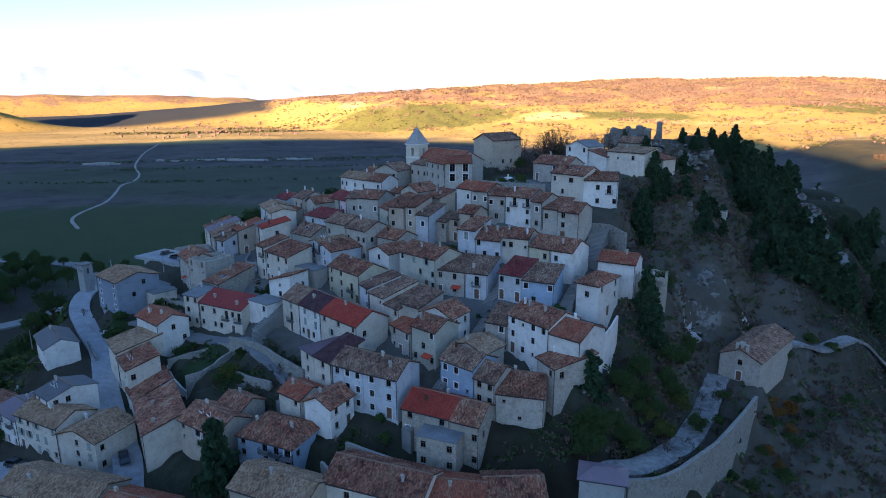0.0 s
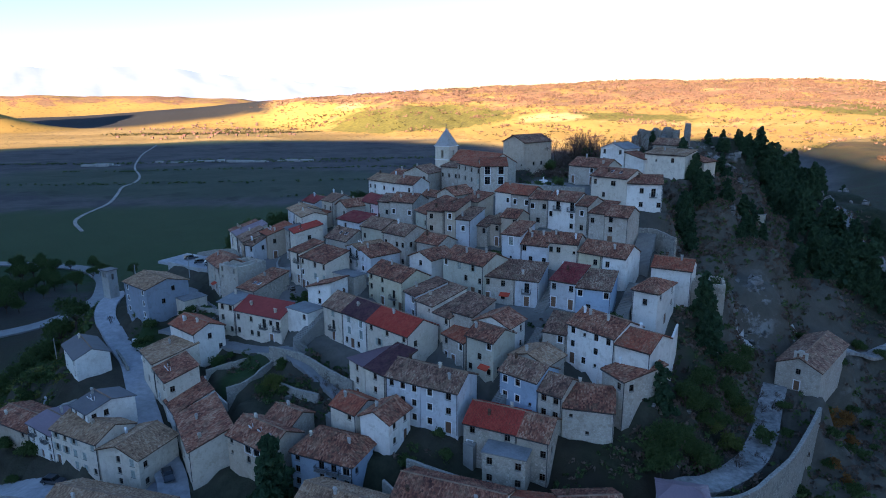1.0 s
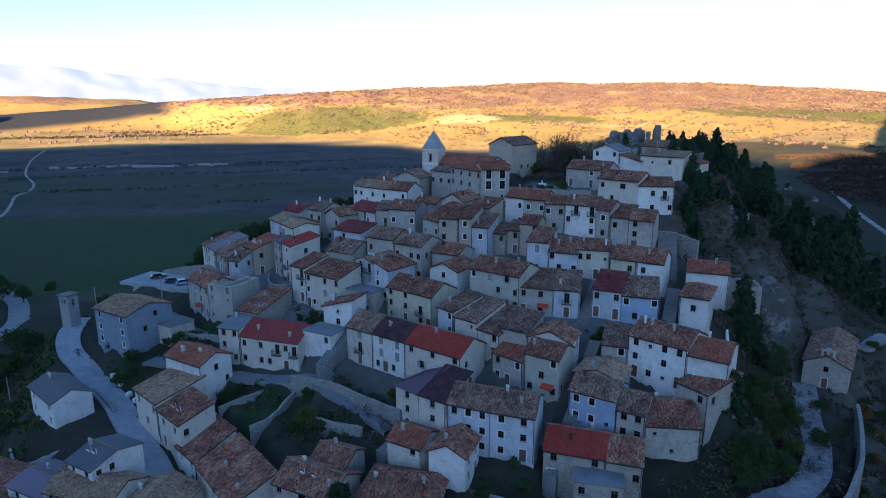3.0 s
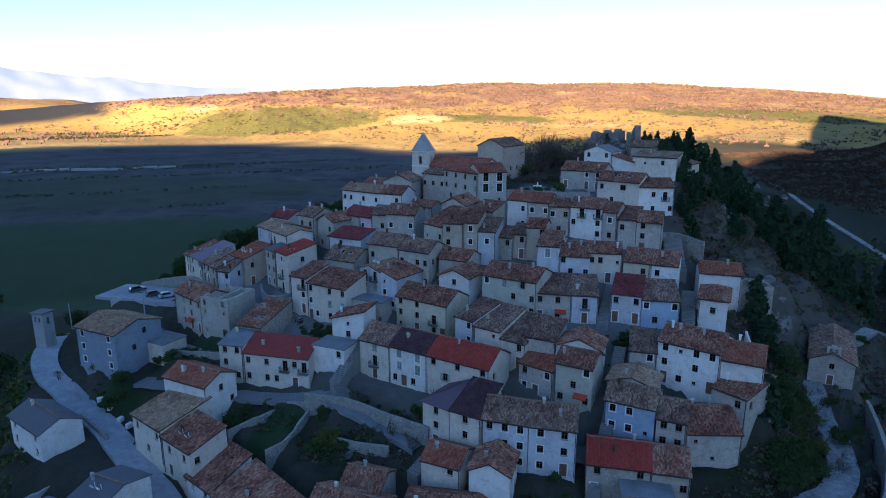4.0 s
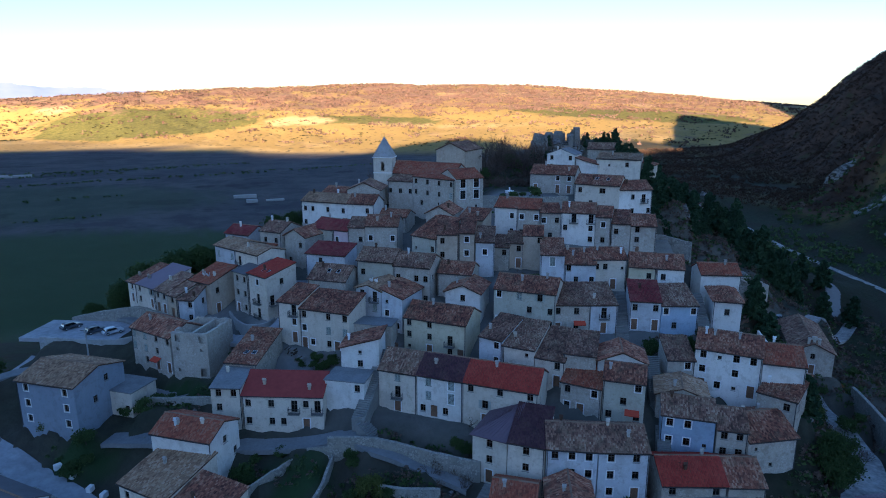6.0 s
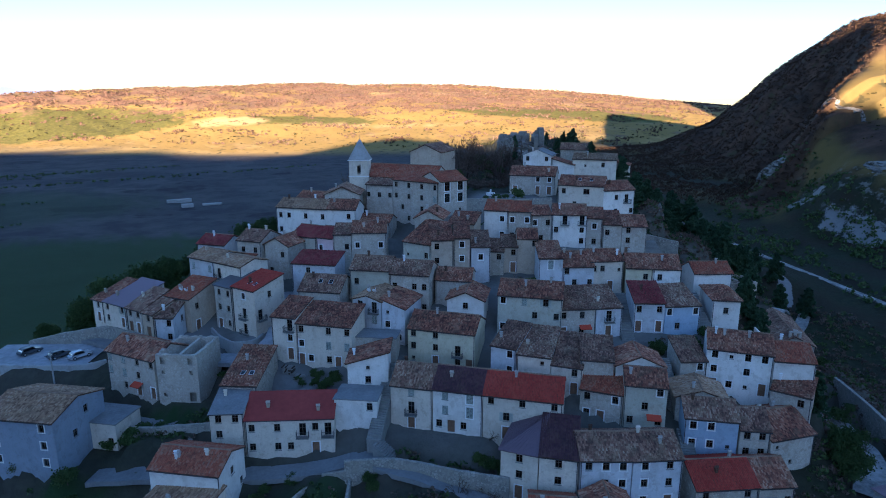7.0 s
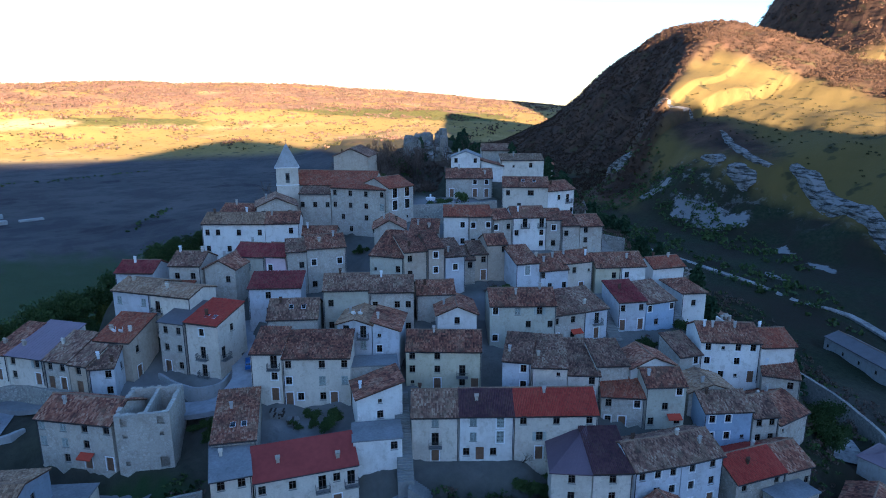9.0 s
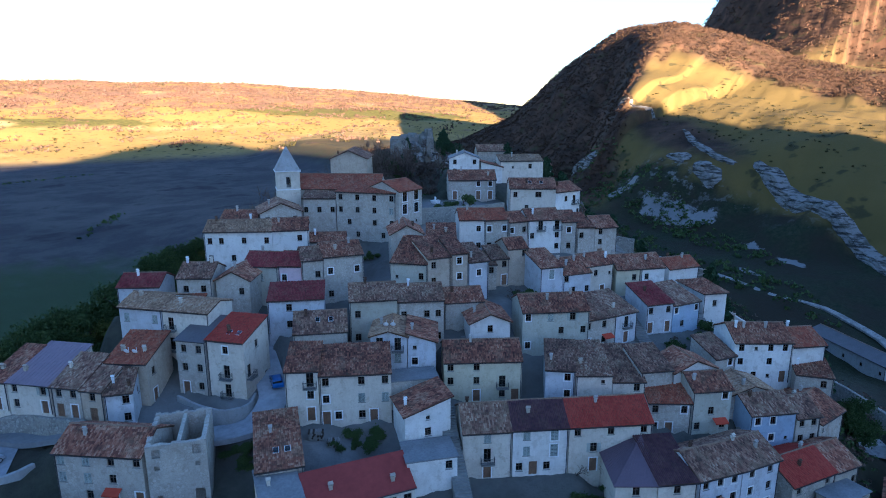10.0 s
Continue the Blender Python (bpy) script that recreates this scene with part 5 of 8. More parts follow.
def tile_field(planes, seed, column=0.25, course=0.40):
    """Overlapping barrel tiles laid row by row on roof planes, as one mesh."""
    rng = np.random.RandomState(seed)
    V, F = [], []
    base = 0
    for pts in planes:
        P = [np.array(q, float) for q in pts]
        along = P[1] - P[0]
        along /= np.linalg.norm(along)
        nrm = np.cross(P[1] - P[0], P[2] - P[0])
        nrm /= np.linalg.norm(nrm)
        up = np.cross(nrm, along)
        if nrm[2] < 0:
            nrm = -nrm
        uv = [((q - P[0]) @ along, (q - P[0]) @ up) for q in P]
        u1, v1 = max(q[0] for q in uv), max(q[1] for q in uv)
        u0 = min(q[0] for q in uv)
        nu, nv = max(1, int((u1 - u0) / column)), max(1, int(v1 / course))
        cu, cv = (u1 - u0) / nu, v1 / nv
        uu, vv = np.meshgrid(u0 + (np.arange(nu) + 0.5) * cu, np.arange(nv) * cv)
        uu, vv = uu.ravel(), vv.ravel()
        inside = np.ones(len(uu), bool)
        n = len(uv)
        for i in range(n):
            (a, b), (c, d) = uv[i], uv[(i + 1) % n]
            inside &= (c - a) * (vv + cv / 2 - b) - (d - b) * (uu - a) > -0.02
        uu, vv = uu[inside], vv[inside]
        k = len(uu)
        if not k:
            continue
        uu = uu + rng.normal(0, 0.012, k)
        vv = vv + rng.normal(0, 0.02, k)
        lift = 0.02 + rng.uniform(0, 0.025, k) + 0.05 * np.sin(uu * 0.9 + seed) * np.sin(vv * 1.1)
        lift = np.maximum(lift, 0.012)
        skew = rng.normal(0, 0.012, k)
        rows = []
        for vo, raise_, wide in ((-0.03, 0.035, 0.52), (cv * 1.02, 0.0, 0.44)):
            for uo, hh in ((-wide, 0.0), (-0.2, 0.085), (0.2, 0.085), (wide, 0.0)):
                pu = uu + uo * cu + (skew if vo > 0 else 0)
                pv = np.minimum(vv + vo, v1)
                q = P[0][None] + pu[:, None] * along + pv[:, None] * up + (lift + hh + raise_)[:, None] * nrm
                rows.append(q)
        V.append(np.stack(rows, 1).reshape(-1, 3))
        idx = base + np.arange(k)[:, None] * 8
        for j in range(3):
            F.append(np.concatenate([idx + j, idx + j + 1, idx + j + 5, idx + j + 4], 1))
        base += 8 * k
    me = bpy.data.meshes.new("roof_tiles")
    V, F = np.concatenate(V), np.concatenate(F)
    me.vertices.add(len(V))
    me.vertices.foreach_set("co", V.ravel())
    me.loops.add(F.size)
    me.loops.foreach_set("vertex_index", F.ravel())
    me.polygons.add(len(F))
    me.polygons.foreach_set("loop_start", np.arange(0, F.size, 4))
    me.polygons.foreach_set("loop_total", np.full(len(F), 4))
    me.update()
    return me


def seam_field(planes):
    """Standing seams of a sheet roof."""
    bm = bmesh.new()
    for pts in planes:
        P = [Vector(q) for q in pts]
        L = (P[1] - P[0]).length
        n = max(2, int(L / 0.6))
        for i in range(n + 1):
            a = P[0].lerp(P[1], i / n)
            b = (P[3] if len(P) > 3 else P[2]).lerp(P[2], i / n)
            limb_ = (P[1] - P[0]).normalized() * 0.025
            up = Vector((0, 0, 0.05))
            quad(bm, a - limb_, b - limb_, b - limb_ + up, a - limb_ + up)
            quad(bm, a - limb_ + up, b - limb_ + up, b + limb_ + up, a + limb_ + up)
            quad(bm, a + limb_ + up, b + limb_ + up, b + limb_, a + limb_)
    return bm


def dress_wall(home, holes, frame_m, flower=False):
    for k, x, z, w, h in holes:
        set_ = kit(k)
        m = frame_m @ Matrix.Translation((x, 0, z)) @ Matrix.Diagonal((1, 1, h / OPEN[k][1], 1))
        if "frame" in set_:
            win = shared("window", set_["frame"], home, m)
            for nm in ("pane", "sill", "surround", "shutter", "shutter_", "balcony_slab", "railing"):
                if nm in set_:
                    shared(nm.rstrip("_"), set_[nm], win, Matrix.Identity(4))
        else:
            door = shared("door", set_["door_leaf"], home, m)
            if "surround" in set_:
                shared("surround", set_["surround"], door, Matrix.Identity(4))


def chimney_mesh(tall, wide):
    bm = bmesh.new()
    w = wide / 2
    box(bm, -w, -w, -1.2, w, w, tall)
    box(bm, -w - 0.07, -w - 0.07, tall, w + 0.07, w + 0.07, tall + 0.08)
    for sx in (-1, 1):
        for sy in (-1, 1):
            box(bm, sx * (w - 0.06) - 0.05, sy * (w - 0.06) - 0.05, tall + 0.08, sx * (w - 0.06) + 0.05, sy * (w - 0.06) + 0.05, tall + 0.3)
    bm.faces.new([bm.verts.new(q) for q in ((-w - 0.1, -w - 0.1, tall + 0.3), (w + 0.1, -w - 0.1, tall + 0.3), (w + 0.1, 0, tall + 0.5), (-w - 0.1, 0, tall + 0.5))])
    bm.faces.new([bm.verts.new(q) for q in ((w + 0.1, w + 0.1, tall + 0.3), (-w - 0.1, w + 0.1, tall + 0.3), (-w - 0.1, 0, tall + 0.5), (w + 0.1, 0, tall + 0.5))])
    return bm


CHIMS = [mesh_of(chimney_mesh(t, w), "chimney", M[m]) for t, w, m in ((0.5, 0.4, "cream"), (0.6, 0.38, "chimney"), (0.4, 0.46, "tan"), (0.7, 0.36, "chimney"), (0.55, 0.36, "t_bed"), (0.75, 0.34, "surround"))]


def dish_mesh():
    bm = bmesh.new()
    bmesh.ops.create_uvsphere(bm, u_segments=14, v_segments=10, radius=0.75)
    bmesh.ops.delete(bm, geom=[v for v in bm.verts if v.co.z > -0.5], context="VERTS")
    bmesh.ops.rotate(bm, verts=bm.verts, matrix=Euler((radians(-65), 0, 0)).to_matrix())
    box(bm, -0.03, -0.05, -0.9, 0.03, 0.01, 0.2)
    return bm


DISH = mesh_of(dish_mesh(), "satellite_dish", M["surround"])


def roof_height(p, W, D, h, x, y):
    s, form = p["rise"], p["roof"]
    if form == "front":
        return h + s * (1 - abs(y - D / 2) / (D / 2))
    if form == "gable":
        return h + s * (1 - abs(x - W / 2) / (W / 2))
    if form == "shed":
        return h + s * y / D
    if form == "shedL":
        return h + s * x / W
    if form == "shedR":
        return h + s * (1 - x / W)
    if form == "hip":
        return h + s * max(0, min(1 - abs(y - D / 2) / (D / 2), min(x, W - x) / (min(D, W) * 0.45)))
    return h


def build_house(p, rng):
    (ax, ay), (bx, by) = p["a"], p["b"]
    W = math.hypot(bx - ax, by - ay)
    D, h = p["deep"], p["h"]
    zb = p["z"] - h
    home = new(p["kind_of"].replace(" ", "_"))
    home.matrix_world = Matrix.Translation((ax, ay, zb)) @ Matrix.Rotation(math.atan2(by - ay, bx - ax), 4, "Z")
    tagged(home, p["label"], p["kind_of"], group="village houses" if p["kind_of"] == "house" else "")
    planes, tops = roof_panels(p, W, D, h)
    bm = bmesh.new()
    sides = ((W, lambda u, v, d: (u, d, v), Matrix.Identity(4), p["front"]),
             (D, lambda u, v, d: (W - d, u, v), Matrix.Translation((W, 0, 0)) @ Matrix.Rotation(radians(90), 4, "Z"), p["right"]),
             (W, lambda u, v, d: (W - u, D - d, v), Matrix.Translation((W, D, 0)) @ Matrix.Rotation(radians(180), 4, "Z"), ""),
             (D, lambda u, v, d: (d, D - u, v), Matrix.Translation((0, D, 0)) @ Matrix.Rotation(radians(270), 4, "Z"), p["left"]))
    low = -4.0
    for (width, place, fm, spec), top in zip(sides, tops):
        holes = layout(spec, width, min(v for _, v in top)) if spec else []
        wall_side(bm, place, width, low, top, holes)
        if p["roof"] != "ruin":
            dress_wall(home, holes, fm)
    if p["roof"] == "ruin":
        t = 0.6
        for i in range(14):
            for q in range(4):
                width = W if q % 2 == 0 else D
                place = sides[q][1]
                u0, u1 = i / 14 * width, (i + 1) / 14 * width
                rise = rng.uniform(0.0, 0.3)
                a, b = place(u0, h, 0), place(u1, h + rise, t)
                box(bm, min(a[0], b[0]), min(a[1], b[1]), h - 0.01, max(a[0], b[0]), max(a[1], b[1]), h + rise)
        for (x0, y0, x1, y1) in ((t, t, W - t, t + 0.01), (t, D - t, W - t, D - t + 0.01), (t, t, t + 0.01, D - t), (W - t, t, W - t + 0.01, D - t), (W * 0.5, t, W * 0.5 + 0.5, D - t)):
            box(bm, x0, y0, -1, x1, y1, h)
    bmesh.ops.remove_doubles(bm, verts=bm.verts, dist=0.0005)
    part("wall", bm, M[p["wall"]], home)
    if p["roof"] == "ruin":
        bm = bmesh.new()
        box(bm, 0.6, 0.6, 0.0, W - 0.6, D - 0.6, h * 0.45)
        part("rubble_floor", bm, M["stonewall"], home)
        return home
    bm = bmesh.new()
    if p["roof"] == "flat":
        box(bm, -0.2, -0.2, h, W + 0.2, D + 0.2, h + 0.18)
        roof = part("roof", bm, M[p["cover"]], home)
    else:
        uvl = bm.loops.layers.uv.new("UVMap")
        for pl in planes:
            add_panel(bm, uvl, pl, 0.16)
        tiled = p["cover"][:2] == "t_" and p["cover"] not in ("t_lilac", "t_plum", "t_smooth")
        roof = part("roof", bm, M["t_bed" if tiled else p["cover"]], home)
        if tiled:
            me = tile_field(planes, rng.randrange(10000))
            me.materials.append(M[p["cover"]])
            cover = new("roof_tiles", me)
            cover.parent = roof
            cover["kind"] = "stuff"
        elif p["cover"] not in ("t_smooth", "felt", "slate"):
            part("sheet_seams", seam_field(planes), M[p["cover"]], roof)
    # ridge tiles
    s = p["rise"]
    if p["roof"] in ("front", "gable"):
        bm = bmesh.new()
        a, b = ((-0.15, D * p["ridge"], h + s), (W + 0.15, D * p["ridge"], h + s)) if p["roof"] == "front" else ((W / 2, -0.38, h + s), (W / 2, D + 0.38, h + s))
        a, b = Vector(a), Vector(b)
        n = max(2, int((b - a).length / 0.42))
        side = Vector((0, 1, 0)) if p["roof"] == "front" else Vector((1, 0, 0))
        for i in range(n):
            c0, c1 = a.lerp(b, i / n), a.lerp(b, (i + 0.96) / n)
            lift = Vector((0, 0, rng.uniform(0.0, 0.03)))
            ring = lambda c: [c - side * 0.15 + Vector((0, 0, 0.03)), c - side * 0.08 + Vector((0, 0, 0.17)), c + side * 0.08 + Vector((0, 0, 0.17)), c + side * 0.15 + Vector((0, 0, 0.03))]
            r0, r1 = [bm.verts.new(q + lift) for q in ring(c0)], [bm.verts.new(q + lift) for q in ring(c1)]
            for k in range(3):
                bm.faces.new((r0[k], r0[k + 1], r1[k + 1], r1[k]))
        part("ridge_tiles", bm, M["ridge"], roof)
    # gutter and downpipe along the front eave
    if p["roof"] in ("front", "shed", "hip") and p["kind_of"] == "house":
        k = s / (D * p["ridge"]) if p["roof"] != "shed" else s / D
        bm = bmesh.new()
        box(bm, -0.1, -0.47, h - 0.38 * k - 0.16, W + 0.1, -0.36, h - 0.38 * k - 0.05)
        part("gutter", bm, M["iron"], home)
        bm = bmesh.new()
        xx = W - 0.14 if rng.random() < 0.6 else 0.14
        box(bm, xx - 0.05, -0.1, 0, xx + 0.05, -0.005, h - 0.38 * k - 0.1)
        part("downpipe", bm, M["iron"], home)
    for i in range(p["chim"]):
        x = W * (rng.uniform(0.12, 0.42) if i % 2 == 0 else rng.uniform(0.58, 0.9))
        y = D * (rng.uniform(0.2, 0.62))
        z = roof_height(p, W, D, h, x, y)
        shared("chimney", CHIMS[rng.randrange(6)], home, Matrix.Translation((x, y, z + 0.1)))
    if "dish" in p["extra"]:
        for i in range(2):
            x, y = W * (0.4 + 0.2 * i), D * 0.3
            shared("satellite_dish", DISH, home, Matrix.Translation((x, y, roof_height(p, W, D, h, x, y) + 0.75)))
    if "skylight" in p["extra"]:
        for i in range(2):
            x, y = W * (0.45 + 0.25 * i), D * 0.28
            z = roof_height(p, W, D, h, x, y)
            slope = math.atan2(p["rise"], D if p["roof"] == "shed" else D / 2)
            bm = bmesh.new()
            box(bm, -0.4, -0.55, 0.0, 0.4, 0.55, 0.12)
            win = part("skylight", bm, M["surround"], home)
            win.matrix_basis = Matrix.Translation((x, y, z + 0.02)) @ Matrix.Rotation(slope, 4, "X")
            bm = bmesh.new()
            box(bm, -0.33, -0.48, 0.12, 0.33, 0.48, 0.135)
            part("pane", bm, M["glass"], win)
    if "awning" in p["extra"]:
        bm = bmesh.new()
        x0 = W * 0.55
        v = [(x0, -0.02, 2.6), (x0 + 2.2, -0.02, 2.6), (x0 + 2.2, -1.1, 2.15), (x0, -1.1, 2.15)]
        quad(bm, *v)
        quad(bm, *[(a, b, c - 0.06) for a, b, c in reversed(v)])
        quad(bm, v[3], v[2], (v[2][0], v[2][1], 1.95), (v[3][0], v[3][1], 1.95))
        part("awning", bm, M["awning"], home, "rusty red awning")
    if "bellgable" in p["extra"]:
        bm = bmesh.new()
        x0 = W * 0.5 - 1.3
        box(bm, x0, 0.3, h + 0.6, x0 + 2.6, 0.9, h + 1.6)
        for k in range(3):
            box(bm, x0 + k * 1.05, 0.3, h + 1.6, x0 + k * 1.05 + 0.5, 0.9, h + 2.7)
        box(bm, x0, 0.3, h + 2.7, x0 + 2.6, 0.9, h + 3.0)
        box(bm, x0 + 0.8, 0.3, h + 3.0, x0 + 1.8, 0.9, h + 3.4)
        part("bell_gable", bm, M["grey"], home)
    return home


house_rng = random.Random(7)
for plan in PLAN:
    build_house(plan, house_rng)

# ---- roads, walls and steps ----
def curve_points(pts, step=1.2):
    """A smooth line through the points, as (x, y) every step metres."""
    P = [Vector(q) for q in pts]
    P = [P[0] * 2 - P[1], *P, P[-1] * 2 - P[-2]]
    out = []
    for i in range(1, len(P) - 2):
        a, b, c, d = P[i - 1:i + 3]
        n = max(2, int((c - b).length / step))
        for k in range(n):
            t = k / n
            out.append(0.5 * (2 * b + (c - a) * t + (2 * a - 5 * b + 4 * c - d) * t * t + (3 * b - a - 3 * c + d) * t ** 3))
    out.append(P[-2])
    return out


ROADS = []


def bed_road(q, reach, z):
    """Cut the ground down to the road bed, by a metre and a half at most."""
    i0, i1 = np.searchsorted(GX, [q.x - reach, q.x + reach])
    j0, j1 = np.searchsorted(GY, [q.y - reach, q.y + reach])
    for j in range(j0, j1):
        for i in range(i0, i1):
            if (GX[i] - q.x) ** 2 + (GY[j] - q.y) ** 2 < reach * reach and ZZ[j, i] > z - 0.05:
                ZZ[j, i] = max(ZZ[j, i] - 1.5, z - 0.05)


def strip(name, pts, width, material, label, category="road", lift=0.14, step=1.2, level=None):
    """A road laid on the ground."""
    line = curve_points(pts, step)
    bm = bmesh.new()
    prev = None
    cols = 5
    way = [(line[min(i + 1, len(line) - 1)] - line[max(i - 1, 0)]).normalized() for i in range(len(line))]
    mids = [sum(ground_z(*(q + Vector((-t.y, t.x)) * width * f)) for f in (-0.5, -0.25, 0, 0.25, 0.5)) / 5 for q, t in zip(line, way)]
    level_ = [level - lift] * len(mids) if level else [sum(mids[max(0, i - 4):i + 5]) / len(mids[max(0, i - 4):i + 5]) for i in range(len(mids))]
    for i, (q, t) in enumerate(zip(line, way)):
        n = Vector((-t.y, t.x))
        bed_road(q, width / 2 + 1.0, level_[i] + lift - 0.1)
        ROADS.append((q.x, q.y, width / 2 + 0.8, level_[i] + lift))
        row = []
        for k in range(cols):
            e = q + n * width * (k / (cols - 1) - 0.5)
            row.append(bm.verts.new((e.x, e.y, level_[i] + lift)))
        edge = [bm.verts.new((row[0].co.x, row[0].co.y, row[0].co.z - 0.8)), bm.verts.new((row[-1].co.x, row[-1].co.y, row[-1].co.z - 0.8))]
        row = [edge[0], *row, edge[1]]
        if prev:
            for k in range(len(row) - 1):
                bm.faces.new((prev[k], prev[k + 1], row[k + 1], row[k]))
        prev = row
    bmesh.ops.recalc_face_normals(bm, faces=bm.faces)
    ob = part(name, bm, material)
    return tagged(ob, label, category, kind="structure")


def long_wall(name, pts, height, thick, material, label, top=None, step=1.0, sink=2.5, seed=1):
    """A masonry wall along a line; its top follows the ground plus height, or the given heights."""
    rng = random.Random(seed)
    line = curve_points(pts, step)
    bm = bmesh.new()
    prev = None
    for i, q in enumerate(line):
        t = (line[min(i + 1, len(line) - 1)] - line[max(i - 1, 0)]).normalized()
        n = Vector((-t.y, t.x)) * thick / 2
        g = ground_z(q.x, q.y)
        if top is None:
            near = [ground_z(p.x, p.y) for p in line[max(0, i - 5):i + 6]]
            zt = sum(near) / len(near) + height
        else:
            f = i / max(1, len(line) - 1) * (len(top) - 1)
            k = min(int(f), len(top) - 2)
            zt = top[k] + (top[k + 1] - top[k]) * (f - k)
        zt += rng.uniform(-0.05, 0.05)
        ring = [bm.verts.new((q.x + s * n.x, q.y + s * n.y, z)) for s, z in ((-1.15, g - sink), (-1, zt - 0.06), (-0.8, zt), (0.8, zt), (1, zt - 0.06), (1.15, g - sink))]
        if prev:
            for k in range(5):
                bm.faces.new((prev[k], prev[k + 1], ring[k + 1], ring[k]))
        else:
            bm.faces.new(ring)
        prev = ring
    bm.faces.new(list(reversed(prev)))
    bmesh.ops.recalc_face_normals(bm, faces=bm.faces)
    return tagged(part(name, bm, material), label, "wall", kind="structure")


strip("street", [(-50, 86), (-54.5, 94), (-59.5, 104), (-66.5, 113.5), (-72.5, 122.5), (-78.5, 133), (-85, 143.5), (-93.5, 153), (-100, 162), (-102, 170), (-101, 179), (-98, 187), (-94, 193)],
      5.0, M["road"], "pale asphalt street climbing past the houses", lift=0.5)
strip("street", [(-60, 104), (-70, 100), (-82, 103.5), (-92, 108), (-104, 112)], 6.0, M["road"], "pale asphalt lane in front of the cream houses")
strip("parking_area", [(-94, 193.2), (-89.3, 190.6), (-82.5, 186.8), (-75.6, 183)], 11.0, M["road"], "pale asphalt parking area under the western terrace", level=62.1)
strip("lane", [(-61, 169.5), (-65.5, 173.0), (-69.2, 178.4), (-73, 185.2), (-78, 193), (-82, 201)], 2.8, M["street"], "narrow lane below the western terrace row", lift=0.2)
strip("lane", [(-99, 178), (-92, 178), (-84, 173), (-78, 167.8), (-72, 158.8), (-67, 153)], 3.4, M["street"], "lane at the foot of the parking wall and the stone houses", lift=0.2)
strip("lane", [(-60.5, 170), (-56.5, 164), (-51.5, 160.5), (-46.5, 162.5), (-43.5, 168), (-39.5, 177)], 4.6, M["road"], "pale lane winding between the houses", lift=0.2)
strip("lane", [(-79, 150), (-71, 144.5), (-64, 140.3), (-59.4, 137.2), (-53.5, 134.0), (-47.4, 130.9), (-41, 127.6)], 3.6, M["street"], "narrow lane in front of the red-roofed house", lift=0.2)
strip("path", [(-42.4, 126.6), (-38.5, 122), (-33.5, 116.8), (-29.8, 112.6)], 2.2, M["street"], "dark stepped path descending below the retaining wall", "path", lift=0.2)
strip("lane", [(-15.5, 111), (-9, 107.5), (-3.6, 104)], 4.0, M["street"], "paved lane between the terraces", lift=0.2)
strip("track", [(24, 89.4), (32, 92), (40, 97.5), (48, 107), (54, 116.5), (58.5, 123.5), (60.5, 126.5)],
      4.6, M["gravel"], "pale gravel track curving below the cliff to the chapel")
strip("track", [(84, 144.5), (92, 148), (106, 153.5), (118, 156.5), (134, 161), (150, 168)], 4.0, M["gravel"], "pale gravel track leaving the chapel along the slope")
strip("track", [(150, 92), (163, 98), (180, 118), (178, 137), (187, 156), (195, 176), (204, 195), (214, 216), (236, 256), (262, 300), (330, 420), (400, 540)], 3.2, M["gravel"], "pale valley track on the plain", step=6, lift=0.5)
strip("road", [(-330, 402), (-280, 398), (-238.7, 386.4), (-214, 366), (-198, 338), (-189, 312), (-196, 290), (-230, 268), (-290, 250)], 9.0, M["street"], "asphalt road bending round the foot of the hill", step=3, lift=0.8)
strip("track", [(-300, 500), (-336, 556), (-352, 640), (-378, 713), (-400, 770), (-405, 813), (-430, 880), (-499, 1012), (-590, 1240), (-671, 1483)], 2.8, M["gravel"], "pale field track across the plain", step=8, lift=0.6)

HEIGHTS = np.zeros(len(ground.data.vertices) * 3, np.float32)
ground.data.vertices.foreach_get("co", HEIGHTS)
HEIGHTS[2::3] = ZZ.ravel()
ground.data.vertices.foreach_set("co", HEIGHTS)
ground.data.update()

long_wall("parapet_wall", [(28.2, 84.6), (32, 84.9), (36.1, 86.8), (41.5, 91.2), (46.9, 95.9), (55.4, 105.4), (62.7, 114.3)], 1.0, 0.7, M["stonewall"], "long pale stone parapet wall beside the gravel track",
          top=[52.7, 52.6, 52.5, 52.4, 52.2, 51.8, 51.4], sink=6)
long_wall("retaining_wall", [(-92.6, 186.6), (-86.4, 182.5), (-78.2, 178.2), (-74.6, 178.6)], 1.0, 0.6, M["concrete"], "pale concrete retaining wall under the parking area", top=[62.4, 62.4, 62.4, 62.4], sink=6)
long_wall("retaining_wall", [(-87.5, 196.8), (-80, 192.2), (-72.9, 188.0), (-70.8, 182.6), (-68, 177)], 1.0, 0.6, M["stonewall"], "stone retaining wall under the western terrace", top=[62.6, 64.4, 65.6, 66.2, 66.6], sink=5)
long_wall("retaining_wall", [(-47, 127.6), (-40, 124.5), (-33, 118), (-27.6, 113.2)], 1.0, 0.5, M["stonewall"], "stone garden wall below the long house", top=[59.3, 59.0, 58.4, 58.0], sink=6)
long_wall("garden_wall", [(-60.2, 125.8), (-54.8, 128.0), (-50.4, 129.6)], 1.0, 0.4, M["stonewall"], "low stone wall between two garden plots", sink=3)
long_wall("garden_wall", [(-45.6, 128.6), (-48.4, 123.8), (-51.2, 120.4), (-53.8, 119.2)], 1.4, 0.5, M["stonewall"], "pale stone wall beside the sunken lawn", sink=5)
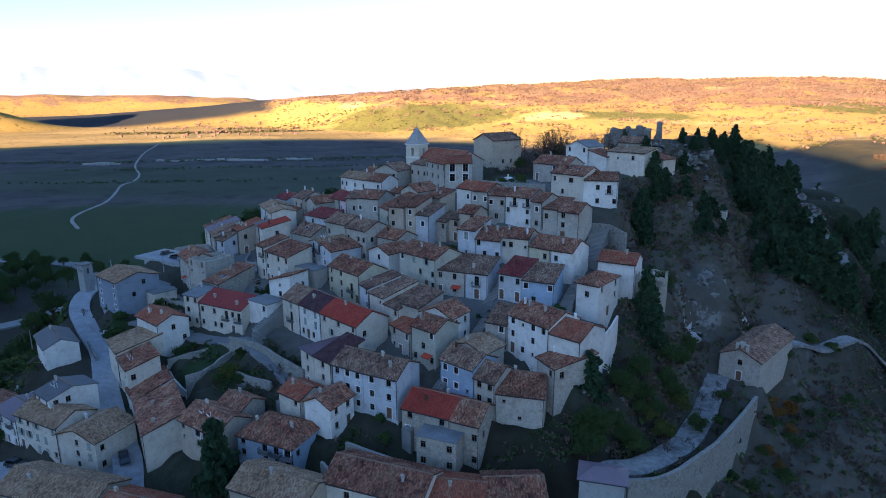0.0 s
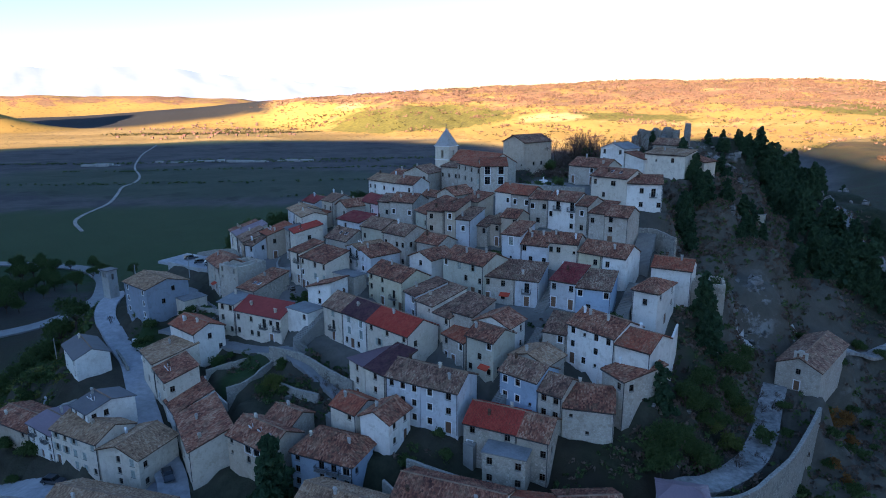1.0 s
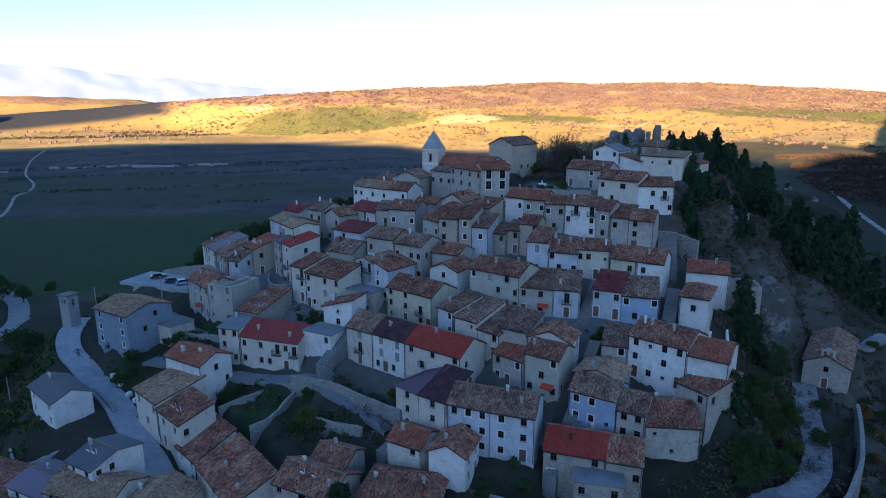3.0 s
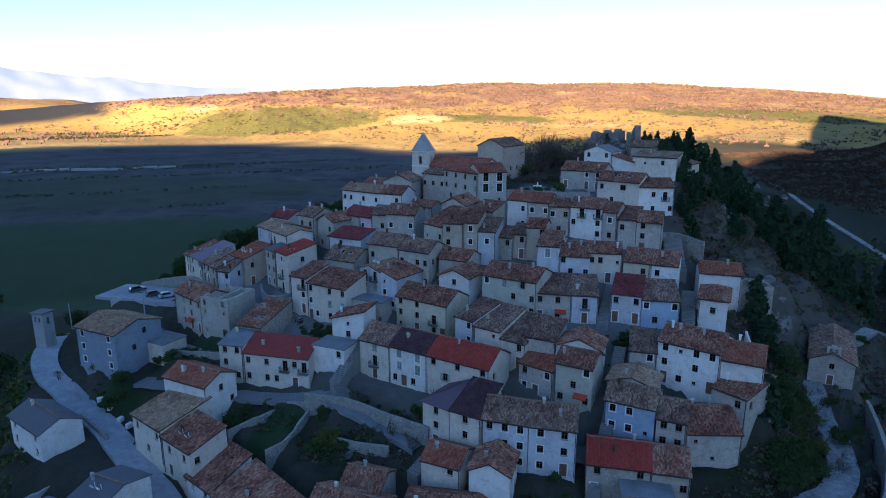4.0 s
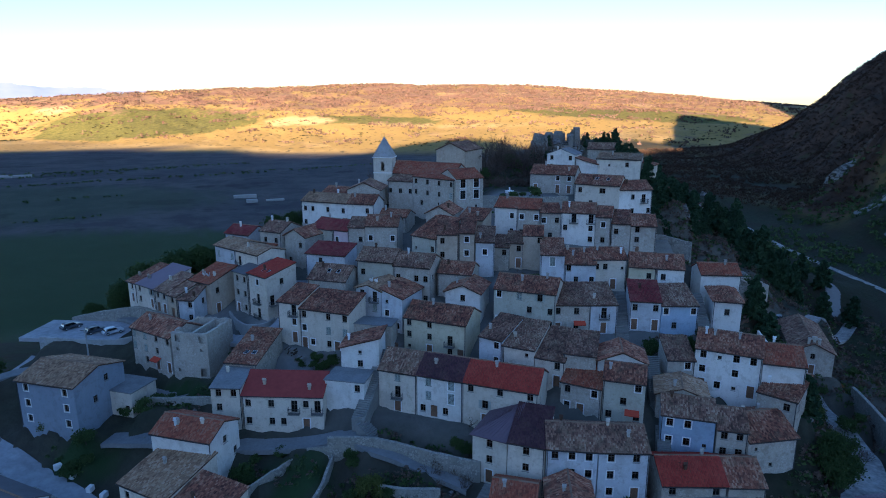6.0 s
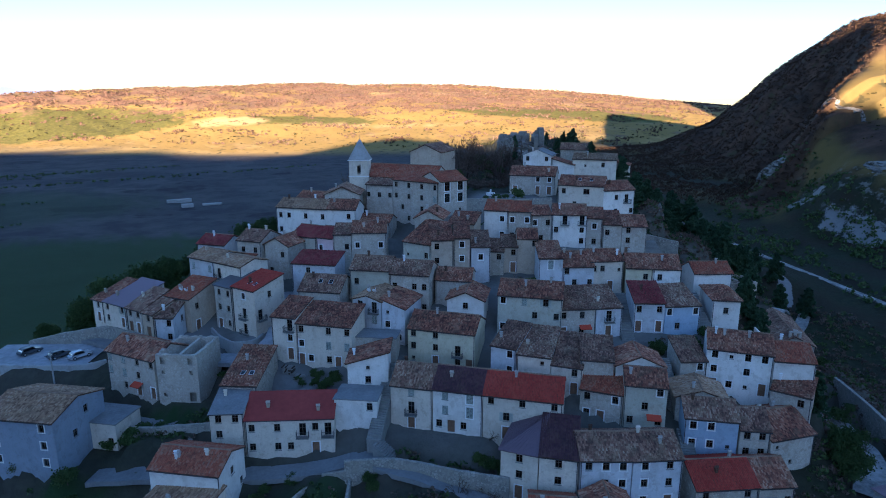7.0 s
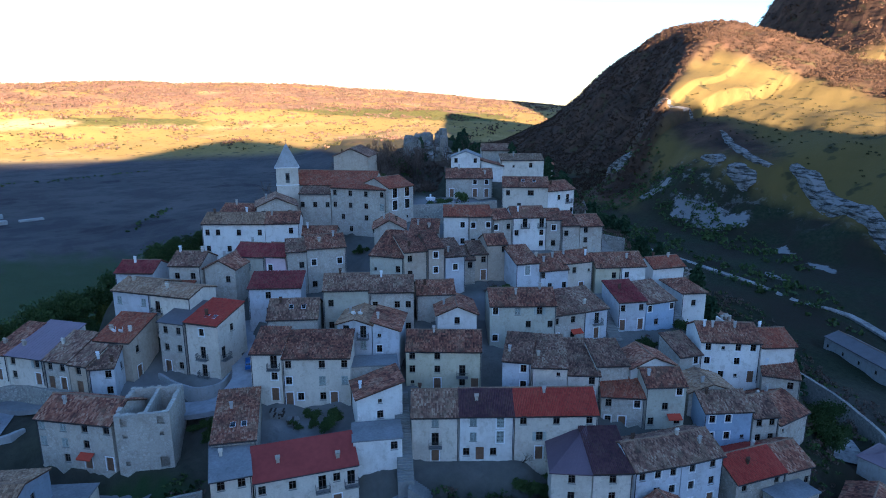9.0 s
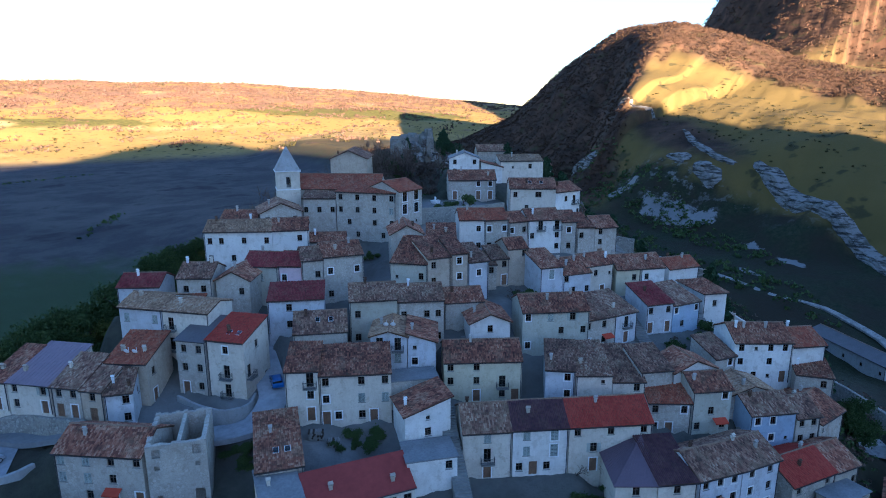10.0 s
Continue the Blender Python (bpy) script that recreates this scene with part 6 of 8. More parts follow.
long_wall("garden_wall", [(-61.2, 127.6), (-57.8, 122.8), (-53.8, 119.2)], 1.2, 0.4, M["white"], "pale rendered wall round the lawn", sink=5)
long_wall("retaining_wall", [(-42.5, 117.6), (-38.4, 115.0), (-34.2, 113.2)], 1.4, 0.6, M["stonewall"], "broken stone footing on the rough slope", sink=4)
long_wall("garden_wall", [(-50, 129.0), (-46, 127.5), (-41, 126.5)], 1.0, 0.4, M["stonewall"], "low wall along the lane", sink=3)
long_wall("garden_wall", [(-75, 158.5), (-70.5, 153), (-66.5, 149.4), (-62, 146.6)], 1.6, 0.45, M["stonewall"], "stone wall round an overgrown plot", sink=4)
long_wall("terrace_wall", [(-55.8, 174.0), (-55.2, 168.5), (-53.6, 164.4), (-50.6, 163.2), (-48, 165)], 1.0, 0.4, M["concrete"], "curved low terrace wall below the red-roofed house", top=[66.7, 66.6, 66.5, 66.6, 66.9], sink=4)
long_wall("terrace_wall", [(-102.5, 137.5), (-98, 130.5), (-91.5, 126.5), (-87, 129)], 1.0, 0.5, M["concrete"], "concrete terrace wall round the white house", sink=5)
long_wall("terrace_wall", [(-16.5, 93.5), (-11, 90.5), (-6.5, 88.6)], 1.0, 0.5, M["stonewall"], "stone wall below the red-roofed house", top=[54.0, 53.8, 53.4], sink=4)
long_wall("terrace_wall", [(26, 107.5), (30.5, 110.5), (34.5, 117)], 1.0, 0.4, M["white"], "white parapet wall on the cliff", top=[66.2, 66.6, 67.6], sink=7)
long_wall("terrace_wall", [(8.6, 180.4), (12.4, 178), (16, 175.4), (22, 172), (28, 170.6)], 1.0, 0.6, M["stonewall"], "high pale terrace wall below the church square", top=[86.6, 86.6, 86.6, 86.6], sink=6)
long_wall("terrace_wall", [(32, 146), (34, 151.5), (40, 150), (43, 143)], 1.0, 0.5, M["stonewall"], "curved stone wall of the upper garden", top=[78.4, 79.4, 79.4, 78.6], sink=4)
long_wall("field_wall", [(-20, 90), (-17, 86.5), (-12, 85)], 1.0, 0.5, M["stonewall"], "stone wall beside the lane", top=[52.6, 52.4, 52.0], sink=4)


STEP = {}


def staircase(a, za, b, zb, width, label):
    """Stone steps from a up to b."""
    a, b = Vector(a), Vector(b)
    rise = zb - za
    n = max(3, round(rise / 0.2))
    run = (b - a).length / n
    th = math.atan2(b.y - a.y, b.x - a.x)
    home = new("staircase")
    home.matrix_world = Matrix.Translation((a.x, a.y, za)) @ Matrix.Rotation(th, 4, "Z")
    key = (round(run, 3), width, round(rise / n, 3))
    if key not in STEP:
        bm = bmesh.new()
        box(bm, 0, -width / 2, -6.0, run, width / 2, rise / n * 0.62)
        box(bm, -0.05, -width / 2 - 0.02, rise / n * 0.62, run, width / 2 + 0.02, rise / n)
        STEP[key] = mesh_of(bm, "step", M["step"])
    for i in range(n):
        shared("step", STEP[key], home, Matrix.Translation((i * run, 0, i * rise / n)))
    return tagged(home, label, "staircase", group="stone stairs")


staircase((-41.6, 129.0), 60.2, (-33.0, 139.4), 67.0, 2.2, "long stone staircase beside the white annexe")
staircase((9.0, 125.6), 67.0, (15.6, 134.2), 73.0, 2.3, "steep stone staircase between blue houses")
staircase((22.6, 117.6), 66.4, (29.6, 128.6), 72.4, 2.4, "stone staircase beside the white corner house")
staircase((-6.6, 96.2), 54.4, (1.2, 106.6), 60.6, 2.0, "narrow stone staircase beside the pale-blue house")
staircase((-31.5, 107.5), 53.6, (-27.0, 110.6), 55.6, 2.2, "short flight of stone steps")
staircase((-39.2, 126.0), 57.8, (-41.2, 128.8), 60.0, 2.4, "broad low steps at the foot of the stairs")
staircase((2.2, 108.8), 61.0, (8.4, 117.0), 67.0, 2.0, "stone staircase climbing between grey houses")
staircase((33.2, 138.0), 73.6, (38.2, 148.4), 78.6, 4.0, "broad curved stone steps to the upper garden")
staircase((-20.4, 141.6), 65.0, (-15.4, 149.0), 70.4, 1.8, "dark stone steps between the houses")
long_wall("garden_wall", [(-90.6, 147.6), (-86.5, 142.6), (-82.6, 137.4)], 1.3, 0.5, M["stonewall"], "pale stone wall holding a lawn above the street", sink=3)

# ---- bell tower ----
def bell_tower():
    home = new("bell_tower")
    a, b = Vector((-12.2, 206.0)), Vector((-7.8, 203.2))
    w = (b - a).length
    home.matrix_world = Matrix.Translation((a.x, a.y, 82.0)) @ Matrix.Rotation(math.atan2(b.y - a.y, b.x - a.x), 4, "Z")
    h = 12.9
    bm = bmesh.new()
    holes = [("a", w / 2 - 1.25, h - 3.6, 0.8, 2.3), ("a", w / 2 + 0.45, h - 3.6, 0.8, 2.3)]
    one = [("a", w / 2 - 0.5, h - 3.6, 1.0, 2.4)]
    low = -3
    wall_side(bm, lambda u, v, d: (u, d * 3, v), w, low, [(0, h), (w, h)], one)
    wall_side(bm, lambda u, v, d: (w - d * 3, u, v), w, low, [(0, h), (w, h)], one)
    wall_side(bm, lambda u, v, d: (w - u, w - d * 3, v), w, low, [(0, h), (w, h)], one)
    wall_side(bm, lambda u, v, d: (d * 3, w - u, v), w, low, [(0, h), (w, h)], one)
    box(bm, 0.75, 0.75, h - 3.7, w - 0.75, w - 0.75, h - 3.62)
    part("tower_wall", bm, M["cream"], home)
    for z, o in ((h - 4.2, 0.12), (h, 0.3)):
        bm = bmesh.new()
        plate(bm, [-o, 0.3, w - 0.3, w + o], [-o, 0.3, w - 0.3, w + o], lambda i, j: not (i == 1 and j == 1), z, z + 0.22, lambda x, y, v: (x, v, y))
        part("cornice", bm, M["surround"], home)
    bm = bmesh.new()
    c = (w / 2, w / 2, h + 5.6)
    e = 0.2
    base = [(-e, -e, h + 0.22), (w + e, -e, h + 0.22), (w + e, w + e, h + 0.22), (-e, w + e, h + 0.22)]
    tip = [(c[0] + dx, c[1] + dy, c[2]) for dx, dy in ((-0.12, -0.12), (0.12, -0.12), (0.12, 0.12), (-0.12, 0.12))]
    vb, vt = [bm.verts.new(q) for q in base], [bm.verts.new(q) for q in tip]
    for i in range(4):
        bm.faces.new((vb[i], vb[(i + 1) % 4], vt[(i + 1) % 4], vt[i]))
    bm.faces.new(vt)
    bm.faces.new(list(reversed(vb)))
    part("spire", bm, M["concrete"], home, "pale grey pyramid spire")
    bm = bmesh.new()
    plate(bm, [-0.35, -0.04, 0.04, 0.35], [0, 0.75, 0.85, 1.2], lambda i, j: i == 1 or j == 1, -0.03, 0.03, lambda x, y, v: (w / 2 + x, w / 2 + y, h + 5.6 + v))
    part("cross", bm, M["iron"], home)
    bm = bmesh.new()
    bmesh.ops.create_cone(bm, cap_ends=True, segments=14, radius1=0.55, radius2=0.25, depth=0.9, matrix=Matrix.Translation((w / 2, w / 2, h - 2.4)))
    part("bell", bm, M["iron"], home)
    return tagged(home, "square pale stone bell tower with a pyramid spire", "bell tower")


bell_tower()


def substation_hut():
    home = new("substation_hut")
    home.matrix_world = pose(-104.6, 171.0, 56.5, 0, 0, -28)
    bm = bmesh.new()
    wall_side(bm, lambda u, v, d: (u, d, v), 2.8, -5, [(0, 7.5), (2.8, 7.5)], [("w", 0.6, 5.6, 0.5, 1.1), ("w", 1.7, 5.6, 0.5, 1.1)])
    wall_side(bm, lambda u, v, d: (2.8 - d, u, v), 2.8, -5, [(0, 7.5), (2.8, 7.5)], [("w", 1.05, 4.9, 0.7, 1.6)])
    wall_side(bm, lambda u, v, d: (2.8 - u, 2.8 - d, v), 2.8, -5, [(0, 7.5), (2.8, 7.5)], [])
    wall_side(bm, lambda u, v, d: (d, 2.8 - u, v), 2.8, -5, [(0, 7.5), (2.8, 7.5)], [])
    part("wall", bm, M["concrete"], home)
    bm = bmesh.new()
    box(bm, -0.3, -0.3, 7.5, 3.1, 3.1, 7.75)
    part("roof", bm, M["slate"], home)
    bm = bmesh.new()
    box(bm, 0.3, 0.35, 4.0, 2.5, 2.5, 4.1)
    part("switch_shelf", bm, M["iron"], home)
    return tagged(home, "tall narrow concrete substation hut beside the road", "hut")


substation_hut()


# ---- rocks and castle ruin ----
def rock_mesh(seed, size, flat=0.7, cuts=3):
    rng = random.Random(seed)
    bm = bmesh.new()
    bmesh.ops.create_icosphere(bm, subdivisions=cuts, radius=1.0)
    off = Vector((rng.uniform(-50, 50), rng.uniform(-50, 50), rng.uniform(-50, 50)))
    for v in bm.verts:
        n = noise.noise(v.co * 1.1 + off) * 0.45 + noise.noise(v.co * 2.7 + off) * 0.24 + noise.noise(v.co * 6.5 + off) * 0.10
        step_ = math.floor((v.co.z + n) * 3.2) / 3.2
        v.co = v.co * (1.0 + n)
        v.co.z = 0.6 * v.co.z + 0.4 * step_
        v.co.x *= size
        v.co.y *= size
        v.co.z *= size * flat
    return bm


ROCKS = [mesh_of(rock_mesh(i, 1.0, 0.85), "rock", M["rock"]) for i in range(6)]


def rock(x, y, size, sz=1.0, lift=0.0, seed=0):
    rng = random.Random(int(x * 31 + y * 17 + seed))
    ob = new("rock", ROCKS[rng.randrange(6)])
    ob.matrix_world = Matrix.Translation((x, y, ground_z(x, y) + lift)) @ Matrix.Rotation(rng.uniform(0, 6.28), 4, "Z") @ Matrix.Diagonal((size, size * rng.uniform(0.6, 1.0), size * sz, 1))
    return tagged(ob, "pale weathered limestone outcrop on the slope", "rock", group="limestone rocks")


rr = random.Random(5)
for cx, cy, n, spread, big in ((66, 238, 9, 5, 2.0), (74, 238, 12, 6, 2.1), (80, 240, 9, 5, 1.9), (98, 248, 6, 5, 2.2), (92, 238, 6, 5, 1.9), (101, 250, 5, 4, 2.4)):
    for _ in range(n):
        s_ = rr.uniform(0.45, 1.0) * big
        rock(cx + rr.gauss(0, spread * 0.5), cy + rr.gauss(0, spread * 0.5), s_, rr.uniform(0.7, 1.2), 0.1 * s_)
for cx, cy, n, sx, sy, big in ((62.5, 143, 9, 2.5, 4, 0.9), (57, 137, 8, 2, 3, 0.8), (65, 138, 6, 1.5, 3, 0.7), (45, 119, 4, 3, 4, 0.6), (33, 104, 3, 3, 3, 0.6), (27, 96, 3, 2, 1.5, 0.6), (72, 168, 5, 5, 7, 1.4), (86, 196, 4, 6, 8, 1.2),
                           (140, 250, 10, 14, 10, 2.0), (165, 275, 12, 14, 12, 2.4), (195, 300, 12, 14, 10, 2.6), (115, 205, 6, 8, 8, 1.6), (70, 152, 5, 4, 6, 1.8), (-68, 145, 5, 3, 2, 0.9), (-38, 112, 6, 4, 2, 1.2)):
    for _ in range(n):
        s_ = rr.uniform(0.35, 1.0) * big
        rock(cx + rr.gauss(0, sx), cy + rr.gauss(0, sy), s_, rr.uniform(0.8, 1.9), 0.1 * s_)
def cliff(name, pts, wide, boost, seed, label, stone="rock"):
    """A ragged band of limestone let into the slope: steep ledges with clefts, its top running out into the ground behind."""
    line = curve_points(pts, 1.4)
    bm = bmesh.new()
    rows, prev = 10, None
    for i, q in enumerate(line):
        t = (line[min(i + 1, len(line) - 1)] - line[max(i - 1, 0)]).normalized()
        n = Vector((t.y, -t.x))
        f = i / (len(line) - 1)
        size = (0.75 + 0.4 * noise.noise(Vector((i * 0.05, seed, 0.5))) + 0.22 * noise.noise(Vector((i * 0.2, seed, 2.5)))) * min(1, 5 * f + 0.15, 5 * (1 - f) + 0.15)
        wd = max(0.8, wide * (0.35 + 0.65 * size))
        lo, hi = q + n * wd * 0.5, q - n * wd * 0.5
        g0, g1 = ground_z(lo.x, lo.y) - 0.8, ground_z(hi.x, hi.y)
        crown = g1 + boost * size
        col = []
        for j in range(rows + 1):
            v = j / rows
            step_ = math.floor(v * 3.6 + noise.noise(Vector((i * 0.12, v * 2, seed))) * 1.3) / 3.6
            u = min(1.0, max(0.0, 0.12 * v + 0.28 * step_ + 0.2 * noise.noise(Vector((i * 0.21, v * 4, seed + 4.0)))))
            out = (0.3 + 0.06 * wide) * noise.noise(Vector((i * 0.3, v * 7, seed + 9.0)))
            p = lo.lerp(hi, u) + n * out
            col.append(bm.verts.new((p.x, p.y, g0 + (crown - g0) * v)))
        back = hi - n * (2.0 + wd * 0.4)
        col.append(bm.verts.new((back.x, back.y, ground_z(back.x, back.y) - 0.6)))
        if prev:
            for j in range(rows + 1):
                bm.faces.new((prev[j], col[j], col[j + 1], prev[j + 1]))
        prev = col
    bmesh.ops.recalc_face_normals(bm, faces=bm.faces)
    return tagged(part(name, bm, M[stone]), label, "cliff", kind="structure")


cliff("cliff", [(317, 181), (306, 169), (293, 157), (279, 140), (265, 124), (253, 114), (241, 104), (226, 92)], 6.5, 1.6, 1, "long pale limestone cliff band on the mountain side")
cliff("cliff", [(374, 245), (352, 230), (334, 217), (322, 206), (315, 192)], 6.5, 1.6, 2, "broken limestone cliff under the sunlit meadow")
cliff("cliff", [(331, 239), (324, 231), (317, 223)], 8, 1.8, 3, "pale crag above the quarry")
cliff("cliff", [(315, 216), (309, 207), (304, 199)], 9, 1.4, 4, "low pale crag above the valley floor")
cliff("cliff", [(376, 334), (363, 320), (352, 306)], 9, 1.4, 9, "pale crag on the wooded mountain side")
cliff("cliff", [(413, 314), (407, 301), (403, 289), (405, 277)], 3.5, 1.6, 10, "limestone crag at the edge of the meadow")
cliff("cliff", [(74, 160), (70, 152), (66, 145), (62.5, 138)], 9.0, 3.4, 5, "grey limestone outcrop below the village", "crag")
cliff("cliff", [(61, 141), (58.5, 137), (56.5, 133)], 6.5, 2.2, 6, "small broken limestone face", "crag")
cliff("cliff", [(68.5, 142), (66.5, 138.5), (65, 135)], 5.5, 2.0, 7, "small grey limestone outcrop on the slope", "crag")
cliff("cliff", [(206, 312), (194, 292), (182, 276), (168, 262)], 7, 2.0, 8, "pale rocky crest of the ridge")


def ruin_block(x, y, z, w, d, h, turn, label, seed):
    """A stump of thick rubble wall with a broken top."""
    rng = random.Random(seed)
    bm = bmesh.new()
    n = 16
    tops = [h * (0.38 + 0.5 * abs(noise.noise(Vector((i * 0.33, seed, 0.3))) * 1.8) + 0.12 * rng.random()) for i in range(n + 1)]
    for i in range(n):
        x0, x1 = w * i / n - w / 2, w * (i + 1) / n - w / 2
        quad(bm, (x0, -d / 2, -3), (x1, -d / 2, -3), (x1, -d / 2 * 0.85, tops[i + 1]), (x0, -d / 2 * 0.85, tops[i]))
        quad(bm, (x1, d / 2, -3), (x0, d / 2, -3), (x0, d / 2 * 0.85, tops[i]), (x1, d / 2 * 0.85, tops[i + 1]))
        quad(bm, (x0, -d / 2 * 0.85, tops[i]), (x1, -d / 2 * 0.85, tops[i + 1]), (x1, d / 2 * 0.85, tops[i + 1]), (x0, d / 2 * 0.85, tops[i]))
    for i, sx in ((0, -1), (n, 1)):
        quad(bm, (sx * w / 2, -d / 2, -3), (sx * w / 2, d / 2, -3), (sx * w / 2, d / 2 * 0.85, tops[i]), (sx * w / 2, -d / 2 * 0.85, tops[i]))
    bmesh.ops.remove_doubles(bm, verts=bm.verts, dist=0.001)
    bmesh.ops.recalc_face_normals(bm, faces=bm.faces)
    ob = part("castle_ruin", bm, M["ruin"])
    ob.matrix_world = pose(x, y, z, 0, 0, turn)
    return tagged(ob, label, "ruin", group="castle ruins")


ruin_block(83, 243, 93.0, 7.2, 2.4, 8.6, 71, "tall broken wall of the hilltop castle", 3)
ruin_block(71, 243, 95.0, 13, 4, 4.6, 6, "crumbling keep of the hilltop castle", 5)
ruin_block(64, 239, 94.0, 6, 2.6, 3.6, -14, "low ruined wall on the castle rock", 8)
ruin_block(77, 238, 94.5, 6, 1.8, 4.4, 62, "short ruined wall on the castle rock", 9)


# ---- trees ----
def leaf_card(bm, c, size, rng):
    """One small clump of leaves: two crossed bent blades."""
    for _ in range(2):
        a = Euler((rng.uniform(0, 6.28), rng.uniform(0, 6.28), rng.uniform(0, 6.28))).to_matrix()
        pts = [a @ Vector(q) * size for q in ((-0.5, -0.35, 0), (0.5, -0.3, 0.1), (0.6, 0.3, -0.05), (0.05, 0.55, 0.18), (-0.5, 0.3, 0))]
        bm.faces.new([bm.verts.new(c + q) for q in pts])


def limb(bm, a, b, r0, r1, seg=5):
    d = (b - a).normalized()
    s = d.orthogonal().normalized()
    t = d.cross(s)
    r = [[bm.verts.new(p + (s * math.cos(k * math.tau / seg) + t * math.sin(k * math.tau / seg)) * q) for k in range(seg)] for p, q in ((a, r0), (b, r1))]
    for k in range(seg):
        bm.faces.new((r[0][k], r[0][(k + 1) % seg], r[1][(k + 1) % seg], r[1][k]))


def conifer(seed, h, wide, material, label):
    rng = random.Random(seed)
    home = new("conifer_tree")
    bm = bmesh.new()
    limb(bm, Vector((0, 0, -0.6)), Vector((0, 0, h * 0.95)), 0.03 * h, 0.02, 7)
    crown = bmesh.new()
    n = int(h * 6.5)
    for i in range(n):
        f = (i + rng.random()) / n
        z = h * (0.1 + 0.9 * f)
        reach = wide * (1 - f) ** 0.62 * rng.uniform(0.6, 1.12) + 0.2
        a = rng.uniform(0, 6.28)
        tip = Vector((math.cos(a) * reach, math.sin(a) * reach, z - 0.18 * reach))
        limb(bm, Vector((0, 0, z)), tip, 0.04, 0.01, 3)
        k = max(4, int(reach * 11))
        for j in range(k):
            q = Vector((0, 0, z)).lerp(tip, (j + 1) / k) + Vector((rng.gauss(0, 0.16), rng.gauss(0, 0.16), rng.gauss(0, 0.14)))
            leaf_card(crown, q, rng.uniform(0.5, 1.0), rng)
    part("trunk", bm, M["bark"], home)
    part("crown", crown, material, home)
    return tagged(home, label, "tree", group="conifers")


def broad(seed, h, wide, material, label, dense=380, name="tree", low=0.2):
    rng = random.Random(seed)
    home = new(name)
    bm, crown = bmesh.new(), bmesh.new()
    fork = Vector((rng.gauss(0, 0.1), rng.gauss(0, 0.1), h * 0.3))
    limb(bm, Vector((0, 0, -0.6)), fork, 0.035 * h, 0.025 * h, 6)
    tips = []
    for i in range(9):
        a = i * 2.4 + rng.uniform(-0.3, 0.3)
        r = wide * rng.uniform(0.35, 0.85)
        tip = Vector((math.cos(a) * r, math.sin(a) * r, h * rng.uniform(0.35 + low, 0.95)))
        limb(bm, fork, tip, 0.018 * h, 0.006 * h, 4)
        tips.append(tip)
    tips.append(Vector((0, 0, h * 0.92)))
    for i in range(dense):
        t = tips[i % len(tips)]
        q = t + Vector((rng.gauss(0, wide * 0.22), rng.gauss(0, wide * 0.22), rng.gauss(0, h * 0.09)))
        q.z = max(q.z, h * low * 0.5)
        leaf_card(crown, q, rng.uniform(0.11, 0.26), rng)
    part("trunk", bm, M["bark"], home)
    part("crown", crown, material, home)
    return tagged(home, label, "tree" if name == "tree" else "bush", group="broadleaf trees" if name == "tree" else "bushes")


def bare(seed, h, wide, label, name="bare_tree"):
    """A leafless tree or shrub: limbs forking three times into fine twigs."""
    rng = random.Random(seed)
    home = new(name)
    bm, fine = bmesh.new(), bmesh.new()

    def grow(a, d, length, r, depth):
        b = a + d * length
        limb(bm if depth > 1 else fine, a, b, r, r * 0.6, 4 if depth > 1 else 3)
        if depth == 0:
            return
        for _ in range(3 if depth > 1 else 4):
            e = (d + Vector((rng.gauss(0, 0.42), rng.gauss(0, 0.42), rng.gauss(0.12, 0.25)))).normalized()
            grow(b, e, length * rng.uniform(0.6, 0.85), r * 0.55, depth - 1)

    stems = 1 if name == "bare_tree" else 4
    for _ in range(stems):
        d = Vector((rng.gauss(0, 0.12 * stems * wide), rng.gauss(0, 0.12 * stems * wide), 1)).normalized()
        grow(Vector((0, 0, -0.2)), d, h * 0.33, 0.022 * h, 3)
    part("trunk", bm, M["bark"], home)
    part("crown", fine, M["twigs"], home)
    return tagged(home, label, "tree" if name == "bare_tree" else "shrub", group="bare trees" if name == "bare_tree" else "shrubs")


def plant(kinds, x, y, rng, lo=0.75, hi=1.25, first=[]):
    """Set a copy of one of the kinds on the ground; the first call for a kind sets the kind itself."""
    k = kinds[rng.randrange(len(kinds))]
    s = rng.uniform(lo, hi)
    m = Matrix.Translation((x, y, ground_z(x, y) - 0.1)) @ Matrix.Rotation(rng.uniform(0, 6.28), 4, "Z")
    if k not in first:
        first.append(k)
        k.scale = (s, s, s * rng.uniform(0.9, 1.15))
        k.matrix_basis = m @ Matrix.Diagonal((*k.scale, 1))
        return k
    keep = k.scale.copy()
    k.scale = (s, s, s * rng.uniform(0.9, 1.15))
    ob = copy_thing(k, m)
    k.scale = keep
    return ob


CON = [conifer(i, 9.0, 2.9, M["needles"], "dark green conifer on the rocky slope") for i in range(4)]
EVER = [broad(20 + i, 5.0, 2.2, M["foliage"], "dense dark evergreen tree", 2300) for i in range(3)]
BUSH = [broad(30 + i, 2.0, 1.3, M["foliage"], "low dark evergreen bush", 900, "bush", 0.1) for i in range(3)]
OLIVE = [broad(40 + i, 3.4, 1.8, M["olive"], "yellowish olive-green shrub tree", 1400, "bush", 0.1) for i in range(2)]
RUST = [broad(45, 2.4, 1.5, M["rust_leaf"], "rusty autumn bush by the track", 600, "bush", 0.1)]
BARE = [bare(50 + i, 7.0, 1.0, "leafless grey-brown tree behind the church") for i in range(4)]
SHRUB = [bare(60 + i, 2.6, 1.2, "leafless brown shrub on the slope", "shrub") for i in range(3)]
tr = random.Random(11)


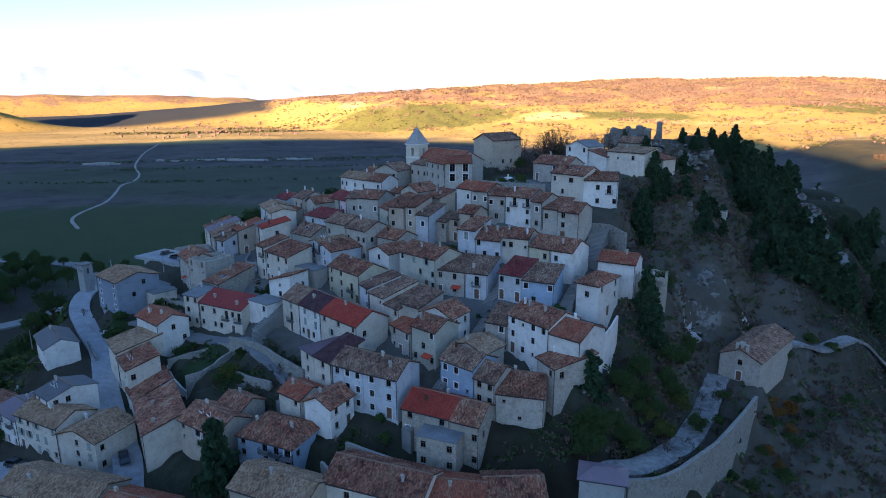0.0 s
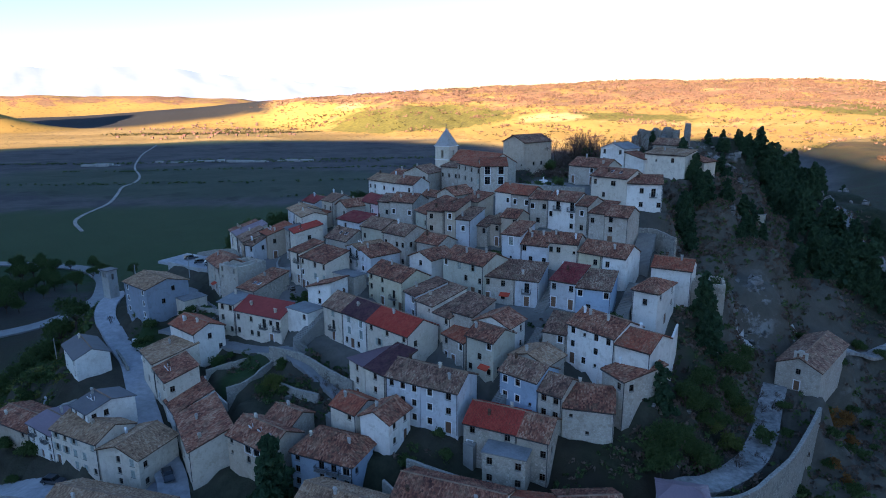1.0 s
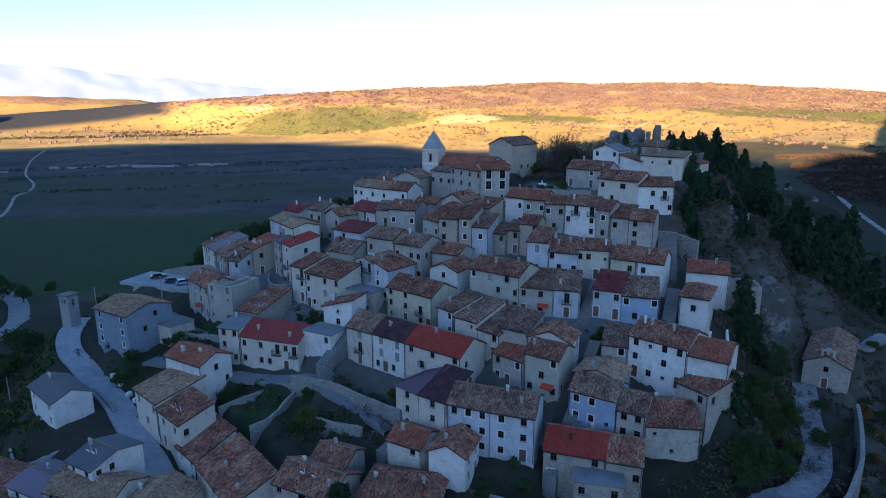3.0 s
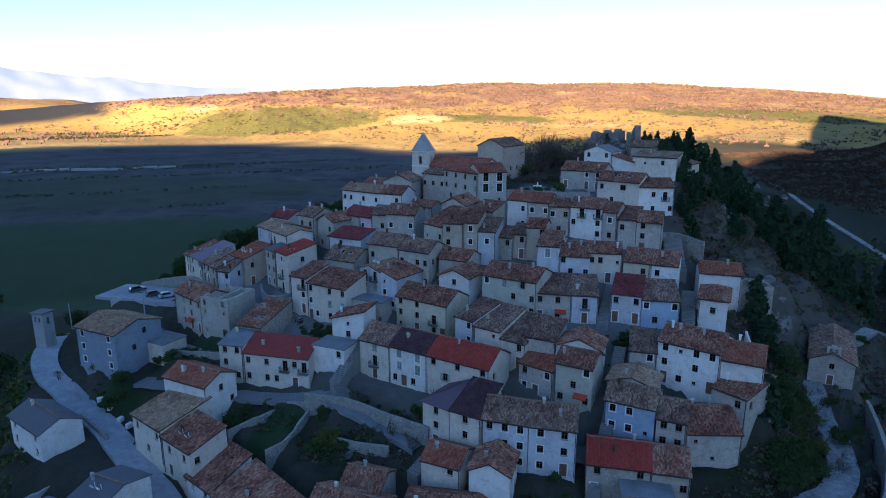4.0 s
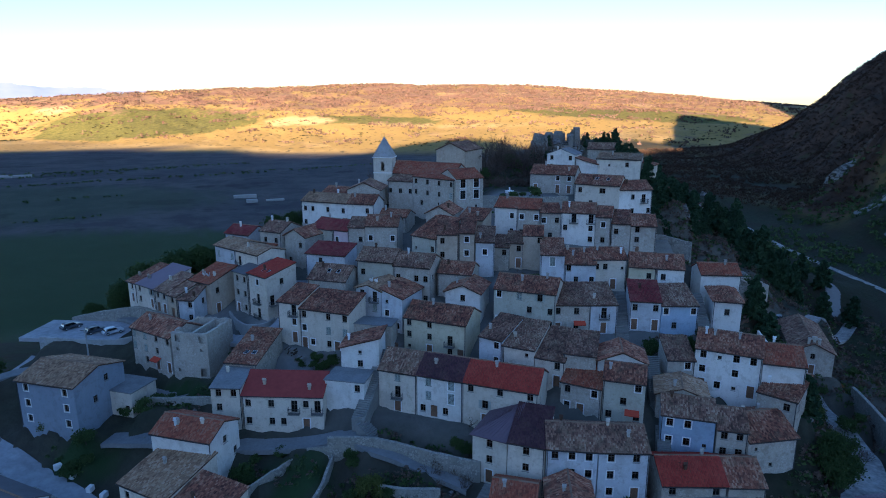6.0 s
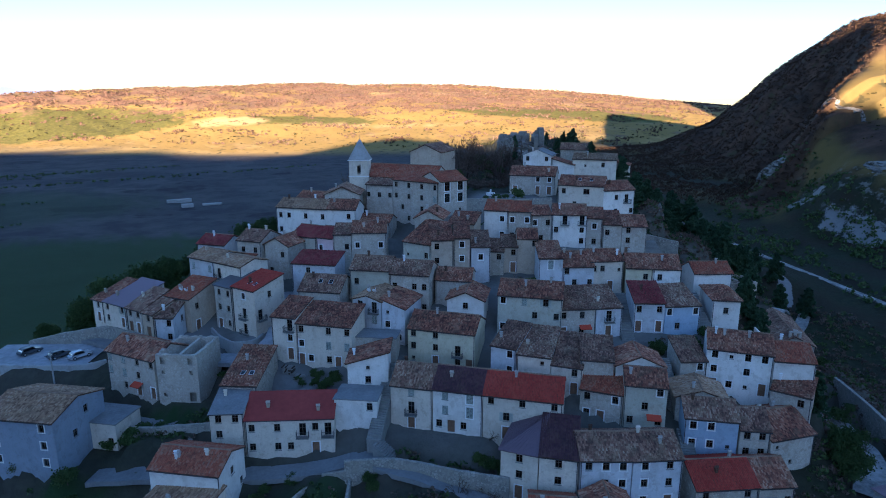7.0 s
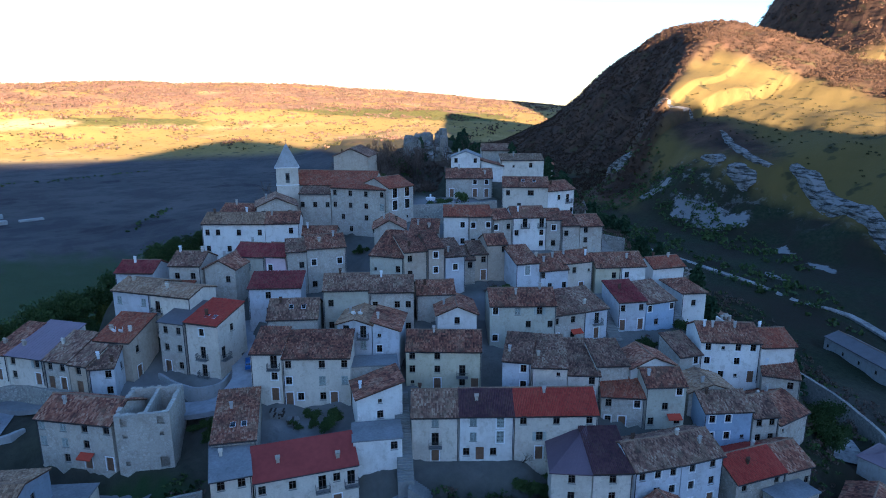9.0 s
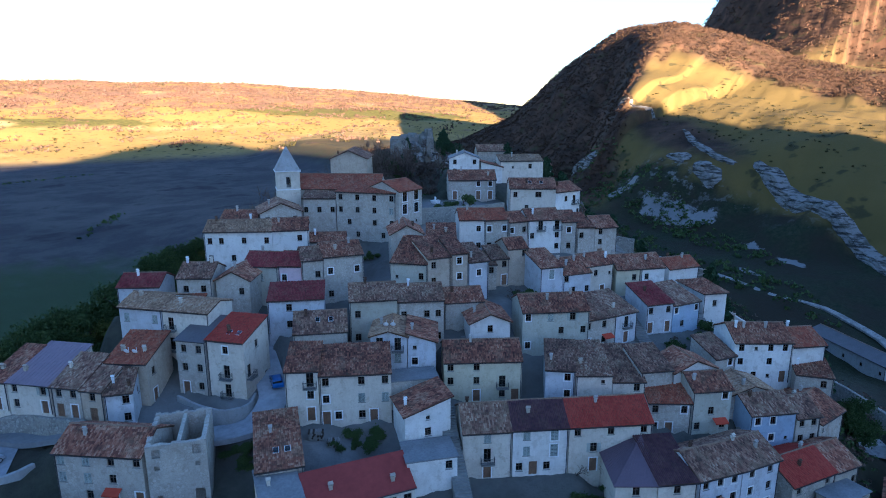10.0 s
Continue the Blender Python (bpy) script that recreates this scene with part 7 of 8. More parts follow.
def scatter(kinds, spots_, lo=0.75, hi=1.25):
    for x, y, n, sx, sy in spots_:
        for _ in range(n):
            plant(kinds, x + tr.gauss(0, sx), y + tr.gauss(0, sy), tr, lo, hi)


# conifers along the ridge and down the eastern slope
scatter(CON, [(100, 254, 5, 3, 2), (108, 266, 7, 4, 3), (116, 275, 10, 5, 4), (126, 281, 10, 5, 4), (136, 286, 9, 5, 4), (148, 286, 8, 5, 4), (162, 282, 6, 7, 4)], 0.4, 0.8)
scatter(CON, [(110, 250, 8, 3, 3), (118, 254, 9, 4, 4), (58, 236, 6, 2.5, 2), (54, 231, 4, 2, 2)], 0.45, 0.8)
scatter(CON, [(122, 246, 9, 4, 5), (118, 236, 9, 4, 5), (112, 226, 7, 4, 5), (112, 212, 8, 4, 5), (118, 202, 6, 4, 4), (114, 186, 9, 4, 5), (106, 178, 6, 4, 4), (120, 180, 5, 4, 5), (130, 260, 8, 6, 5), (142, 268, 7, 6, 5), (98, 176, 4, 4, 4), (146, 214, 4, 5, 6), (152, 196, 4, 6, 6), (136, 176, 4, 6, 5), (160, 226, 4, 6, 6)], 0.8, 1.45)
scatter(CON, [(52, 164, 5, 1.8, 3), (60, 176, 4, 2, 3), (55, 170, 3, 2, 2)], 0.65, 1.0)
scatter(CON, [(66, 190, 5, 3, 4), (76, 200, 6, 4, 5), (84, 190, 5, 4, 5), (88, 176, 5, 4, 4), (70, 172, 4, 3, 4)], 0.5, 0.9)
scatter(CON, [(42.5, 123.5, 4, 1.0, 1.6), (26, 103, 3, 1.0, 1.5), (-46, 207, 2, 2, 2)], 0.75, 1.1)
scatter(CON, [(-38.0, 92.6, 1, 0.1, 0.1)], 1.4, 1.45)
scatter(CON, [(72, 246, 2, 3, 2), (64, 241, 4, 3, 2)], 0.35, 0.55)
# evergreens on the western flank and in gardens
scatter(EVER, [(-30, 214, 3, 2, 2), (-37, 211, 3, 2, 2), (-62, 212, 5, 4, 3), (-50, 216, 5, 5, 3), (-78, 214, 4, 4, 4), (-90, 222, 4, 5, 5), (24, 92.5, 4, 2, 1.5), (30, 98, 5, 3, 2.5), (36, 105, 6, 3, 3), (42, 114, 5, 3, 3), (50, 128, 4, 3, 3)], 0.6, 1.1)
scatter(EVER, [(-130, 190, 16, 9, 10), (-142, 215, 16, 9, 10), (-128, 160, 8, 8, 8), (-150, 190, 10, 9, 9), (-235, 335, 34, 16, 22), (-262, 372, 20, 16, 12)], 1.0, 1.9)
scatter(BUSH, [(-60, 204, 8, 4, 3), (-75, 206, 8, 5, 4), (-95, 205, 6, 6, 6), (-105, 185, 6, 4, 5), (-44, 117, 4, 2, 2), (-44.5, 124.8, 2, 0.6, 0.6), (-57, 132, 4, 2, 1), (-71, 154, 4, 2, 1.5), (70, 116, 8, 5, 5), (84, 134, 8, 6, 5), (56, 100, 8, 6, 4),
               (100, 150, 6, 6, 4), (-12, 98, 3, 2, 1), (10, 117.5, 3, 1.5, 1), (13, 121.5, 4, 2.5, 0.7), (20, 118.5, 3, 2, 0.7), (-28, 120, 5, 3, 2), (-96, 118, 6, 4, 4), (-112, 140, 6, 5, 6), (-84, 149, 3, 1.5, 1.5), (18, 178, 4, 3, 2), (4, 146.5, 3, 1.5, 1)], 0.6, 1.3)
scatter(OLIVE, [(-68, 208, 3, 3, 2), (-56, 209, 3, 3, 2), (-44, 117, 1, 0.3, 0.3), (47, 113, 2, 1, 1), (40, 105, 2, 1, 1), (-88, 158, 2, 1, 1), (-80, 210, 3, 3, 2)], 0.7, 1.1)
scatter(BUSH, [(-44.6, 147.2, 6, 1.2, 0.9), (-42.0, 144.8, 6, 1.0, 0.8), (-55.6, 156.6, 8, 1.0, 2.0), (-55, 152.5, 4, 0.5, 1.0), (2.5, 149.6, 3, 1.0, 0.8), (-5.5, 183, 4, 1.2, 1.5)], 0.35, 0.75)
scatter(RUST, [(72, 121, 3, 2, 2), (78, 128, 2, 2, 2), (64, 108, 2, 2, 2)], 0.7, 1.2)
for i in range(26):
    f = (i + tr.random()) / 26
    plant(EVER if i % 3 else OLIVE, -82 + 58 * f + tr.gauss(0, 1.5), 203 + 16 * f + tr.gauss(0, 1.5), tr, 1.1, 1.7)
scatter(EVER, [(44, 222, 3, 4, 2), (28, 212, 2, 2, 2)], 0.7, 1.1)
# bare trees behind the church and scrub on the cliff
scatter(BARE, [(26, 228, 10, 4, 3), (36, 230, 18, 4, 3), (46, 232, 20, 4, 3), (54, 234, 12, 3, 3), (40, 220, 12, 4, 3), (28, 216, 8, 4, 3), (54, 226, 6, 3, 3), (-4, 216, 6, 4, 4), (8, 222, 6, 4, 4), (58, 212, 4, 3, 3)], 1.2, 1.9)
scatter(SHRUB, [(70, 200, 16, 6, 9), (76, 182, 16, 6, 9), (74, 164, 8, 4, 4), (54, 138, 6, 2, 3), (90, 205, 14, 8, 9), (84, 222, 10, 6, 6), (54, 120, 12, 3, 4), (40, 108, 12, 4, 4), (30, 99, 10, 4, 3), (96, 168, 10, 8, 6), (80, 160, 10, 6, 6), (62, 104, 10, 7, 5), (86, 122, 12, 8, 7),
                (100, 234, 12, 5, 6), (92, 226, 12, 4, 6), (-72, 210, 10, 7, 4), (-96, 215, 10, 8, 7), (-36, 114, 8, 4, 3), (-32, 118, 6, 3, 2), (-27, 118, 6, 3, 2), (-108, 160, 8, 5, 8), (1.5, 150, 4, 1.5, 1), (32, 200, 8, 5, 5), (20, 206, 6, 4, 3), (120, 170, 10, 9, 8)], 0.7, 1.3)


# ---- vehicles ----
WHEEL = None


def car(x, y, turn, paint, label, tall=1.45, length=4.2):
    global WHEEL
    home = new("car")
    near = min(ROADS, key=lambda q: math.hypot(q[0] - x, q[1] - y))
    zz = max(near[3], ground_z(x, y)) + 0.02
    home.matrix_world = pose(x, y, zz, 0, 0, turn)
    w, l = 0.86, length / 2
    bm = bmesh.new()
    prof = [(-l, 0.32), (-l + 0.05, 0.72), (-l + 0.35, 0.9), (-l + 0.55, tall - 0.12), (-l + 0.9, tall), (0.35, tall), (l - 1.25, 0.98), (l - 0.25, 0.8), (l, 0.6), (l - 0.02, 0.32)]
    rings = []
    for sx, inset in ((-1, 1), (-1, 0), (1, 0), (1, 1)):
        rings.append([bm.verts.new((px, sx * (w - (0.16 if pz > 0.95 else 0.03) * inset - (0.1 if pz > 0.95 else 0)), pz)) for px, pz in prof])
    for a, b in zip(rings, rings[1:]):
        for i in range(len(prof)):
            j = (i + 1) % len(prof)
            bm.faces.new((a[i], a[j], b[j], b[i]))
    bm.faces.new(list(reversed(rings[0])))
    bm.faces.new(rings[-1])
    bmesh.ops.recalc_face_normals(bm, faces=bm.faces)
    body = part("body", bm, paint, home)
    for sy in (-1, 1):
        bm = bmesh.new()
        y0 = sy * (w - 0.085)
        quad(bm, (-l + 0.62, y0 + sy * 0.06, 0.95), (l - 1.4, y0 + sy * 0.06, 0.97), (0.3, y0, tall - 0.1), (-l + 0.85, y0, tall - 0.1))
        part("side_window", bm, M["glass"], body)
    for a, b in (((l - 1.22, 0.99), (0.4, tall - 0.02)), ((-l + 0.36, 0.95), (-l + 0.6, tall - 0.1))):
        bm = bmesh.new()
        s = 0.02 if a[0] > 0 else -0.02
        quad(bm, (a[0] + s, -w + 0.14, a[1]), (a[0] + s, w - 0.14, a[1]), (b[0] + s, w - 0.18, b[1]), (b[0] + s, -w + 0.18, b[1]))
        part("windscreen" if a[0] > 0 else "rear_window", bm, M["glass"], body)
    if WHEEL is None:
        bm = bmesh.new()
        bmesh.ops.create_cone(bm, cap_ends=True, segments=14, radius1=0.32, radius2=0.32, depth=0.2, matrix=Matrix.Rotation(radians(90), 4, "X"))
        t = mesh_of(bm, "wheel", M["rubber"])
        bm = bmesh.new()
        bmesh.ops.create_cone(bm, cap_ends=True, segments=12, radius1=0.19, radius2=0.19, depth=0.215, matrix=Matrix.Rotation(radians(90), 4, "X"))
        WHEEL = (t, mesh_of(bm, "rim", M["car_silver"]))
    for sx in (-l + 0.8, l - 0.85):
        for sy in (-1, 1):
            wh = shared("wheel", WHEEL[0], home, Matrix.Translation((sx, sy * (w - 0.09), 0.32)))
            shared("rim", WHEEL[1], wh, Matrix.Identity(4))
    return tagged(home, label, "car", group="parked cars")


car(-87.2, 190.2, 28, M["car_dark"], "dark estate car parked on the western terrace")
car(-82.2, 185.2, 24, M["car_dark"], "dark hatchback parked on the western terrace")
car(-78.8, 183.0, 22, M["car_silver"], "silver hatchback parked on the western terrace")
car(-44.2, 164.8, 62, M["car_blue"], "blue car parked in the lane")
car(-9.8, 107.6, -25, M["car_white"], "white van parked below the grey-green house", 1.75, 4.4)
car(-81.6, 105.4, -12, M["car_dark"], "dark car parked before the cream house")
car(-59.6, 103.2, -58, M["car_dark"], "dark car coming up the street")
car(-54.0, 93.6, -62, M["car_white"], "white car on the lower street")
car(86.5, 150.2, 30, M["car_dark"], "dark car parked on the chapel track")


# ---- poles ----
def pole(x, y, h, label):
    home = new("utility_pole")
    home.matrix_world = pose(x, y, ground_z(x, y) - 0.3)
    bm = bmesh.new()
    bmesh.ops.create_cone(bm, cap_ends=True, segments=8, radius1=0.16, radius2=0.1, depth=h, matrix=Matrix.Translation((0, 0, h / 2)))
    part("post", bm, M["concrete"], home)
    bm = bmesh.new()
    box(bm, -0.9, -0.05, h - 0.7, 0.9, 0.05, h - 0.58)
    part("crossarm", bm, M["iron"], home)
    return tagged(home, label, "pole", group="utility poles")


pole(-100.6, 181.7, 9.5, "grey concrete utility pole beside the road")
pole(-83.4, 178.6, 6.2, "grey lamp pole at the parking wall")
pole(-112, 158, 8, "grey utility pole on the slope")

# ---- wood piles, loose blocks and a fountain ----
def log_pile(x, y, turn, rows, count, label):
    """Split logs stacked with their ends outward."""
    rng = random.Random(int(x * 10))
    home = new("log_pile")
    home.matrix_world = pose(x, y, ground_z(x, y) - 0.05, 0, 0, turn)
    for r in range(rows):
        for i in range(count - r % 2):
            bm = bmesh.new()
            rad = rng.uniform(0.13, 0.17)
            bmesh.ops.create_cone(bm, cap_ends=True, segments=7, radius1=rad, radius2=rad * 0.95, depth=rng.uniform(0.9, 1.1),
                                  matrix=Matrix.Translation(((i - count / 2 + 0.5 * (r % 2)) * 0.32, rng.uniform(-0.06, 0.06), 0.16 + r * 0.28)) @ Matrix.Rotation(radians(90), 4, "X"))
            part("log", bm, M["step" if rng.random() < 0.6 else "bark"], home)
    return tagged(home, label, "log pile", group="log piles")


log_pile(-47.4, 151.2, -45, 5, 7, "stack of pale split logs in the garden")
log_pile(-46.2, 148.9, -45, 4, 6, "low stack of split logs beside the garden wall")


def stone_block(x, y, turn):
    bm = bmesh.new()
    box(bm, -0.6, -0.4, -0.2, 0.6, 0.4, 0.75)
    bmesh.ops.bevel(bm, geom=bm.edges[:], offset=0.06, segments=2, affect="EDGES")
    ob = part("stone_block", bm, M["surround"])
    near = min(ROADS, key=lambda q: math.hypot(q[0] - x, q[1] - y))
    ob.matrix_world = pose(x, y, max(ground_z(x, y), near[3]), 0, 0, turn)
    return tagged(ob, "pale stone block at the edge of the street", "stone block", group="blocks along the street")


for bx_, by_, bt_ in ((-86.6, 149.7, 20), (-84.3, 147.4, 48), (-81.7, 143.6, 60), (-79.7, 141.5, 52)):
    stone_block(bx_, by_, bt_)


def fountain(x, y):
    home = new("stone_fountain")
    home.matrix_world = pose(x, y, ground_z(x, y) - 0.05)
    bm = bmesh.new()
    bmesh.ops.create_cone(bm, cap_ends=True, segments=8, radius1=1.15, radius2=1.25, depth=0.7, matrix=Matrix.Translation((0, 0, 0.35)))
    top = max(bm.faces, key=lambda f: f.calc_center_median().z)
    bmesh.ops.inset_region(bm, faces=[top], thickness=0.18)
    bmesh.ops.translate(bm, verts=top.verts[:], vec=(0, 0, -0.35))
    part("basin", bm, M["surround"], home)
    bm = bmesh.new()
    bmesh.ops.create_cone(bm, cap_ends=True, segments=8, radius1=0.28, radius2=0.2, depth=1.6, matrix=Matrix.Translation((0, 0, 0.8)))
    part("pillar", bm, M["surround"], home)
    return tagged(home, "pale stone fountain on the church square", "fountain")


fountain(19.3, 185.1)

# ---- far town and snowy range ----
def far_town():
    rng = random.Random(3)
    walls, roofs = bmesh.new(), bmesh.new()
    for _ in range(90):
        b = radians(rng.gauss(-20.5, 3.4))
        r = rng.uniform(1750, 2500)
        x, y = math.sin(b) * r, 80 + math.cos(b) * r
        z = ground_z(x, y)
        w, d, h = rng.uniform(4, 9), rng.uniform(4, 7), rng.uniform(2.2, 4.5)
        box(walls, x - w / 2, y - d / 2, z - 4, x + w / 2, y + d / 2, z + h)
        for s in (-1, 1):
            quad(roofs, (x - w / 2 - 0.5, y + s * (d / 2 + 0.5), z + h), (x + w / 2 + 0.5, y + s * (d / 2 + 0.5), z + h), (x + w / 2 + 0.5, y, z + h + 2.2), (x - w / 2 - 0.5, y, z + h + 2.2))
    ob = new("far_town")
    part("house_walls", walls, M["town"], ob)
    part("house_roofs", roofs, M["t_dark"], ob)
    return tagged(ob, "distant town of pale houses on the sunlit plain", "town", kind="stuff")


far_town()


def pale_sheds():
    bm = bmesh.new()
    rng = random.Random(9)
    for x, y, n, sx, sy in ((-395, 1062, 9, 40, 6), (-330, 1060, 8, 20, 6), (-262, 1085, 4, 14, 5), (-560, 1010, 5, 16, 6), (55, 720, 2, 22, 2), (20, 760, 2, 14, 2)):
        for _ in range(n):
            cx, cy = x + rng.gauss(0, sx), y + rng.gauss(0, sy)
            z = ground_z(cx, cy)
            w, d = rng.uniform(10, 26), rng.uniform(5, 9)
            box(bm, cx - w / 2, cy - d / 2, z - 2, cx + w / 2, cy + d / 2, z + rng.uniform(1.5, 4.0))
    ob = part("pale_sheds", bm, M["concrete"])
    return tagged(ob, "long pale sheds and sheeted plots on the plain", "sheds", kind="stuff")


pale_sheds()


def snowy_range():
    bm = bmesh.new()
    n, rows = 150, 10
    grid = []
    for i in range(n + 1):
        b = -62 + 70 * i / n
        crest = np.interp(b, [-62, -45, -36, -30, -26, -22, -18, -12, -6, 0, 4, 8], [200, 290, 275, 300, 312, 305, 270, 225, 190, 160, 120, 60])
        crest += 22 * noise.noise(Vector((b * 0.35, 1.7, 0))) + 12 * noise.noise(Vector((b * 1.1, 4.2, 0))) + 6 * noise.noise(Vector((b * 3.0, 9.0, 0)))
        col = []
        for j in range(rows + 1):
            f = j / rows
            r = 4150 + 500 * f + 60 * noise.noise(Vector((b * 0.6, f * 4, 3.3)))
            z = 5 + (crest - 5) * f ** 0.8 * (1 + 0.10 * noise.noise(Vector((b * 1.3, f * 5, 7.7))) * (1 - f))
            col.append(bm.verts.new((math.sin(radians(b)) * r, math.cos(radians(b)) * r, z)))
        grid.append(col)
    for a, b in zip(grid, grid[1:]):
        for j in range(rows):
            bm.faces.new((b[j], a[j], a[j + 1], b[j + 1]))
    m, nt, p = node_material("snow_haze_glow", 0.9)
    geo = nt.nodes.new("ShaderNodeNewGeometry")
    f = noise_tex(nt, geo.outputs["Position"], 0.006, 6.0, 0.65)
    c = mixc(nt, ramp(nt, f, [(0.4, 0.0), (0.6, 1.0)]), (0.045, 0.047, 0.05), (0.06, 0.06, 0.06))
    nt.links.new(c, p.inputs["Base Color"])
    # emission stands in for daylit haze over the range; the base is kept dark
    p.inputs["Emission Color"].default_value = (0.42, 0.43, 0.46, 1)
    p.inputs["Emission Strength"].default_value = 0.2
    return tagged(part("backdrop", bm, m, smooth_faces=True), "snow-covered mountain range on the horizon, glowing to stand for haze", "mountains", kind="structure")


snowy_range()

# ---- undergrowth ----
BLOCKED = np.array(ROADS)


def free_ground(xs, ys):
    """True where no house stands and no road runs."""
    ok = np.ones(len(xs), bool)
    for p in PLAN:
        a, b = np.array(p["a"]), np.array(p["b"])
        t = (b - a) / np.linalg.norm(b - a)
        u = (xs - a[0]) * t[0] + (ys - a[1]) * t[1]
        v = -(xs - a[0]) * t[1] + (ys - a[1]) * t[0]
        ok &= ~((u > -0.9) & (u < np.linalg.norm(b - a) + 0.9) & (v > -0.9) & (v < p["deep"] + 0.9))
    for lot in np.array_split(np.arange(len(xs)), max(1, len(xs) // 2000)):
        if len(lot):
            d = np.hypot(xs[lot, None] - BLOCKED[None, :, 0], ys[lot, None] - BLOCKED[None, :, 1]) - BLOCKED[None, :, 2]
            ok[lot] &= d.min(1) > 0
    return ok


def heights(xs, ys):
    i = np.clip(np.searchsorted(GX, xs) - 1, 0, len(GX) - 2)
    j = np.clip(np.searchsorted(GY, ys) - 1, 0, len(GY) - 2)
    fx, fy = (xs - GX[i]) / (GX[i + 1] - GX[i]), (ys - GY[j]) / (GY[j + 1] - GY[j])
    return ZZ[j, i] * (1 - fx) * (1 - fy) + ZZ[j, i + 1] * fx * (1 - fy) + ZZ[j + 1, i] * (1 - fx) * fy + ZZ[j + 1, i + 1] * fx * fy


def thicket(xs, ys, size, tall, cards, blade, material, label, seed, slim=0.55):
    """Many low bushes in one mesh: every bush a dome of small tilted blades."""
    rng = np.random.RandomState(seed)
    n = len(xs)
    zs = heights(xs, ys)
    big = np.repeat(rng.uniform(0.5, 1.2, n) * size, cards)
    d = rng.normal(size=(n * cards, 3))
    d /= np.linalg.norm(d, axis=1)[:, None]
    d *= rng.uniform(0.35, 1.0, (n * cards, 1)) ** 0.5
    c = np.stack([np.repeat(xs, cards) + d[:, 0] * big, np.repeat(ys, cards) + d[:, 1] * big, np.repeat(zs, cards) + (0.25 + np.abs(d[:, 2])) * big * tall], 1)
    a = rng.normal(size=(n * cards, 3))
    a /= np.linalg.norm(a, axis=1)[:, None]
    b = np.cross(a, rng.normal(size=(n * cards, 3)))
    b /= np.linalg.norm(b, axis=1)[:, None]
    s = (rng.uniform(0.6, 1.3, n * cards) * blade)[:, None]
    a, b = a * s, b * s * slim
    v = np.stack([c - a * 0.9, c - b + a * 0.1, c + a, c + b - a * 0.1], 1).reshape(-1, 3)
    me = bpy.data.meshes.new("undergrowth")
    me.vertices.add(len(v))
    me.vertices.foreach_set("co", v.ravel())
    q = len(v) // 4
    me.loops.add(q * 4)
    me.loops.foreach_set("vertex_index", np.arange(q * 4))
    me.polygons.add(q)
    me.polygons.foreach_set("loop_start", np.arange(0, q * 4, 4))
    me.polygons.foreach_set("loop_total", np.full(q, 4))
    me.update()
    me.materials.append(material)
    return tagged(new("undergrowth", me), label, "undergrowth", kind="stuff")


def sown(areas, seed, keep=None):
    """Points strewn over ovals (x, y, reach along, reach across, turn, count), off houses and roads."""
    rng = np.random.RandomState(seed)
    out = []
    for cx, cy, rx, ry, turn, count in areas:
        r, f = np.sqrt(rng.uniform(0, 1, count)), rng.uniform(0, math.tau, count)
        u, v, t = r * np.cos(f) * rx, r * np.sin(f) * ry, radians(turn)
        out.append(np.stack([cx + u * math.cos(t) - v * math.sin(t), cy + u * math.sin(t) + v * math.cos(t)], 1))
    p = np.concatenate(out)
    clump = wave_noise(p[:, 0], p[:, 1], 14, seed + 5, 3)
    p = p[clump > rng.uniform(-0.75, 0.35, len(p))]
    p = p[free_ground(p[:, 0], p[:, 1])]
    crag = np.hypot((p[:, 0] - 64) * 0.89 - (p[:, 1] - 145) * 0.45, ((p[:, 0] - 64) * 0.45 + (p[:, 1] - 145) * 0.89) * 0.4) < 5.5
    p = p[~crag]
    return p[:, 0], p[:, 1]


SLOPES = [(68, 165, 60, 18, 62, 2400), (66, 196, 40, 14, 70, 900), (80, 210, 36, 16, 60, 700), (36, 108, 24, 9, 42, 420), (75, 105, 60, 24, 40, 1300), (120, 190, 50, 30, 55, 800), (120, 140, 50, 22, 35, 700), (88, 226, 30, 14, 40, 350)]
WEST = [(-62, 212, 36, 7, 18, 520), (-95, 212, 26, 12, -15, 420), (-118, 165, 44, 14, 80, 800), (-112, 128, 26, 14, 60, 420), (-20, 222, 30, 8, 10, 300), (-140, 200, 40, 26, 80, 900), (-106, 160, 16, 5, 80, 160), (-86, 122, 5, 4, 30, 40)]
GARDENS = [(-43, 118, 7, 4, -40, 110), (-33, 120, 9, 2.5, -42, 110), (-38, 114, 8, 3, -35, 90), (-68, 153, 7, 3, -42, 50), (-88, 151, 6, 2, -30, 30), (-60, 132, 5, 2, -25, 50), (-14, 96, 6, 3, -20, 40), (14, 91, 8, 3, 10, 60), (-54, 127, 6, 2.5, -30, 40), (12, 120, 10, 3, -20, 60), (20, 205, 16, 10, 0, 160), (40, 226, 22, 10, 5, 260), (16, 177, 8, 4, 0, 50), (50, 205, 16, 8, 40, 140), (-62, 150, 8, 4, 0, 40)]
thicket(*sown(SLOPES, 71), 1.1, 1.0, 12, 0.42, M["twigs"], "dense leafless brown scrub on the eastern slope", 71)
thicket(*sown([(x, y, a, b, t, c // 2) for x, y, a, b, t, c in SLOPES], 72), 1.0, 0.9, 12, 0.40, M["foliage"], "dark evergreen scrub on the eastern slope", 72)
thicket(*sown(WEST, 73), 1.2, 1.0, 12, 0.45, M["foliage"], "dark evergreen scrub on the western flank", 73)
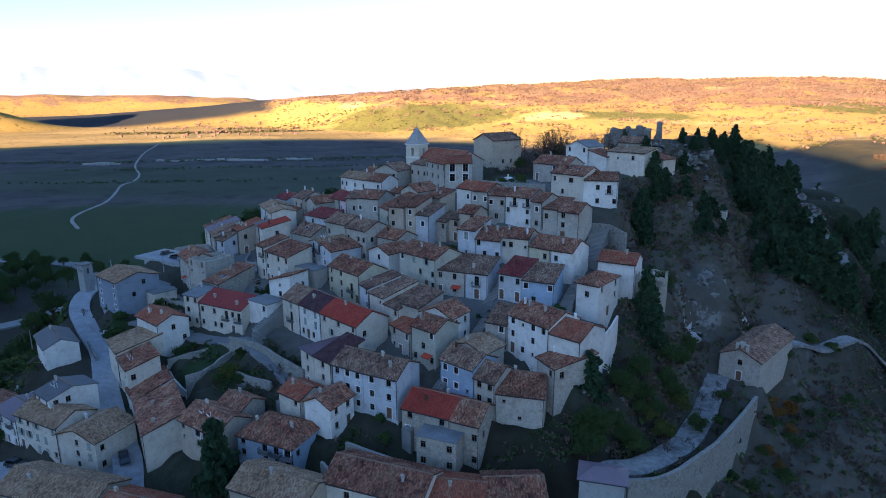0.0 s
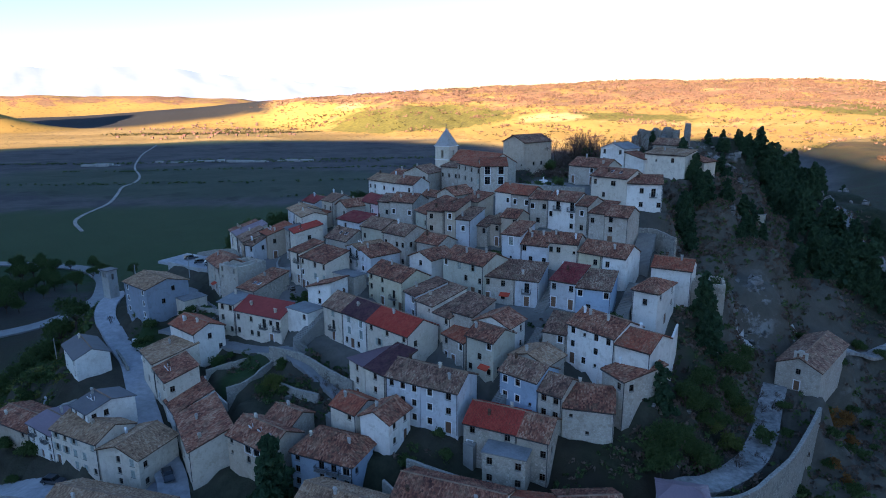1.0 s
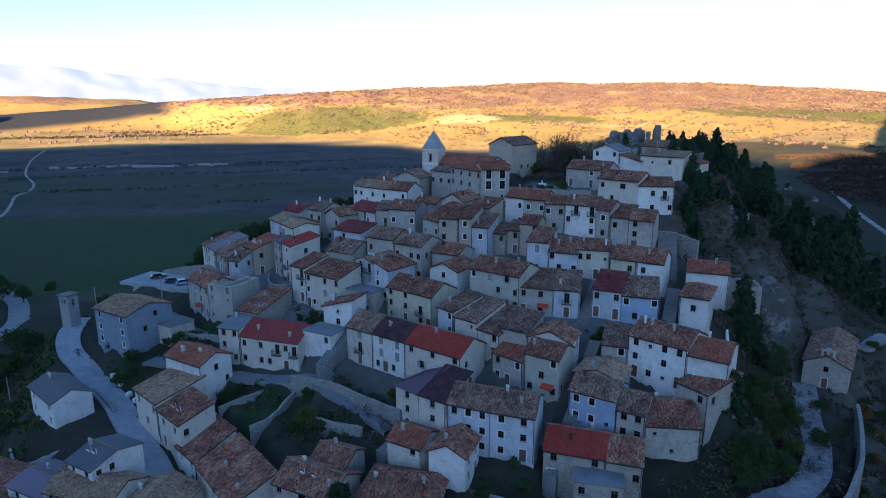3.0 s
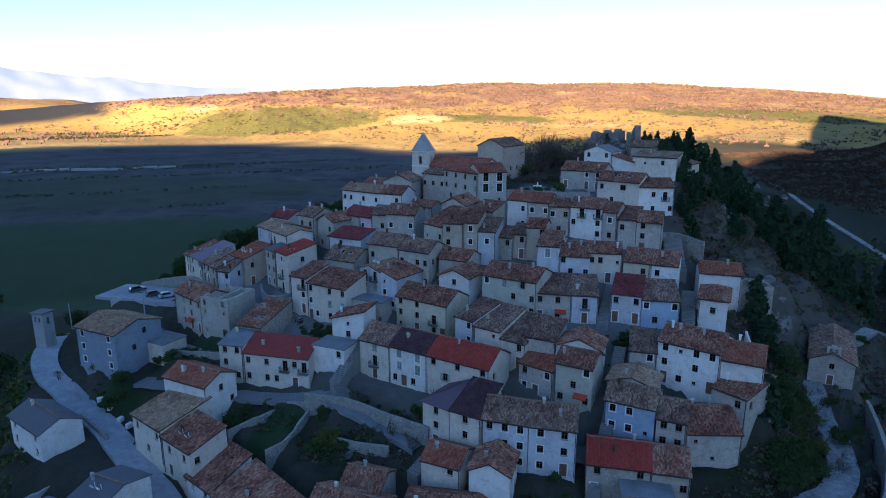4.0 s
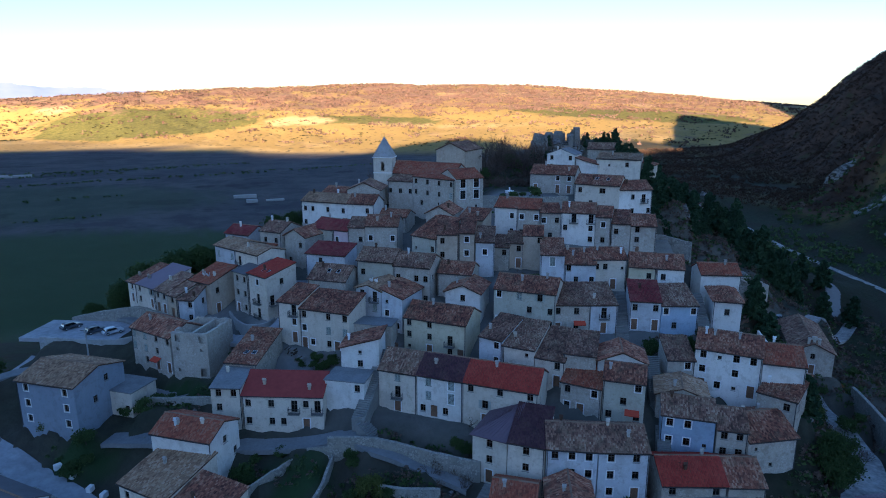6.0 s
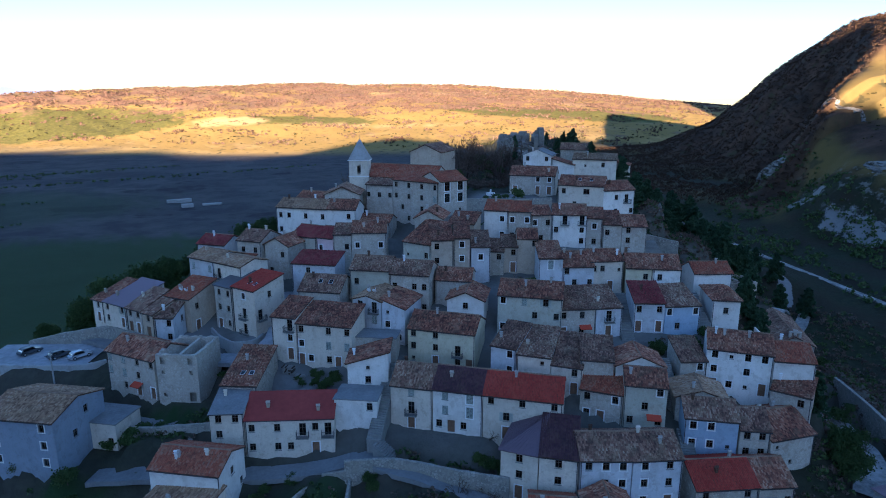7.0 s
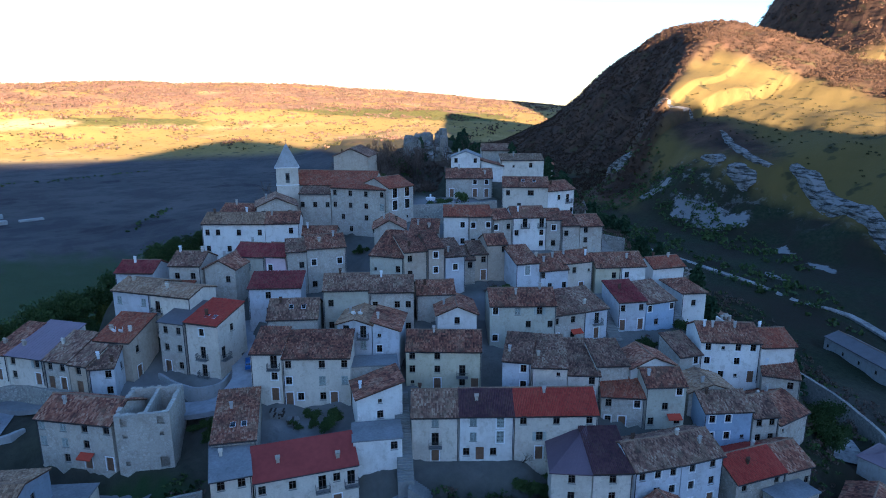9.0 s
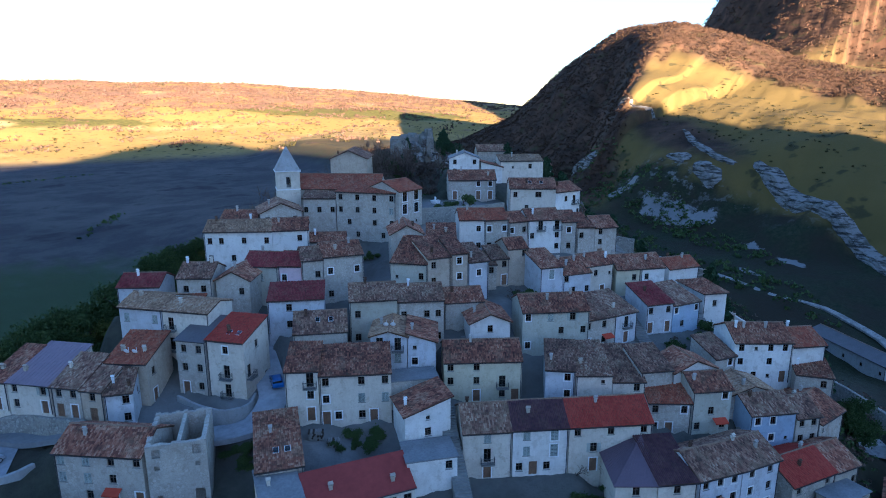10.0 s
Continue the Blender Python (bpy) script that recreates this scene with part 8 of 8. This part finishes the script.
thicket(*sown([(x, y, a, b, t, c // 2) for x, y, a, b, t, c in WEST], 74), 1.1, 1.0, 12, 0.45, M["olive"], "olive-green scrub on the western flank", 74)
thicket(*sown(GARDENS, 75), 0.6, 0.9, 12, 0.28, M["foliage"], "low green garden plants and weeds", 75)
thicket(*sown([(x, y, a, b, t, c // 2) for x, y, a, b, t, c in GARDENS], 76), 0.7, 1.0, 12, 0.30, M["twigs"], "brown winter weeds in the gardens", 76)


def mountain_woods():
    """Leafless woods on the north-west face and the crest of the eastern mountain."""
    rng = np.random.RandomState(81)
    xs, ys = rng.uniform(320, 920, 30000), rng.uniform(60, 800, 30000)
    w, n, hill = east_hill(xs, ys)
    belt, nwface = mountain_cover(w, n, 14 * wave_noise(xs, ys, 60, 51, 4))
    keep = (hill > 34) & (w > -60) & (np.maximum(belt, nwface) > 0.5)
    return xs[keep], ys[keep]


thicket(*mountain_woods(), 2.2, 1.1, 16, 1.0, M["russet"], "leafless russet woods on the eastern mountain", 82, 0.22)
hr = np.random.RandomState(121)
ha, hd = hr.uniform(0, math.tau, 16000), 620 * np.sqrt(hr.uniform(0, 1, 16000))
hx_, hy_ = 1520 + hd * np.cos(ha), 130 + hd * np.sin(ha)
thick_ = wave_noise(hx_, hy_, 190, 123, 4) + 0.35 > hr.uniform(-0.3, 0.5, 16000)
thicket(hx_[thick_], hy_[thick_], 7.0, 0.7, 12, 2.0, M["russet"], "leafless russet woods on the higher mountain", 122, 0.3)
wx, wy = sown([(300, 240, 60, 14, 52, 260), (262, 190, 60, 12, 52, 160), (330, 300, 40, 30, 40, 260), (250, 250, 60, 20, 60, 220), (190, 150, 50, 14, 60, 160), (215, 250, 50, 14, 60, 160)], 83)
thicket(wx, wy, 2.0, 1.0, 10, 0.9, M["foliage"], "dark bushes on the lower mountain side", 84)
mx, my = sown([(430, 230, 90, 60, 20, 160), (360, 160, 70, 40, 40, 120), (560, 220, 60, 60, 20, 60)], 85)
thicket(mx, my, 1.1, 0.7, 10, 0.6, M["upland_scrub"], "scattered low bushes on the sunlit meadow", 86)


def far_woods(seed, count, top, patch):
    """Points of trees on the far ridge, thickest near its top or in patches."""
    rng = np.random.RandomState(seed)
    b, r = np.radians(rng.uniform(-17, 58, count)), rng.uniform(1100, 2650, count)
    xs, ys = np.sin(b) * r, 80 + np.cos(b) * r
    zs = heights(xs, ys)
    want = top * smooth((zs - 45) / 60) + patch + 0.9 * wave_noise(xs, ys, 160, seed, 4)
    keep = (want > rng.uniform(0.2, 0.9, count)) & (zs > 14)
    return xs[keep], ys[keep]


thicket(*far_woods(101, 30000, 0.45, 0.12), 5.0, 0.9, 7, 2.6, M["upland_wood"], "leafless russet woods on the far ridge", 101, 0.5)
thicket(*far_woods(103, 14000, 0.0, 0.2), 3.6, 0.8, 7, 2.0, M["upland_scrub"], "olive scrub and trees on the far slopes", 103, 0.5)
tx_, ty_ = sown([(-700, 1960, 330, 60, 14, 420), (-560, 2200, 260, 80, 14, 260)], 105)
thicket(tx_, ty_, 4.5, 0.9, 9, 2.2, M["upland_scrub"], "dark trees among the houses of the far town", 106, 0.5)
hx, hy = sown([(-380, 800, 300, 10, 5, 130), (-150, 690, 40, 4, 0, 20), (-460, 1060, 360, 16, 4, 360), (-200, 1120, 300, 20, 6, 300), (40, 1010, 260, 14, 8, 160), (-300, 960, 280, 8, 6, 130), (-520, 560, 120, 5, 10, 40), (120, 640, 60, 6, 50, 40)], 87)
thicket(hx, hy, 2.2, 0.7, 8, 1.3, M["foliage"], "dark hedges and copses on the plain", 88)

bx, by = sown([(38, 226, 22, 7, 6, 170), (24, 218, 12, 5, 0, 50), (-6, 218, 12, 4, 20, 40), (52, 232, 8, 5, 10, 50)], 91)
thicket(bx, by, 2.2, 2.9, 60, 0.8, M["twigs"], "thick leafless copse behind the church", 92, 0.10)
sx_, sy_ = sown([(32, 206, 14, 8, 30, 260), (48, 214, 14, 7, 30, 220), (22, 214, 10, 6, 0, 120), (58, 226, 14, 8, 40, 180)], 95)
thicket(sx_, sy_, 1.2, 1.3, 26, 0.5, M["twigs"], "brown winter scrub below the castle rock", 96, 0.25)
vx, vy = sown([(-58, 203, 14, 3, 20, 80), (-74, 203, 6, 4, 0, 40), (-40, 211, 8, 4, 10, 50), (-66, 198, 4, 5, 0, 30)], 93)
thicket(vx, vy, 1.5, 1.2, 26, 0.4, M["foliage"], "dark green thicket at the edge of the western row", 94)
